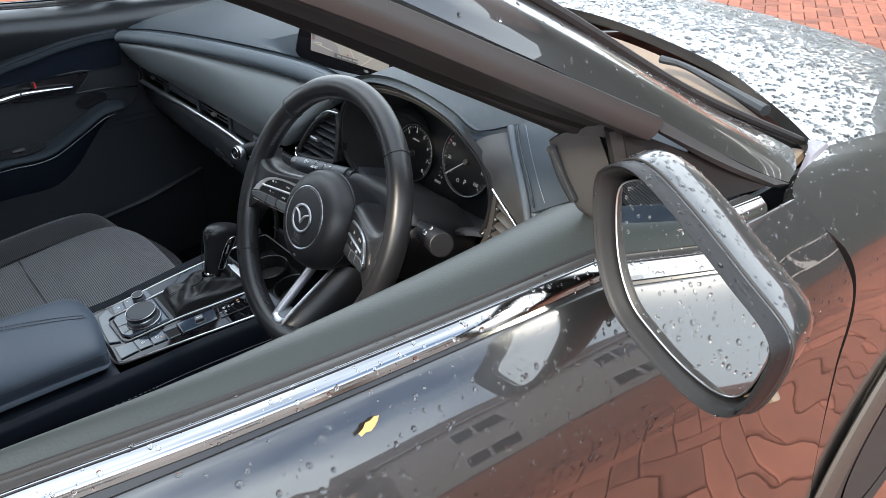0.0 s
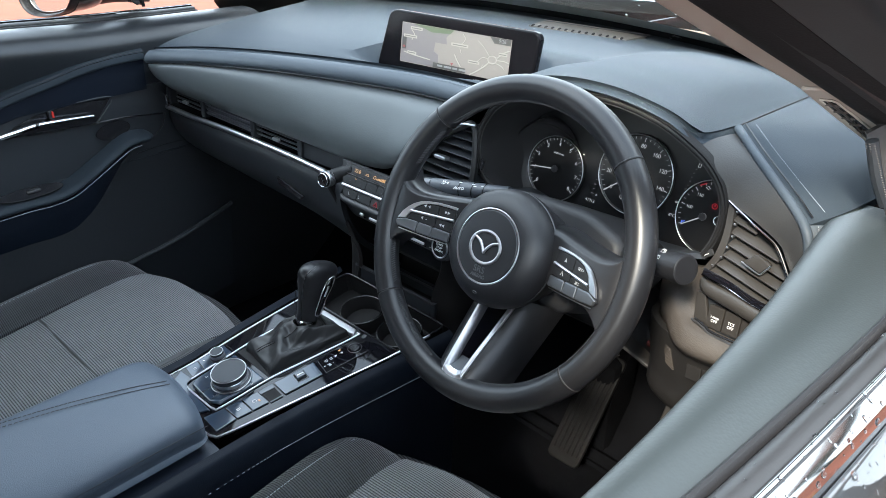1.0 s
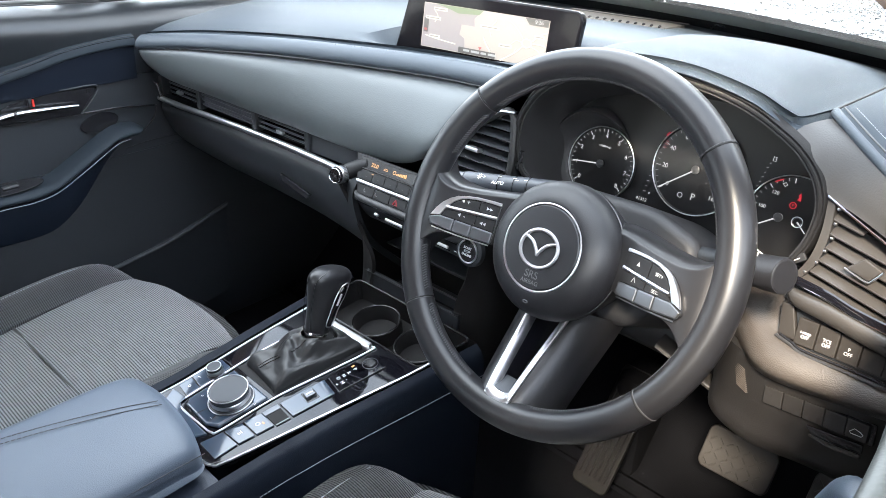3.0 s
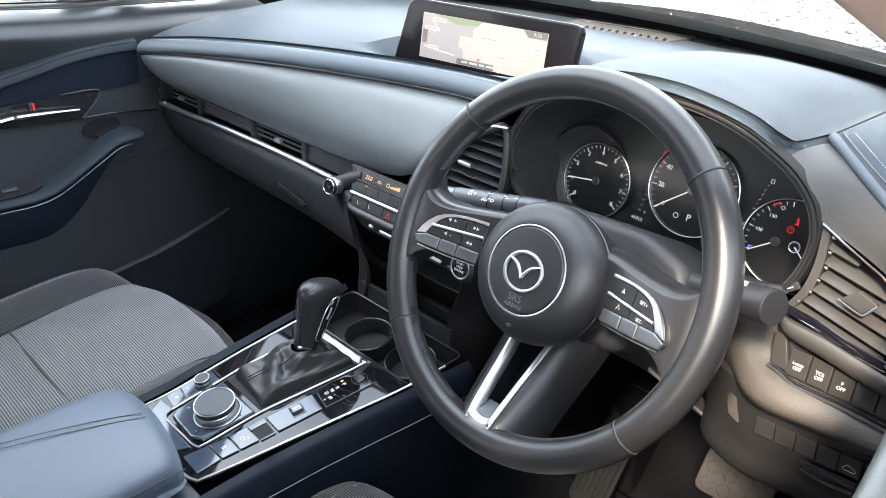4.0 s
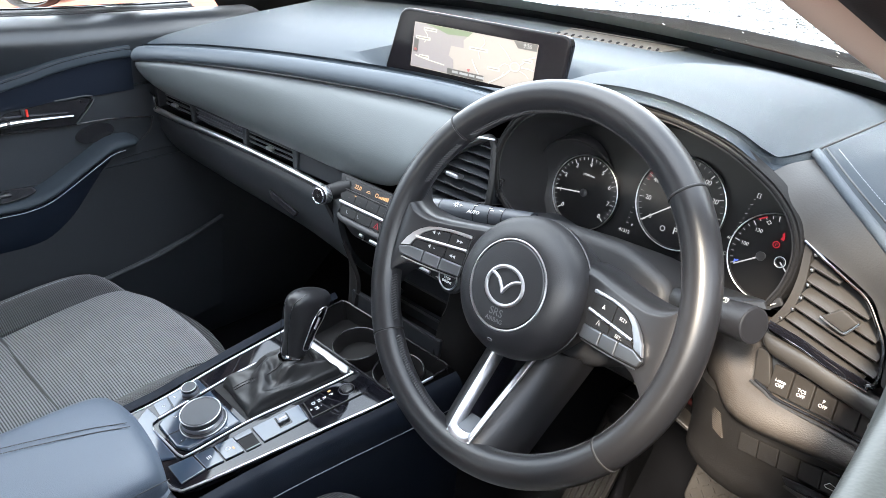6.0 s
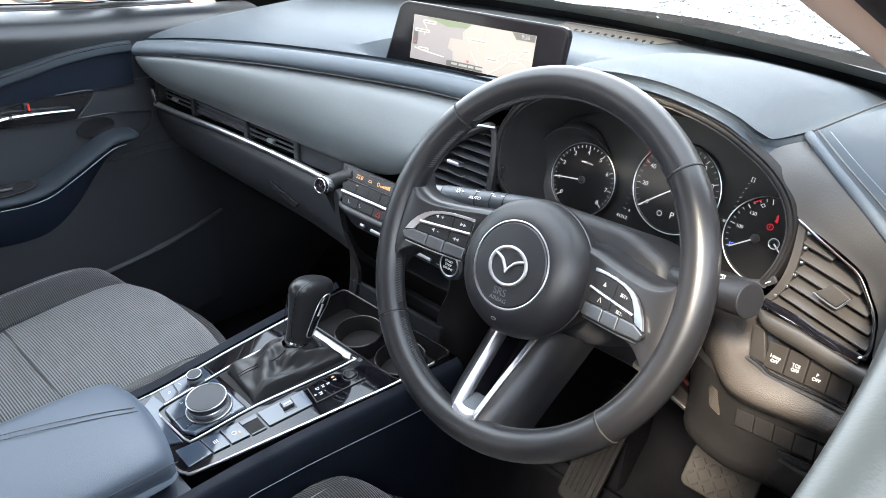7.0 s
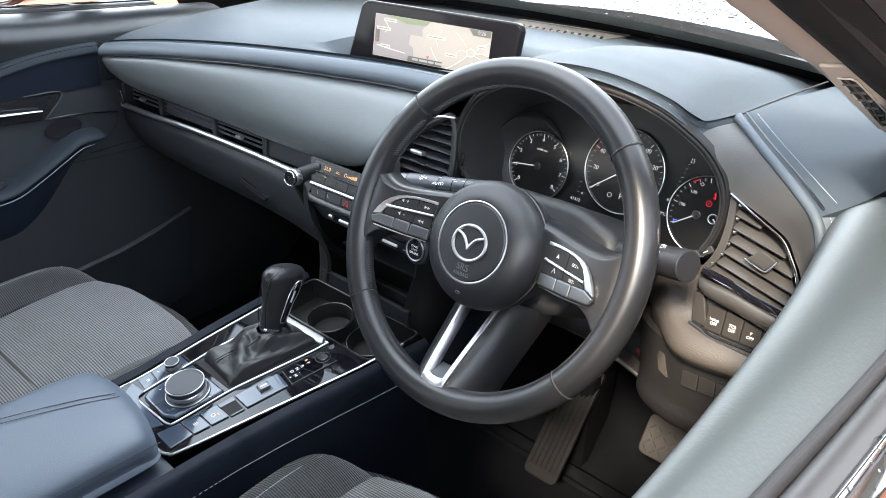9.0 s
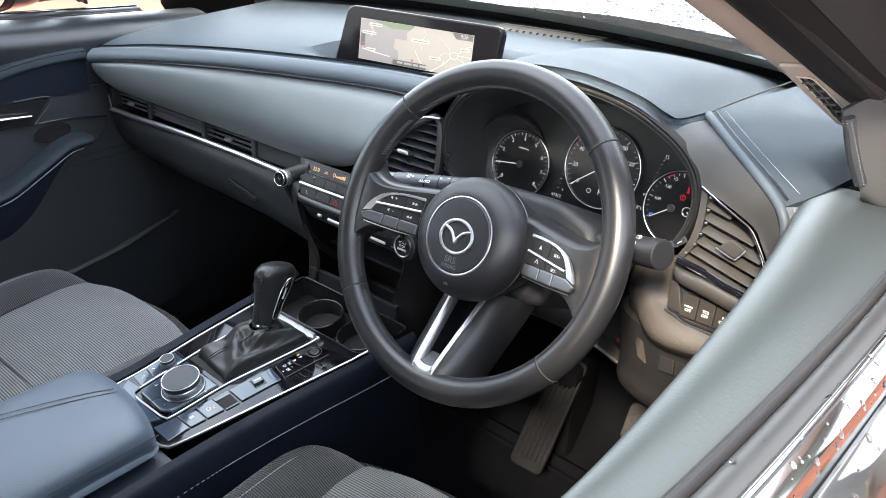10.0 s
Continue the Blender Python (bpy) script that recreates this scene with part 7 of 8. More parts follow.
# ---- seats ----
def seat(cx, name_label, inner):
    s = thing("front_seat", (cx, -0.3, 0.3), name_label, "seat", "front seats")
    w = 0.262
    ys = [-0.62, -0.42, -0.24, -0.11, -0.03, 0.015, 0.040]
    zc = [0.53, 0.555, 0.578, 0.594, 0.594, 0.578, 0.535]
    rnd = [0, 0, 0, 0.15, 0.45, 0.8, 1.0]
    panel = [[(cx + x, y - 0.075 * k * (x / 0.25) ** 2, z + 0.010 * (1 - (x / 0.14) ** 2)) for x in (-0.15, -0.07, 0.07, 0.15)] for y, z, k in zip(ys, zc, rnd)]
    part("centre_panel", sheet(panel, 24, 36, 0.03), CLOTH, s, "ribbed grey cloth centre panel")
    part("cross_seam", tube([(cx - 0.15, -0.235, 0.579), (cx, -0.24, 0.588), (cx + 0.15, -0.235, 0.579)], 0.002, 6, 20), DTHREAD, s)
    for sg in (1, -1):
        b = [[(cx + sg * x, y - 0.075 * dy * (x / 0.25) ** 2, z + dz) for x, dz in ((0.148, 0.0), (0.18, 0.014), (0.215, 0.018), (0.245, 0.002), (0.255, -0.04), (0.255, -0.12))]
             for y, z, dy in zip(ys, [0.535, 0.560, 0.583, 0.594, 0.588, 0.566, 0.520], rnd)]
        part("bolster", sheet(b, 24, 30, 0.02), BOLSTER, s, "dark cloth side bolster")
        stitches([(cx + sg * 0.214, y - 0.056 * k, z + 0.0185) for y, z, k in zip(ys[:5], (0.535, 0.560, 0.583, 0.594, 0.588), rnd)], 90, 0.004, 0.0007, s)
    part("front_roll", sheet([[(cx + x, y - 0.075 * (x / 0.25) ** 2, z) for x in (-0.25, -0.15, 0, 0.15, 0.25)] for y, z in ((0.036, 0.540), (0.046, 0.49), (0.0, 0.40))], 16, 8, 0.02), BOLSTER, s)
    part("base", box(0.46, 0.50, 0.18, pose(cx, -0.30, 0.37), 0.03), BLACK, s)
    part("backrest", box(0.48, 0.13, 0.62, pose(cx, -0.72, 0.86, -18), 0.05, 4), BOLSTER, s)
    part("headrest", box(0.26, 0.09, 0.18, pose(cx, -0.86, 1.27, -14), 0.04, 4), BOLSTER, s)
    return s


seat(-0.375, "passenger seat in ribbed grey and black cloth", 1)
seat(0.375, "driver seat in ribbed grey and black cloth", -1)


def buckle():
    b = thing("seat_belt_buckle", (0.13, -0.50, 0.6), "black seat belt buckle with a red button", "buckle")
    part("body", box(0.022, 0.035, 0.07, pose(0.125, -0.50, 0.62, -15), 0.005), BLACK, b)
    part("button", box(0.018, 0.016, 0.004, pose(0.125, -0.512, 0.657, -15), 0.001), REDPRINT, b, "red release button")


buckle()

# ---- floor and pedals ----
fl = part("floor", sheet([[(-0.78, -2.1, 0.28), (0, -2.1, 0.28), (0.78, -2.1, 0.28)], [(-0.78, 0.25, 0.27), (0, 0.25, 0.27), (0.78, 0.25, 0.27)], [(-0.78, 0.43, 0.29), (0, 0.45, 0.29), (0.78, 0.43, 0.29)]], 12, 12, 0.02), CARPET)
tagged(fl, "dark carpeted car floor", "floor", kind="structure")


def pedals():
    f = thing("footrest", (0.24, 0.42, 0.3), "worn dark ribbed footrest on the carpet", "footrest")
    m = basis((0.250, 0.455, 0.405), (1, 0, 0), (0.12, 0.62, 0.78))
    part("plate", plate(rounded(0.070, 0.23, 0.012), 0.012, m, 0.004), UNDER, f)
    for k in range(6):
        part("rib", box(0.004, 0.19, 0.004, at(m, -0.025 + 0.010 * k, 0, 0.013), 0.0015), UNDER, f)
    part("support", box(0.07, 0.10, 0.22, pose(0.25, 0.53, 0.39), 0.02), CARPET, f)
    for cx, w, h, lab in ((0.475, 0.105, 0.068, "worn rubber brake pedal with a cross pattern"), (0.60, 0.055, 0.15, "worn rubber accelerator pedal")):
        p = thing("pedal", (cx, 0.40, 0.5), lab, "pedal", "pedals")
        m = basis((cx, 0.395, 0.525 if w > 0.06 else 0.48), (1, 0, 0), (0, 0.5, 0.86))
        part("pad", plate(rounded(w, h, 0.012), 0.012, m, 0.004), PEDAL, p)
        step = 0.0125
        for i in range(int((w - 0.010) / step)):
            for j in range(int((h - 0.008) / step)):
                x, y = -w / 2 + 0.011 + step * i, -h / 2 + 0.010 + step * j
                part("stud", box(0.0105, 0.0026, 0.003, at(m, x, y, 0.0125, 45 if (i + j) % 2 else -45), 0.0008), PEDAL, p)
        part("arm", tube([m @ V(0, 0.0, 0.0), m @ V(0, 0.10, -0.08), (cx, 0.50, 0.72)], 0.009, 8, 10), BLACK, p)


pedals()


# ---- doors ----
def door(s, label):
    d = thing("front_door", (s * 0.80, -0.1, 0.3), label, "door", "front doors")
    ysn = (-0.62, -0.35, -0.05, 0.22, 0.42)
    def skin(x, z, y_last, ext=0.0):
        return [(s * (x + dx), y if y < 0.4 else y_last, z + dz - (0 if s > 0 or z < 0.95 else 0.026 + 0.045 * (y + 0.07))) for y, dx, dz in zip(ysn, (-0.058, -0.023, 0.003, 0.026, 0.034), (0.011, 0.005, -0.001, -0.005, -0.006))]
    cage = [skin(0.7745, 1.0725, 0.365), skin(0.779, 1.071, 0.372), skin(0.796, 1.052, 0.390), skin(0.817, 1.020, 0.412), skin(0.8375, 0.980, 0.432), skin(0.8465, 0.945, 0.447), skin(0.8485, 0.89, 0.464), skin(0.8465, 0.80, 0.487), skin(0.850, 0.60, 0.543), skin(0.862, 0.36, 0.606)]
    part("outer_skin", sheet(cage, 48, 40, 0.015, face=(s, 0, 0.5)), PAINT, d, "wet dark grey door skin with a soft crease")
    # belt line pieces
    def line(x, z, last=0.31):
        return [(s * (x + dx), y, z + dz - (0 if s > 0 else 0.026 + 0.045 * (y + 0.07))) for y, dx, dz in ((-0.62, -0.058, 0.011), (-0.44, -0.036, 0.008), (-0.30, -0.018, 0.004), (-0.10, 0.0, 0.0), (0.07, 0.011, -0.004), (last, 0.037 - (0.31 - last) * 0.11, -0.006))]
    part("belt_moulding", sheet([line(0.7545, 1.086), line(0.757, 1.0895), line(0.760, 1.089), line(0.768, 1.0835), line(0.7715, 1.076)], 50, 14, 0.004), BELT, d, "wet bright belt moulding")
    part("moulding_groove", tube(line(0.7605, 1.0895), 0.0008, 5, 50), KEY, d)
    part("belt_gap", sheet([line(0.770, 1.074), line(0.777, 1.068)], 50, 4, 0.006), KEY, d)
    part("outer_seal", sheet([line(0.737, 1.076), line(0.741, 1.084), line(0.748, 1.087), line(0.756, 1.086)], 50, 10, 0.004), TRIM, d)
    part("inner_seal", sheet([line(0.727, 1.072), line(0.731, 1.081), line(0.736, 1.081), line(0.740, 1.070)], 50, 8, 0.004), RUBBER, d, "black rubber window seal")
    e = 0 if s > 0 else 0.26
    ledge = [line(0.731, 1.076, 0.16 + e), line(0.712, 1.083, 0.16 + e), line(0.685, 1.079, 0.17 + e), line(0.664, 1.064, 0.18 + e), line(0.657, 1.035, 0.19 + e), line(0.662 if s > 0 else 0.684, 0.985, 0.2 + e)]
    flat_run = [[(x - s * 0.55 * (k / 5) * (dx_), y, z) for (x, y, z), dx_ in zip(r, (-0.058, -0.036, -0.018, 0, 0.011, 0.02))] for k, r in enumerate(ledge)]
    if s > 0:
        # inner edge runs nearly straight, closing on the dash
        xin = (0.690, 0.684, 0.682, 0.667, 0.648, 0.634)
        flat_run = [[(x + (xi - x) * f, y, z) for (x, y, z), xi in zip(r, xin)] for r, f in zip(ledge, (0, 0.30, 0.70, 0.97, 1.0, 0.9))]
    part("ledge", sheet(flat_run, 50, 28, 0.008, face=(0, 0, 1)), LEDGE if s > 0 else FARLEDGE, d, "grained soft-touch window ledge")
    return d


dd = door(1, "driver door with the window wound down, wet outside")
pd = door(-1, "passenger door with leather armrest and chrome handle")


def door_liner(s, d, full):
    """Inner side of a door below the ledge."""
    def r(x, z, y1=0.24):
        return [(s * (x + (0.03 if s > 0 else 0)), y, z) for y in (-0.62, -0.35, -0.05, y1, 0.66)]
    part("upper_liner", sheet([r(0.680, 0.99), r(0.686, 0.955), r(0.684, 0.905)], 24, 10, 0.01), DOORSKIN, d)
    part("mid_liner", sheet([r(0.674, 0.918), r(0.673, 0.87), r(0.673, 0.81), r(0.674, 0.76)], 24, 12, 0.01), DOORSKIN, d)
    part("lower_liner", sheet([r(0.67, 0.77), r(0.672, 0.62), r(0.66, 0.45), r(0.70, 0.30)], 24, 12, 0.01), BLACK, d)
    o_ = 0.0 if s < 0 else 0.036
    # leather strip carrying the dash edge into the door
    sw = [(-0.62, 0.870), (-0.45, 0.892), (-0.30, 0.916), (-0.20, 0.935), (-0.118, 0.9535), (-0.072, 0.9625), (-0.013, 0.9755), (0.042, 0.9820), (0.085, 0.9840), (0.116, 0.9838)]
    cage = [[(s * (0.660 + o_ + o), y, z + dz) for y, z in sw] for o, dz in ((0.020, 0.0120), (0.006, 0.0120), (-0.0015, 0.0085), (-0.0040, 0.0010), (-0.0030, -0.0070), (0.008, -0.0110))]
    part("swoosh", sheet(cage, 60, 20, 0.004, face=(-s, 0, 0.4)), DASHTOP, d, "navy leather strip along the door")
    stitches([(s * (0.6575 + o_), y, z + 0.0098) for y, z in sw], 130, 0.0034, 0.0005, d, material=DTHREAD)
    part("strip_groove", tube([(s * (0.6572 + o_), y, z + 0.0062) for y, z in sw], 0.0006, 5, 60), KEY, d)
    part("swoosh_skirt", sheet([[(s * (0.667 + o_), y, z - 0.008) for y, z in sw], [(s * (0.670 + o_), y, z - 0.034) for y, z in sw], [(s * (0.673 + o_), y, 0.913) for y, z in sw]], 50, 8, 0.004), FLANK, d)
    # handle recess, chrome pull, lock
    m = basis((s * (0.6675 + o_), 0, 0), (0, 1, 0), (0, 0, 1))
    # flat dark plate stands for the shaded recess behind the handle
    part("handle_recess_shade", plate([(-0.170, 0.876), (-0.102, 0.8765), (-0.003, 0.8690), (0.034, 0.9105), (-0.032, 0.9150), (-0.111, 0.9080), (-0.150, 0.8950)], 0.0030 * -s, m, 0), KEY, d)
    part("recess_edge", tube([m @ V(x, y, -0.004 * s) for x, y in ((-0.030, 0.9165), (0.037, 0.9120), (0.000, 0.8680))], 0.0016, 6, 20), DOORSKIN, d)
    handle = part("handle", tube([(s * (0.653 + o_), -0.24, 0.880), (s * (0.650 + o_), -0.16, 0.8895), (s * (0.652 + o_), -0.115, 0.8940), (s * (0.653 + o_), -0.063, 0.8915), (s * (0.655 + o_), -0.007, 0.8870)], [0.0055, 0.0060, 0.0052, 0.0040, 0.0026], 12, 40, flat=0.8), CHROME, d, "slim chrome door pull")
    part("handle_gap", box(0.02, 0.0014, 0.014, pose(s * (0.651 + o_), -0.114, 0.894, 8), 0), KEY, handle)
    part("lock_tab", box(0.008, 0.009, 0.014, pose(s * (0.660 + o_), -0.084, 0.906), 0.002), BLACK, d)
    part("lock_mark", box(0.003, 0.0035, 0.0125, pose(s * (0.6545 + o_), -0.0815, 0.9065), 0.0005), REDPRINT, d, "red unlocked mark")
    # padded armrest bow
    bow = [(-0.62, 0.752), (-0.42, 0.750), (-0.30, 0.750), (-0.22, 0.7515), (-0.170, 0.7525), (-0.124, 0.7510), (-0.082, 0.7580), (-0.034, 0.7810), (0.010, 0.8045), (0.040, 0.8195), (0.064, 0.8235), (0.088, 0.8225), (0.102, 0.8205)]
    cage = []
    for q in range(9):
        an = radians(100 - 200 * q / 8 * 1.0)
        row = []
        for i, (y, z) in enumerate(bow):
            k = 1.0 if i < 11 else (0.86 if i == 11 else 0.35)
            row.append((s * (0.662 + o_ - 0.036 * k * max(0.0, math.cos(an)) + (0.008 if abs(math.cos(an)) < 0.3 else 0)), y, z + 0.0125 * k * math.sin(an)))
        cage.append(row)
    part("armrest", sheet(cage, 90, 24, 0.003, face=(-s, 0, 0.3)), DASHTOP, d, "navy leather armrest bow")
    stitches([(s * (0.6270 + o_), y, z - 0.0095) for y, z in bow[:-2]], 120, 0.0040, 0.0006, d)
    def fade(y):
        return min(1, max(0, (y + 0.05) / 0.15))
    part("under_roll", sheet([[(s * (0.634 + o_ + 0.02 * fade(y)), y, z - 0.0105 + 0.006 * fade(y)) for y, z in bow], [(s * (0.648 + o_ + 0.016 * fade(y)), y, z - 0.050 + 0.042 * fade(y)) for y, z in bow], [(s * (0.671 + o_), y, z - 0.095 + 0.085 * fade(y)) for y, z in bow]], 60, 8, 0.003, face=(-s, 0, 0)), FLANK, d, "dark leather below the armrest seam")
    # flat dark oval stands for the shade in the pull opening
    part("pull_recess_shade", plate(oval(0.036, 0.017, 28), 0.003 * -s, basis((s * (0.6700 + o_), 0.030, 0.8440), (0, 1, 0.1), (0, 0, 1)), 0), KEY, d)
    bed = part("switch_bed", plate(oval(0.060, 0.016, 32), 0.003, basis((s * (0.650 + o_), -0.155, 0.7685), (0, 1, 0), (s * 0.9, 0, 0.35)) if s < 0 else basis((s * (0.650 + o_), -0.155, 0.7685), (0, -1, 0), (s * 0.9, 0, 0.35)), 0.001), KEY, d)
    part("window_switch", box(0.012, 0.026, 0.005, pose(s * (0.650 + o_), -0.150, 0.7730), 0.002), DARKSATIN, bed)
    # joints between the mouldings
    joint = [(-0.132, 0.8750), (-0.003, 0.8680), (0.060, 0.8660), (0.112, 0.8600), (0.140, 0.8560)]
    part("trim_joint", tube([(s * (0.6665 + o_), y, z) for y, z in joint], 0.0014, 6, 30), KEY, d)
    part("joint_lip", tube([(s * (0.6665 + o_), y, z - 0.0020) for y, z in joint], 0.0010, 6, 30), HUB, d)
    part("trim_joint", tube([(s * (0.6665 + o_), y, z) for y, z in ((0.144, 0.856), (0.134, 0.830), (0.112, 0.812))], 0.0016, 6, 16), HUB, d)
    part("joint_line", tube([(s * (0.6665 + o_), 0.070, 0.784), (s * (0.6665 + o_), 0.130, 0.788), (s * (0.6665 + o_), 0.215, 0.786)], 0.0012, 6, 14), HUB, d)
    part("pocket_edge", tube([(s * 0.60, -0.30, 0.535), (s * 0.60, -0.02, 0.580), (s * 0.60, 0.10, 0.598), (s * 0.61, 0.24, 0.632)], 0.005, 8, 30), BLACK, d, "lip of the door pocket")
    part("pocket_face", sheet([[(s * 0.603, -0.30, 0.53), (s * 0.603, -0.02, 0.575), (s * 0.613, 0.24, 0.627)], [(s * 0.64, -0.30, 0.38), (s * 0.64, -0.02, 0.38), (s * 0.65, 0.24, 0.40)]], 20, 6, 0.006), BLACK, d)
    part("speaker_line", ring(0.08, 0.002, basis((s * 0.671, 0.12, 0.50), (0, 1, 0), (0, 0, 1)), 40), HUB, d)


door_liner(1, dd, True)
door_liner(-1, pd, True)
part("pull_grip", tube([(0.672, -0.080, 0.920), (0.663, -0.058, 0.922), (0.655, -0.042, 0.903), (0.645, -0.034, 0.862), (0.637, -0.030, 0.80)], [0.009, 0.0125, 0.0135, 0.0135, 0.0135], 16, 24), NAVY, dd, "padded navy leather pull grip")
side_glass = part("passenger_window", sheet([[(-0.735, -0.60, 1.06), (-0.74, 0.0, 1.04), (-0.742, 0.17, 1.03)], [(-0.65, -0.60, 1.42), (-0.67, 0.0, 1.25), (-0.71, 0.16, 1.15)]], 16, 8), GLASS)
side_glass.visible_shadow = False
tagged(side_glass, "closed clear passenger door window", "window", kind="structure")


def sail(s):
    p = thing("sail_panel", (s * 0.69, 0.14, 1.06), "grey triangular sail panel in the corner of the window", "trim panel", "sail panels", "structure")
    def run(*r):
        return [(s * x, y, z) for x, y, z in r]
    part("panel", sheet([run((0.661, 0.103, 1.160), (0.676, 0.112, 1.172), (0.700, 0.128, 1.178)), run((0.672, 0.112, 1.128), (0.690, 0.122, 1.130), (0.715, 0.140, 1.134)),
                         run((0.688, 0.124, 1.090), (0.704, 0.132, 1.084), (0.728, 0.150, 1.080)), run((0.690, 0.140, 1.075), (0.706, 0.142, 1.072), (0.732, 0.155, 1.070))], 14, 20, 0.006), SAIL, p, "slate grey plastic panel")
    part("glass_channel", tube(run((0.718, 0.130, 1.186), (0.728, 0.142, 1.135), (0.738, 0.150, 1.075)), 0.010, 10, 14), RUBBER, p)
    part("corner_cap", sheet([run((0.665, 0.108, 1.182), (0.69, 0.125, 1.195), (0.722, 0.145, 1.195)), run((0.672, 0.112, 1.165), (0.70, 0.126, 1.172), (0.728, 0.148, 1.165))], 12, 8, 0.010), RUBBER, p)
    strip = part("grille_strip", tube(run((0.6665, 0.1015, 1.156), (0.676, 0.110, 1.125), (0.687, 0.121, 1.098)), 0.0052, 10, 12), BLACK, p, "dark dotted speaker strip")
    bits = []
    for k in range(26):
        for q in (-1, 0, 1):
            f = (k + 0.5 * (q & 1)) / 26
            bits.append(box(0.0017, 0.0012, 0.0012, pose(s * (0.6665 + 0.0205 * f + 0.0034 * q), 0.0967 + 0.0195 * f + 0.0012 * abs(q), 1.154 - 0.056 * f, -12, 0, 20 * s), 0.0004))
    part("dots", joined(bits), VENT, strip)
    part("outer_triangle", sheet([run((0.728, 0.128, 1.190), (0.748, 0.20, 1.155), (0.785, 0.33, 1.092)), run((0.752, 0.150, 1.090), (0.766, 0.22, 1.088), (0.789, 0.335, 1.084))], 14, 8, 0.006), UNDER, p, "matt black corner panel")
    part("corner_fill", sheet([run((0.668, 0.130, 1.182), (0.700, 0.146, 1.190), (0.736, 0.156, 1.182)), run((0.690, 0.146, 1.070), (0.712, 0.156, 1.068), (0.744, 0.164, 1.066))], 8, 8, 0.006), RUBBER, p)


sail(1)
sail(-1)


def pillar_grille():
    g = thing("pillar_grille", (0.64, 0.17, 1.13), "beige pillar foot with a small black demister grille", "grille")
    m = basis((0.636, 0.146, 1.1535), (0.027, 0.065, -0.038), (0.85, -0.25, 0.25))
    part("surround", plate([(-0.086, 0.002), (-0.083, 0.020), (-0.076, 0.028), (0.0, 0.029), (0.022, 0.020), (0.050, 0.004), (0.046, -0.008), (-0.02, -0.004)], 0.004, at(m, 0, 0, -0.001), 0.002, 3), PILLAR, g)
    hole = [(-0.066, 0.009), (-0.064, 0.0185), (-0.060, 0.0205), (-0.031, 0.0195), (0.0136, 0.0165), (0.036, 0.0040), (0.034, -0.0005), (-0.021, 0.0050)]
    part("opening", plate(hole, 0.001, at(m, 0, 0, 0.003), 0), KEY, g)
    part("lip", tube([m @ V(x, y, 0.0042) for x, y in hole], 0.0009, 6, closed=True), PILLAR, g)
    for k in range(6):
        part("bar", box(0.0016, 0.0125 - 0.0008 * k, 0.003, at(m, -0.0535 + 0.0155 * k, 0.0138 - 0.0014 * k, 0.004, -16), 0.0006), GRAINED, g)
    part("long_bar", tube([m @ V(-0.064, 0.0145, 0.0045), m @ V(-0.02, 0.0118, 0.0045), m @ V(0.034, 0.0020, 0.0045)], 0.0010, 6, 12), GRAINED, g)


pillar_grille()


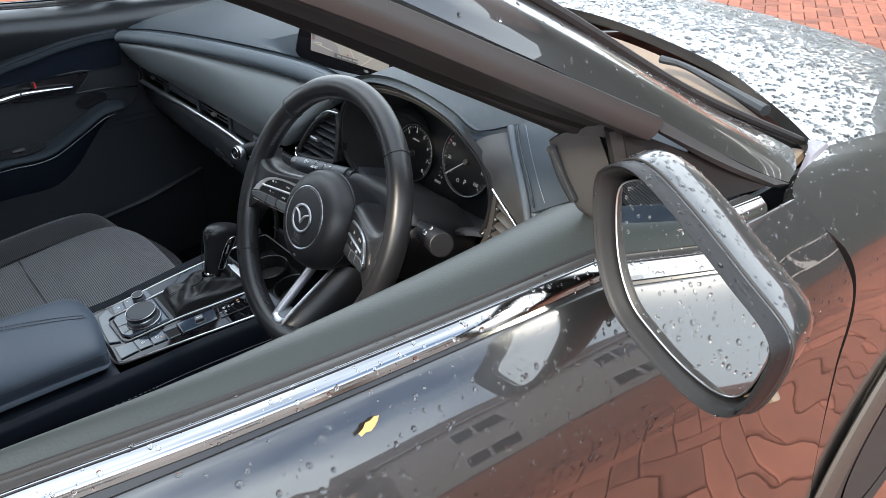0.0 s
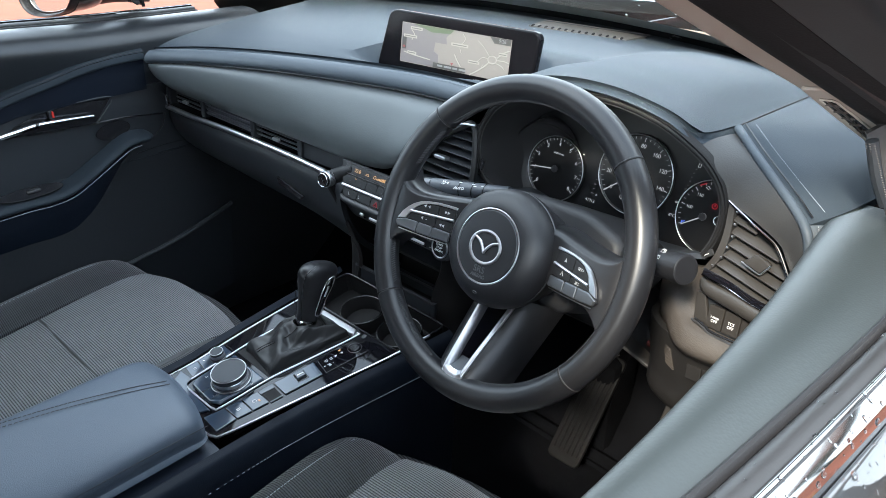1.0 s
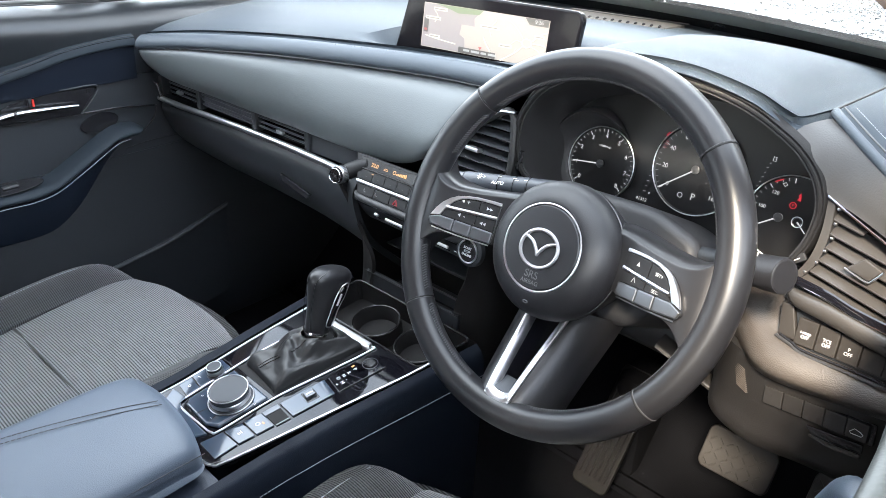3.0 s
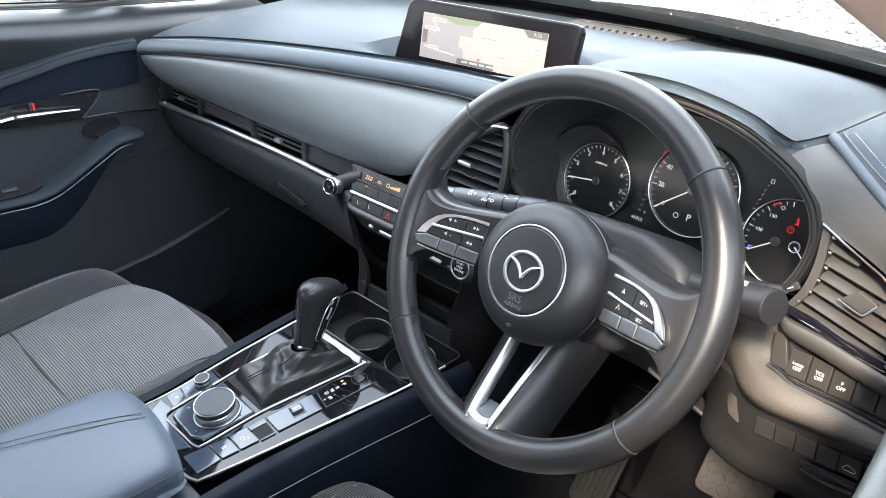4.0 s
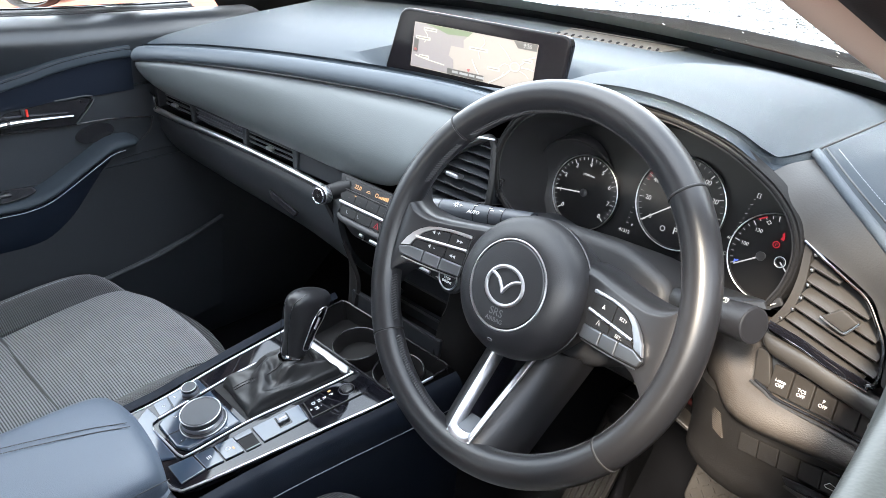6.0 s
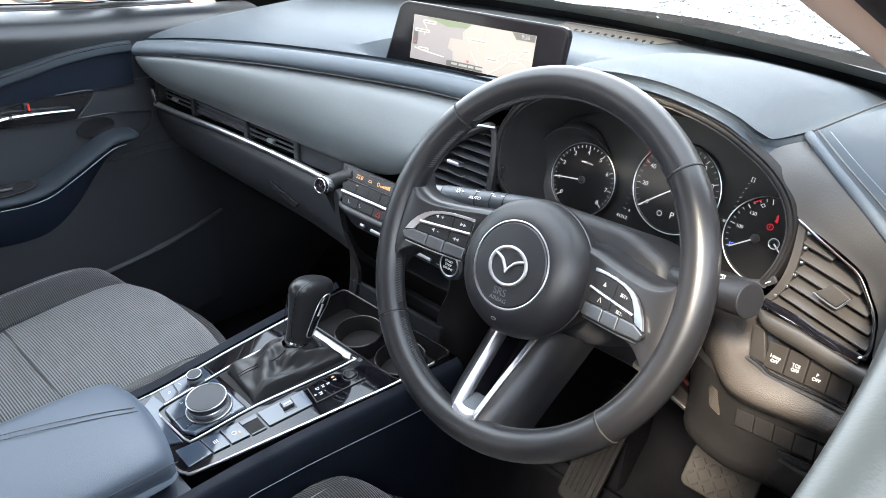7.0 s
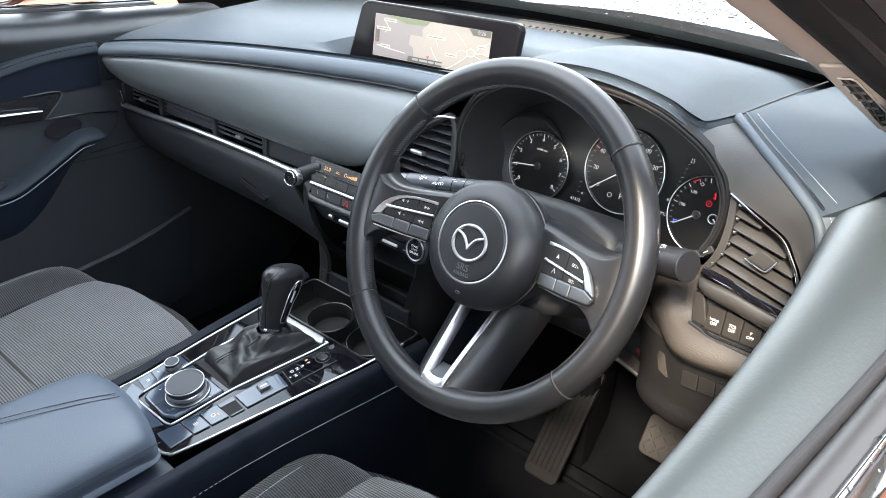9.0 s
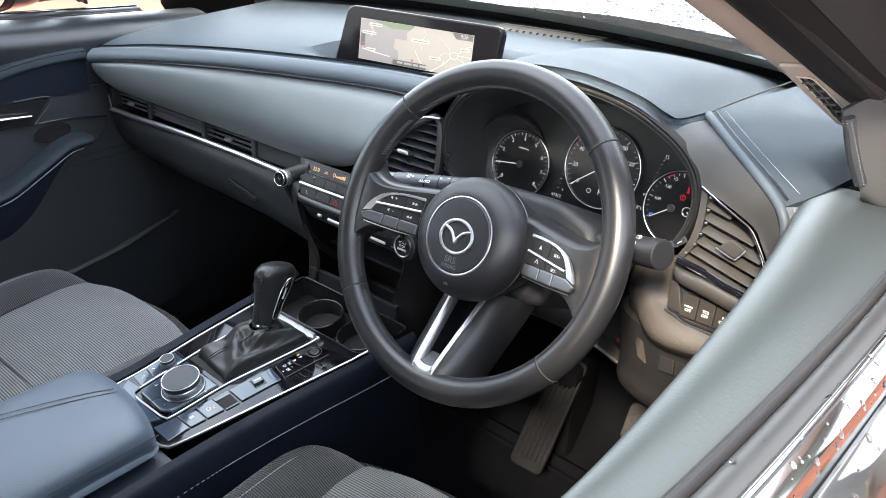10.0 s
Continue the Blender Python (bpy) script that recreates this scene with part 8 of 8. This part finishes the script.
# ---- door mirrors ----
def door_mirror(s):
    d = thing("door_mirror", (s * 0.80, 0.14, 1.04), "wet dark grey door mirror with a black surround", "door mirror", "door mirrors")
    # face outline in the mirror's own plane, x outward
    out = [(-0.116, 0.044), (-0.101, 0.067), (-0.070, 0.074), (-0.019, 0.059), (0.048, 0.032), (0.094, 0.012), (0.103, -0.013), (0.092, -0.062), (0.067, -0.082), (0.023, -0.084), (-0.029, -0.074), (-0.068, -0.058), (-0.099, -0.017)]
    m = basis((0.885, 0.0065, 1.140) if s > 0 else (-0.870, 0.035, 1.120), (1, -0.22 * s, 0), (0, 0.05, 1)) @ Matrix.Scale(0.94 if s > 0 else 1.0, 4)
    out = [(x * (0.965 if x > 0 else 1.0), y) for x, y in out]
    if s < 0:
        out = [(-x, y) for x, y in out][::-1]
    def loop(f, z, cx=0.0, cy=-0.02, sx=0.0, sy=0.0, grow=0.0):
        return [tuple(m @ V(cx * s + (x - cx * s) * f + sx * s + grow * max(0, x * s + y), cy + (y - cy) * f + sy + grow * max(0, x * s + y), z)) for x, y in out]
    part("surround", sheet([loop(0.965, 0.004), loop(0.985, 0.006), loop(1.0, 0.0), loop(1.0, -0.012)], 90, 10, 0.0, True), MATTKEY, d, "dark surround with a deep lip")
    part("inner_lip", sheet([loop(0.965, 0.004), loop(0.93, 0.000), loop(0.89, -0.020)], 90, 6, 0.0, True), MATTKEY, d)
    gl = [(x * 0.86, -0.02 + (y + 0.02) * 0.86) for x, y in out]
    gm = m @ pose(0, 0, -0.014, 0, 0, 0)
    pts = [(p.x, p.y) for p in curve([(x, y, 0) for x, y in gl], 60, True)]
    part("mirror_glass", plate(pts, 0.003, gm, 0), MIRROR, d, "rain-spotted mirror glass", smooth=False)
    part("glass_edge", tube([gm @ V(x, y, 0.003) for x, y in pts], 0.0008, 6, closed=True), SATIN, d)
    part("shell", sheet([loop(1.0, -0.012), loop(1.004, -0.016), loop(1.005, -0.030, sx=-0.004, sy=0.002), loop(0.975, -0.052, sx=-0.010, sy=0.003), loop(0.83, -0.074, sx=-0.016, sy=0.001), loop(0.45, -0.090, sx=-0.020, sy=-0.002), loop(0.02, -0.094, sx=-0.020, sy=-0.002)], 90, 40, 0.0, True), PAINT, d, "painted mirror shell with raindrops")
    part("shell_seam", tube([p for p in loop(1.010, -0.015)], 0.0012, 6, 90, closed=True), RUBBER, d)
    part("indicator", box(0.030, 0.012, 0.010, m @ pose(s * 0.082, -0.062, -0.026, 0, 0, 50 * s), 0.003), COWL, d, "amber-tinted indicator lens")
    part("foot", tube([m @ V(-s * 0.030, -0.040, -0.08), m @ V(-s * 0.070, -0.035, -0.10), (s * 0.775, 0.20, 1.085)], [0.028, 0.024, 0.028], 14, 12, flat=0.6), BLACK, d)


door_mirror(1)
door_mirror(-1)


# ---- cowl ----
def cowl():
    c = thing("windscreen_cowl", (0, 0.9, 0.95), "dark plastic windscreen cowl with a wiper arm", "cowl")
    part("tray", sheet([[(x * 0.70, 0.92 - 0.28 * x * x, 1.015) for x in (-1, -0.5, 0, 0.5, 1)], [(x * 0.69, 0.86 - 0.25 * x * x, 0.99) for x in (-1, -0.5, 0, 0.5, 1)], [(x * 0.68, 0.80 - 0.25 * x * x, 1.03) for x in (-1, -0.5, 0, 0.5, 1)]], 30, 10, 0.01), COWL, c)
    part("wiper_arm", tube([(0.33, 0.80, 1.035), (0.40, 0.79, 1.036), (0.60, 0.70, 1.034)], [0.008, 0.006, 0.01], 8, 16), BLACK, c)


cowl()


# ---- neighbouring houses: out of view, added for what the paint reflects ----
def house(x0, x1, y0, y1, h, wall, label):
    e = thing("house", ((x0 + x1) / 2, (y0 + y1) / 2, 0), label, "house", "neighbouring houses")
    cx, cy = (x0 + x1) / 2, (y0 + y1) / 2
    part("wall", box(x1 - x0, y1 - y0, h, pose(cx, cy, h / 2), 0.02), wall, e)
    bm = bmesh.new()
    o = 0.35
    v = [bm.verts.new(p) for p in ((x0 - o, y0 - o, h), (x1 + o, y0 - o, h), (x1 + o, y1 + o, h), (x0 - o, y1 + o, h), (cx, y0 - o, h + 2.2), (cx, y1 + o, h + 2.2))]
    for f in ((0, 1, 4), (2, 3, 5), (1, 2, 5, 4), (3, 0, 4, 5), (3, 2, 1, 0)):
        bm.faces.new([v[i] for i in f])
    part("roof", bm, ROOF, e, smooth=False)
    part("gutter", box(0.10, y1 - y0 + 0.6, 0.10, pose(x0 - 0.36, cy, h - 0.02), 0.02), UPVC, e)
    k = max(1, int((y1 - y0) / 3.2))
    for i in range(k):
        for z in (1.5, 3.9):
            if z + 0.8 > h:
                continue
            y = y0 + (y1 - y0) * (i + 0.5) / k
            w = part("window", box(0.06, 1.5, 1.15, pose(x0 - 0.02, y, z), 0.01), UPVC, e, "white framed window")
            for q in (-0.36, 0.36):
                part("pane", box(0.02, 0.62, 0.98, pose(x0 - 0.045, y + q, z), 0.004), WINDOW, w)
    for i in range(2):
        x = cx + (i - 0.5) * (x1 - x0) / 2
        w = part("window", box(1.5, 0.06, 1.15, pose(x, y0 - 0.02, 1.6), 0.01), UPVC, e)
        for q in (-0.36, 0.36):
            part("pane", box(0.62, 0.02, 0.98, pose(x + q, y0 - 0.045, 1.6), 0.004), WINDOW, w)


house(17, 25, -12, 3.2, 5.0, RENDERED, "unseen pale rendered two-storey house beside the drive, added for the door reflection")
house(18, 26, 5.2, 14.5, 5.2, RENDERED, "unseen pale rendered two-storey house further along, added to lighten the door reflection")
# added out of view to darken what pillar and wing reflect
house(-1.8, 11.5, 10.5, 17, 6.0, DARKWALL, "unseen dark house across the paving, added to darken the reflections")


# ---- porch frame and hedge across the paving ----
def porch_frame():
    e = thing("porch_frame", (-4.2, 14.0, 0), "white painted timber porch frame with braced gables", "porch")
    for y in (13.4, 15.4):
        for x in (-5.6, -3.2):
            part("post", box(0.16, 0.16, 2.5, pose(x, y, 1.25), 0.02), WHITEWOOD, e)
        part("gable_board", tube([(-6.0, y, 2.35), (-5.3, y, 3.05), (-4.4, y, 3.65), (-3.5, y, 3.05), (-2.8, y, 2.35)], 0.15, 8, 24, flat=0.6), WHITEWOOD, e)
        part("tie_beam", box(2.7, 0.12, 0.14, pose(-4.4, y, 2.55), 0.02), WHITEWOOD, e)
        for s in (-1, 1):
            part("brace", tube([(-4.4 + s * 0.08, y, 2.6), (-4.4 + s * 0.75, y, 3.05)], 0.05, 6), WHITEWOOD, e)
    for x, z in ((-4.4, 3.7), (-5.6, 2.65), (-3.2, 2.65)):
        part("rail", box(0.12, 2.2, 0.14, pose(x, 14.4, z), 0.02), WHITEWOOD, e)


porch_frame()


def hedge():
    rng = random.Random(41)
    verts, polys = [], []
    for _ in range(9000):
        x = rng.uniform(-16.0, -1.0)
        f = rng.random() ** 0.5
        c = Vector((x, 19.0 + rng.uniform(-0.7, 0.7), (2.5 + 0.25 * math.sin(x * 1.7) + 0.15 * math.sin(x * 4.1)) * f))
        a = Vector((rng.gauss(0, 1), rng.gauss(0, 1), rng.gauss(0, 1))).normalized()
        b = a.orthogonal().normalized()
        o = len(verts)
        verts += [tuple(c + a * 0.11), tuple(c + b * 0.06), tuple(c - a * 0.11), tuple(c - b * 0.06)]
        polys.append((o, o + 1, o + 2, o + 3))
    me = bpy.data.meshes.new("hedge")
    me.from_pydata(verts, [], polys)
    me.materials.append(HEDGE)
    tagged(new("hedge", me), "dense dark green clipped hedge beyond the paving", "hedge", kind="stuff")


hedge()


# ---- paving ----
def paver_mesh(name, sx, sy):
    bm = bmesh.new()
    h, c = 0.028, 0.004
    v = [[bm.verts.new((x, y, z)) for x, y in ((-sx / 2 + i, -sy / 2 + i), (sx / 2 - i, -sy / 2 + i), (sx / 2 - i, sy / 2 - i), (-sx / 2 + i, sy / 2 - i))] for z, i in ((-h, 0), (-c, 0), (0, c))]
    for a, b in zip(v, v[1:]):
        for i in range(4):
            bm.faces.new((a[i], a[(i + 1) % 4], b[(i + 1) % 4], b[i]))
    bm.faces.new(v[2])
    me = bpy.data.meshes.new(name)
    bm.to_mesh(me)
    bm.free()
    me.materials.append(PAVER)
    return me


def paving():
    e = thing("pavement", (0, 0, 0), "red clay block paving laid in herringbone, damp", "paving", kind="structure")
    one = paver_mesh("brick", 0.194, 0.094)
    rng = random.Random(4)
    base = [(v.co.x, v.co.y, v.co.z) for v in one.vertices]
    faces = [tuple(p.vertices) for p in one.polygons]
    verts, polys, near = [], [], 0
    turn = Matrix.Rotation(radians(28), 4, "Z")
    for i in range(-75, 75):
        for j in range(-75, 75):
            # herringbone: pairs of one lying and one standing block
            for k, (dx, dy, rot) in enumerate(((0.1, 0.05, 0), (0.25, 0.0, 90))):
                x = 0.1 * j + 0.2 * i + dx - 0.0
                y = 0.1 * j - 0.2 * i + dy
                p = turn @ V(x, y, 0)
                if not (-5.5 < p.x < 4.6 and -3.0 < p.y < 9.5):
                    continue
                if abs(p.x) < 0.75 and -1.5 < p.y < 1.7:
                    continue
                m = Matrix.Translation((p.x, p.y, rng.uniform(-0.0015, 0.0015))) @ turn @ pose(0, 0, 0, rng.uniform(-0.4, 0.4), rng.uniform(-0.4, 0.4), rot)
                if 0.8 < p.x < 2.4 and -0.4 < p.y < 1.9 and near < 290:
                    near += 1
                    ob = new("brick", one)
                    ob.matrix_world = m
                    ob.parent = e
                else:
                    o = len(verts)
                    verts += [tuple(m @ Vector(b)) for b in base]
                    polys += [tuple(o + q for q in f) for f in faces]
    me = bpy.data.meshes.new("far_bricks")
    me.from_pydata(verts, [], polys)
    me.materials.append(PAVER)
    ob = new("far_bricks", me)
    ob.parent = e
    tagged(ob, kind="stuff")
    line = part("pale_edging", box(0.16, 5.0, 0.03, pose(-1.2, 8.0, -0.008, 0, 0, 42), 0.006), KERB)
    tagged(line, "pale stone edging strip across the paving", "edging", kind="structure")


paving()


# ---- rain ----
def rain(name, objects, count, sizes, inside, label, seed, flat=0.55):
    """Scatters water beads over the outer faces of meshes; inside(p, n) picks where."""
    rng = random.Random(seed)
    tris, areas = [], []
    for ob in objects:
        me = ob.data
        me.calc_loop_triangles()
        vs = [v.co.copy() for v in me.vertices]
        for t in me.loop_triangles:
            a, b, c = (vs[i] for i in t.vertices)
            n = (b - a).cross(c - a)
            ar = n.length / 2
            if ar < 1e-10:
                continue
            n.normalize()
            if inside((a + b + c) / 3, n):
                tris.append((a, b, c, n))
                areas.append(ar)
    if not tris:
        return
    verts, polys = [], []
    picks = rng.choices(range(len(tris)), areas, k=count)
    for i in picks:
        a, b, c, n = tris[i]
        u, v = rng.random(), rng.random()
        if u + v > 1:
            u, v = 1 - u, 1 - v
        p = a + (b - a) * u + (c - a) * v
        r = sizes[0] + (sizes[1] - sizes[0]) * rng.random() ** 2.6
        t = n.orthogonal().normalized()
        w = n.cross(t)
        down = Vector((0, 0, -1)) - n * (-n.z)
        if down.length > 0.2:
            t = down.normalized()
            w = n.cross(t)
        el = rng.uniform(1.0, 1.45)
        skew = rng.uniform(0, 6.28)
        o = len(verts)
        k = 10
        for f, h in ((1.0, -0.10), (0.93, 0.42), (0.62, 0.83)):
            for q in range(k):
                an = 2 * math.pi * q / k
                wob = 1 + 0.10 * math.sin(2 * an + skew)
                verts.append(tuple(p + t * (r * el * f * wob * math.cos(an)) + w * (r * f * wob * math.sin(an)) + n * (r * flat * h)))
        verts.append(tuple(p + n * (r * flat)))
        for g in range(2):
            for q in range(k):
                x = o + g * k
                polys.append((x + q, x + (q + 1) % k, x + k + (q + 1) % k, x + k + q))
        for q in range(k):
            polys.append((o + 2 * k + q, o + 2 * k + (q + 1) % k, o + 3 * k))
        polys.append(tuple(o + q for q in range(k))[::-1])
    me = bpy.data.meshes.new(name)
    me.from_pydata(verts, [], polys)
    me.materials.append(DROP)
    for f in me.polygons:
        f.use_smooth = True
    tagged(new(name, me), label, "raindrops", kind="stuff")


def named(name, parent=None):
    return [o for o in scene.objects if o.type == "MESH" and o.name.split(".")[0] == name and (parent is None or (o.parent and o.parent.name.split(".")[0] == parent))]


rain("door_raindrops", named("outer_skin"), 1500, (0.0006, 0.0029), lambda p, n: p.x > 0 and n.x > 0.2 and p.z > 0.93 and p.y > -0.6, "clear raindrops beading on the grey door", 1)
rain("moulding_raindrops", named("belt_moulding"), 330, (0.0006, 0.0026), lambda p, n: p.x > 0 and n.z > 0.1, "raindrops on the bright belt moulding", 2)
rain("seal_raindrops", named("outer_seal"), 60, (0.0006, 0.0018), lambda p, n: p.x > 0 and n.z > 0.3, "fine raindrops on the window seal", 12)
rain("mirror_raindrops", named("shell", "door_mirror") + named("surround", "door_mirror"), 900, (0.0004, 0.0018), lambda p, n: p.x > 0 and n.z > 0.05, "raindrops on the mirror shell", 3)
rain("mirror_glass_raindrops", named("mirror_glass"), 170, (0.0004, 0.0017), lambda p, n: p.x > 0 and n.y < -0.5, "raindrops on the mirror glass", 4)
rain("wing_raindrops", named("front_wing") + named("pillar_foot"), 900, (0.0005, 0.0026), lambda p, n: p.x > 0 and n.z > 0.15 and p.y < 1.35 and p.z > 0.9, "raindrops on the front wing", 5)
rain("bonnet_raindrops", named("bonnet"), 13000, (0.0011, 0.0056), lambda p, n: n.z > 0.3 and p.y < 1.6, "beaded rain all over the bonnet", 6, 0.5)
rain("bonnet_fine_raindrops", named("bonnet"), 8000, (0.0012, 0.0040), lambda p, n: n.z > 0.3 and 1.0 < p.y < 1.48, "dense fine rain beads on the bonnet", 16, 0.5)
rain("pillar_raindrops", named("outer_panel"), 420, (0.0005, 0.0020), lambda p, n: p.x > 0 and n.z > 0.1 and p.y > -0.4, "raindrops on the windscreen pillar", 7)
rain("windscreen_raindrops", named("windscreen"), 420, (0.0007, 0.0026), lambda p, n: p.y > 0.1, "raindrops on the lower windscreen", 8, 0.4)


# ---- leaf stuck to the door ----
def leaf():
    m = basis((0.7863, -0.216, 1.0617), (-0.10, 0.97, 0.16), (-0.686, 0, 0.727))
    out = [(-0.0105, -0.0025), (-0.006, -0.0022), (-0.002, -0.0040), (0.003, -0.0030), (0.007, -0.0012), (0.0100, 0.0012), (0.006, 0.0030), (0.002, 0.0024), (-0.002, 0.0036), (-0.006, 0.0012), (-0.0110, 0.0006)]
    tagged(part("fallen_leaf", plate(out, 0.0006, m, 0.0002), LEAF), "small yellow-brown leaf stuck to the wet door", "leaf")


leaf()
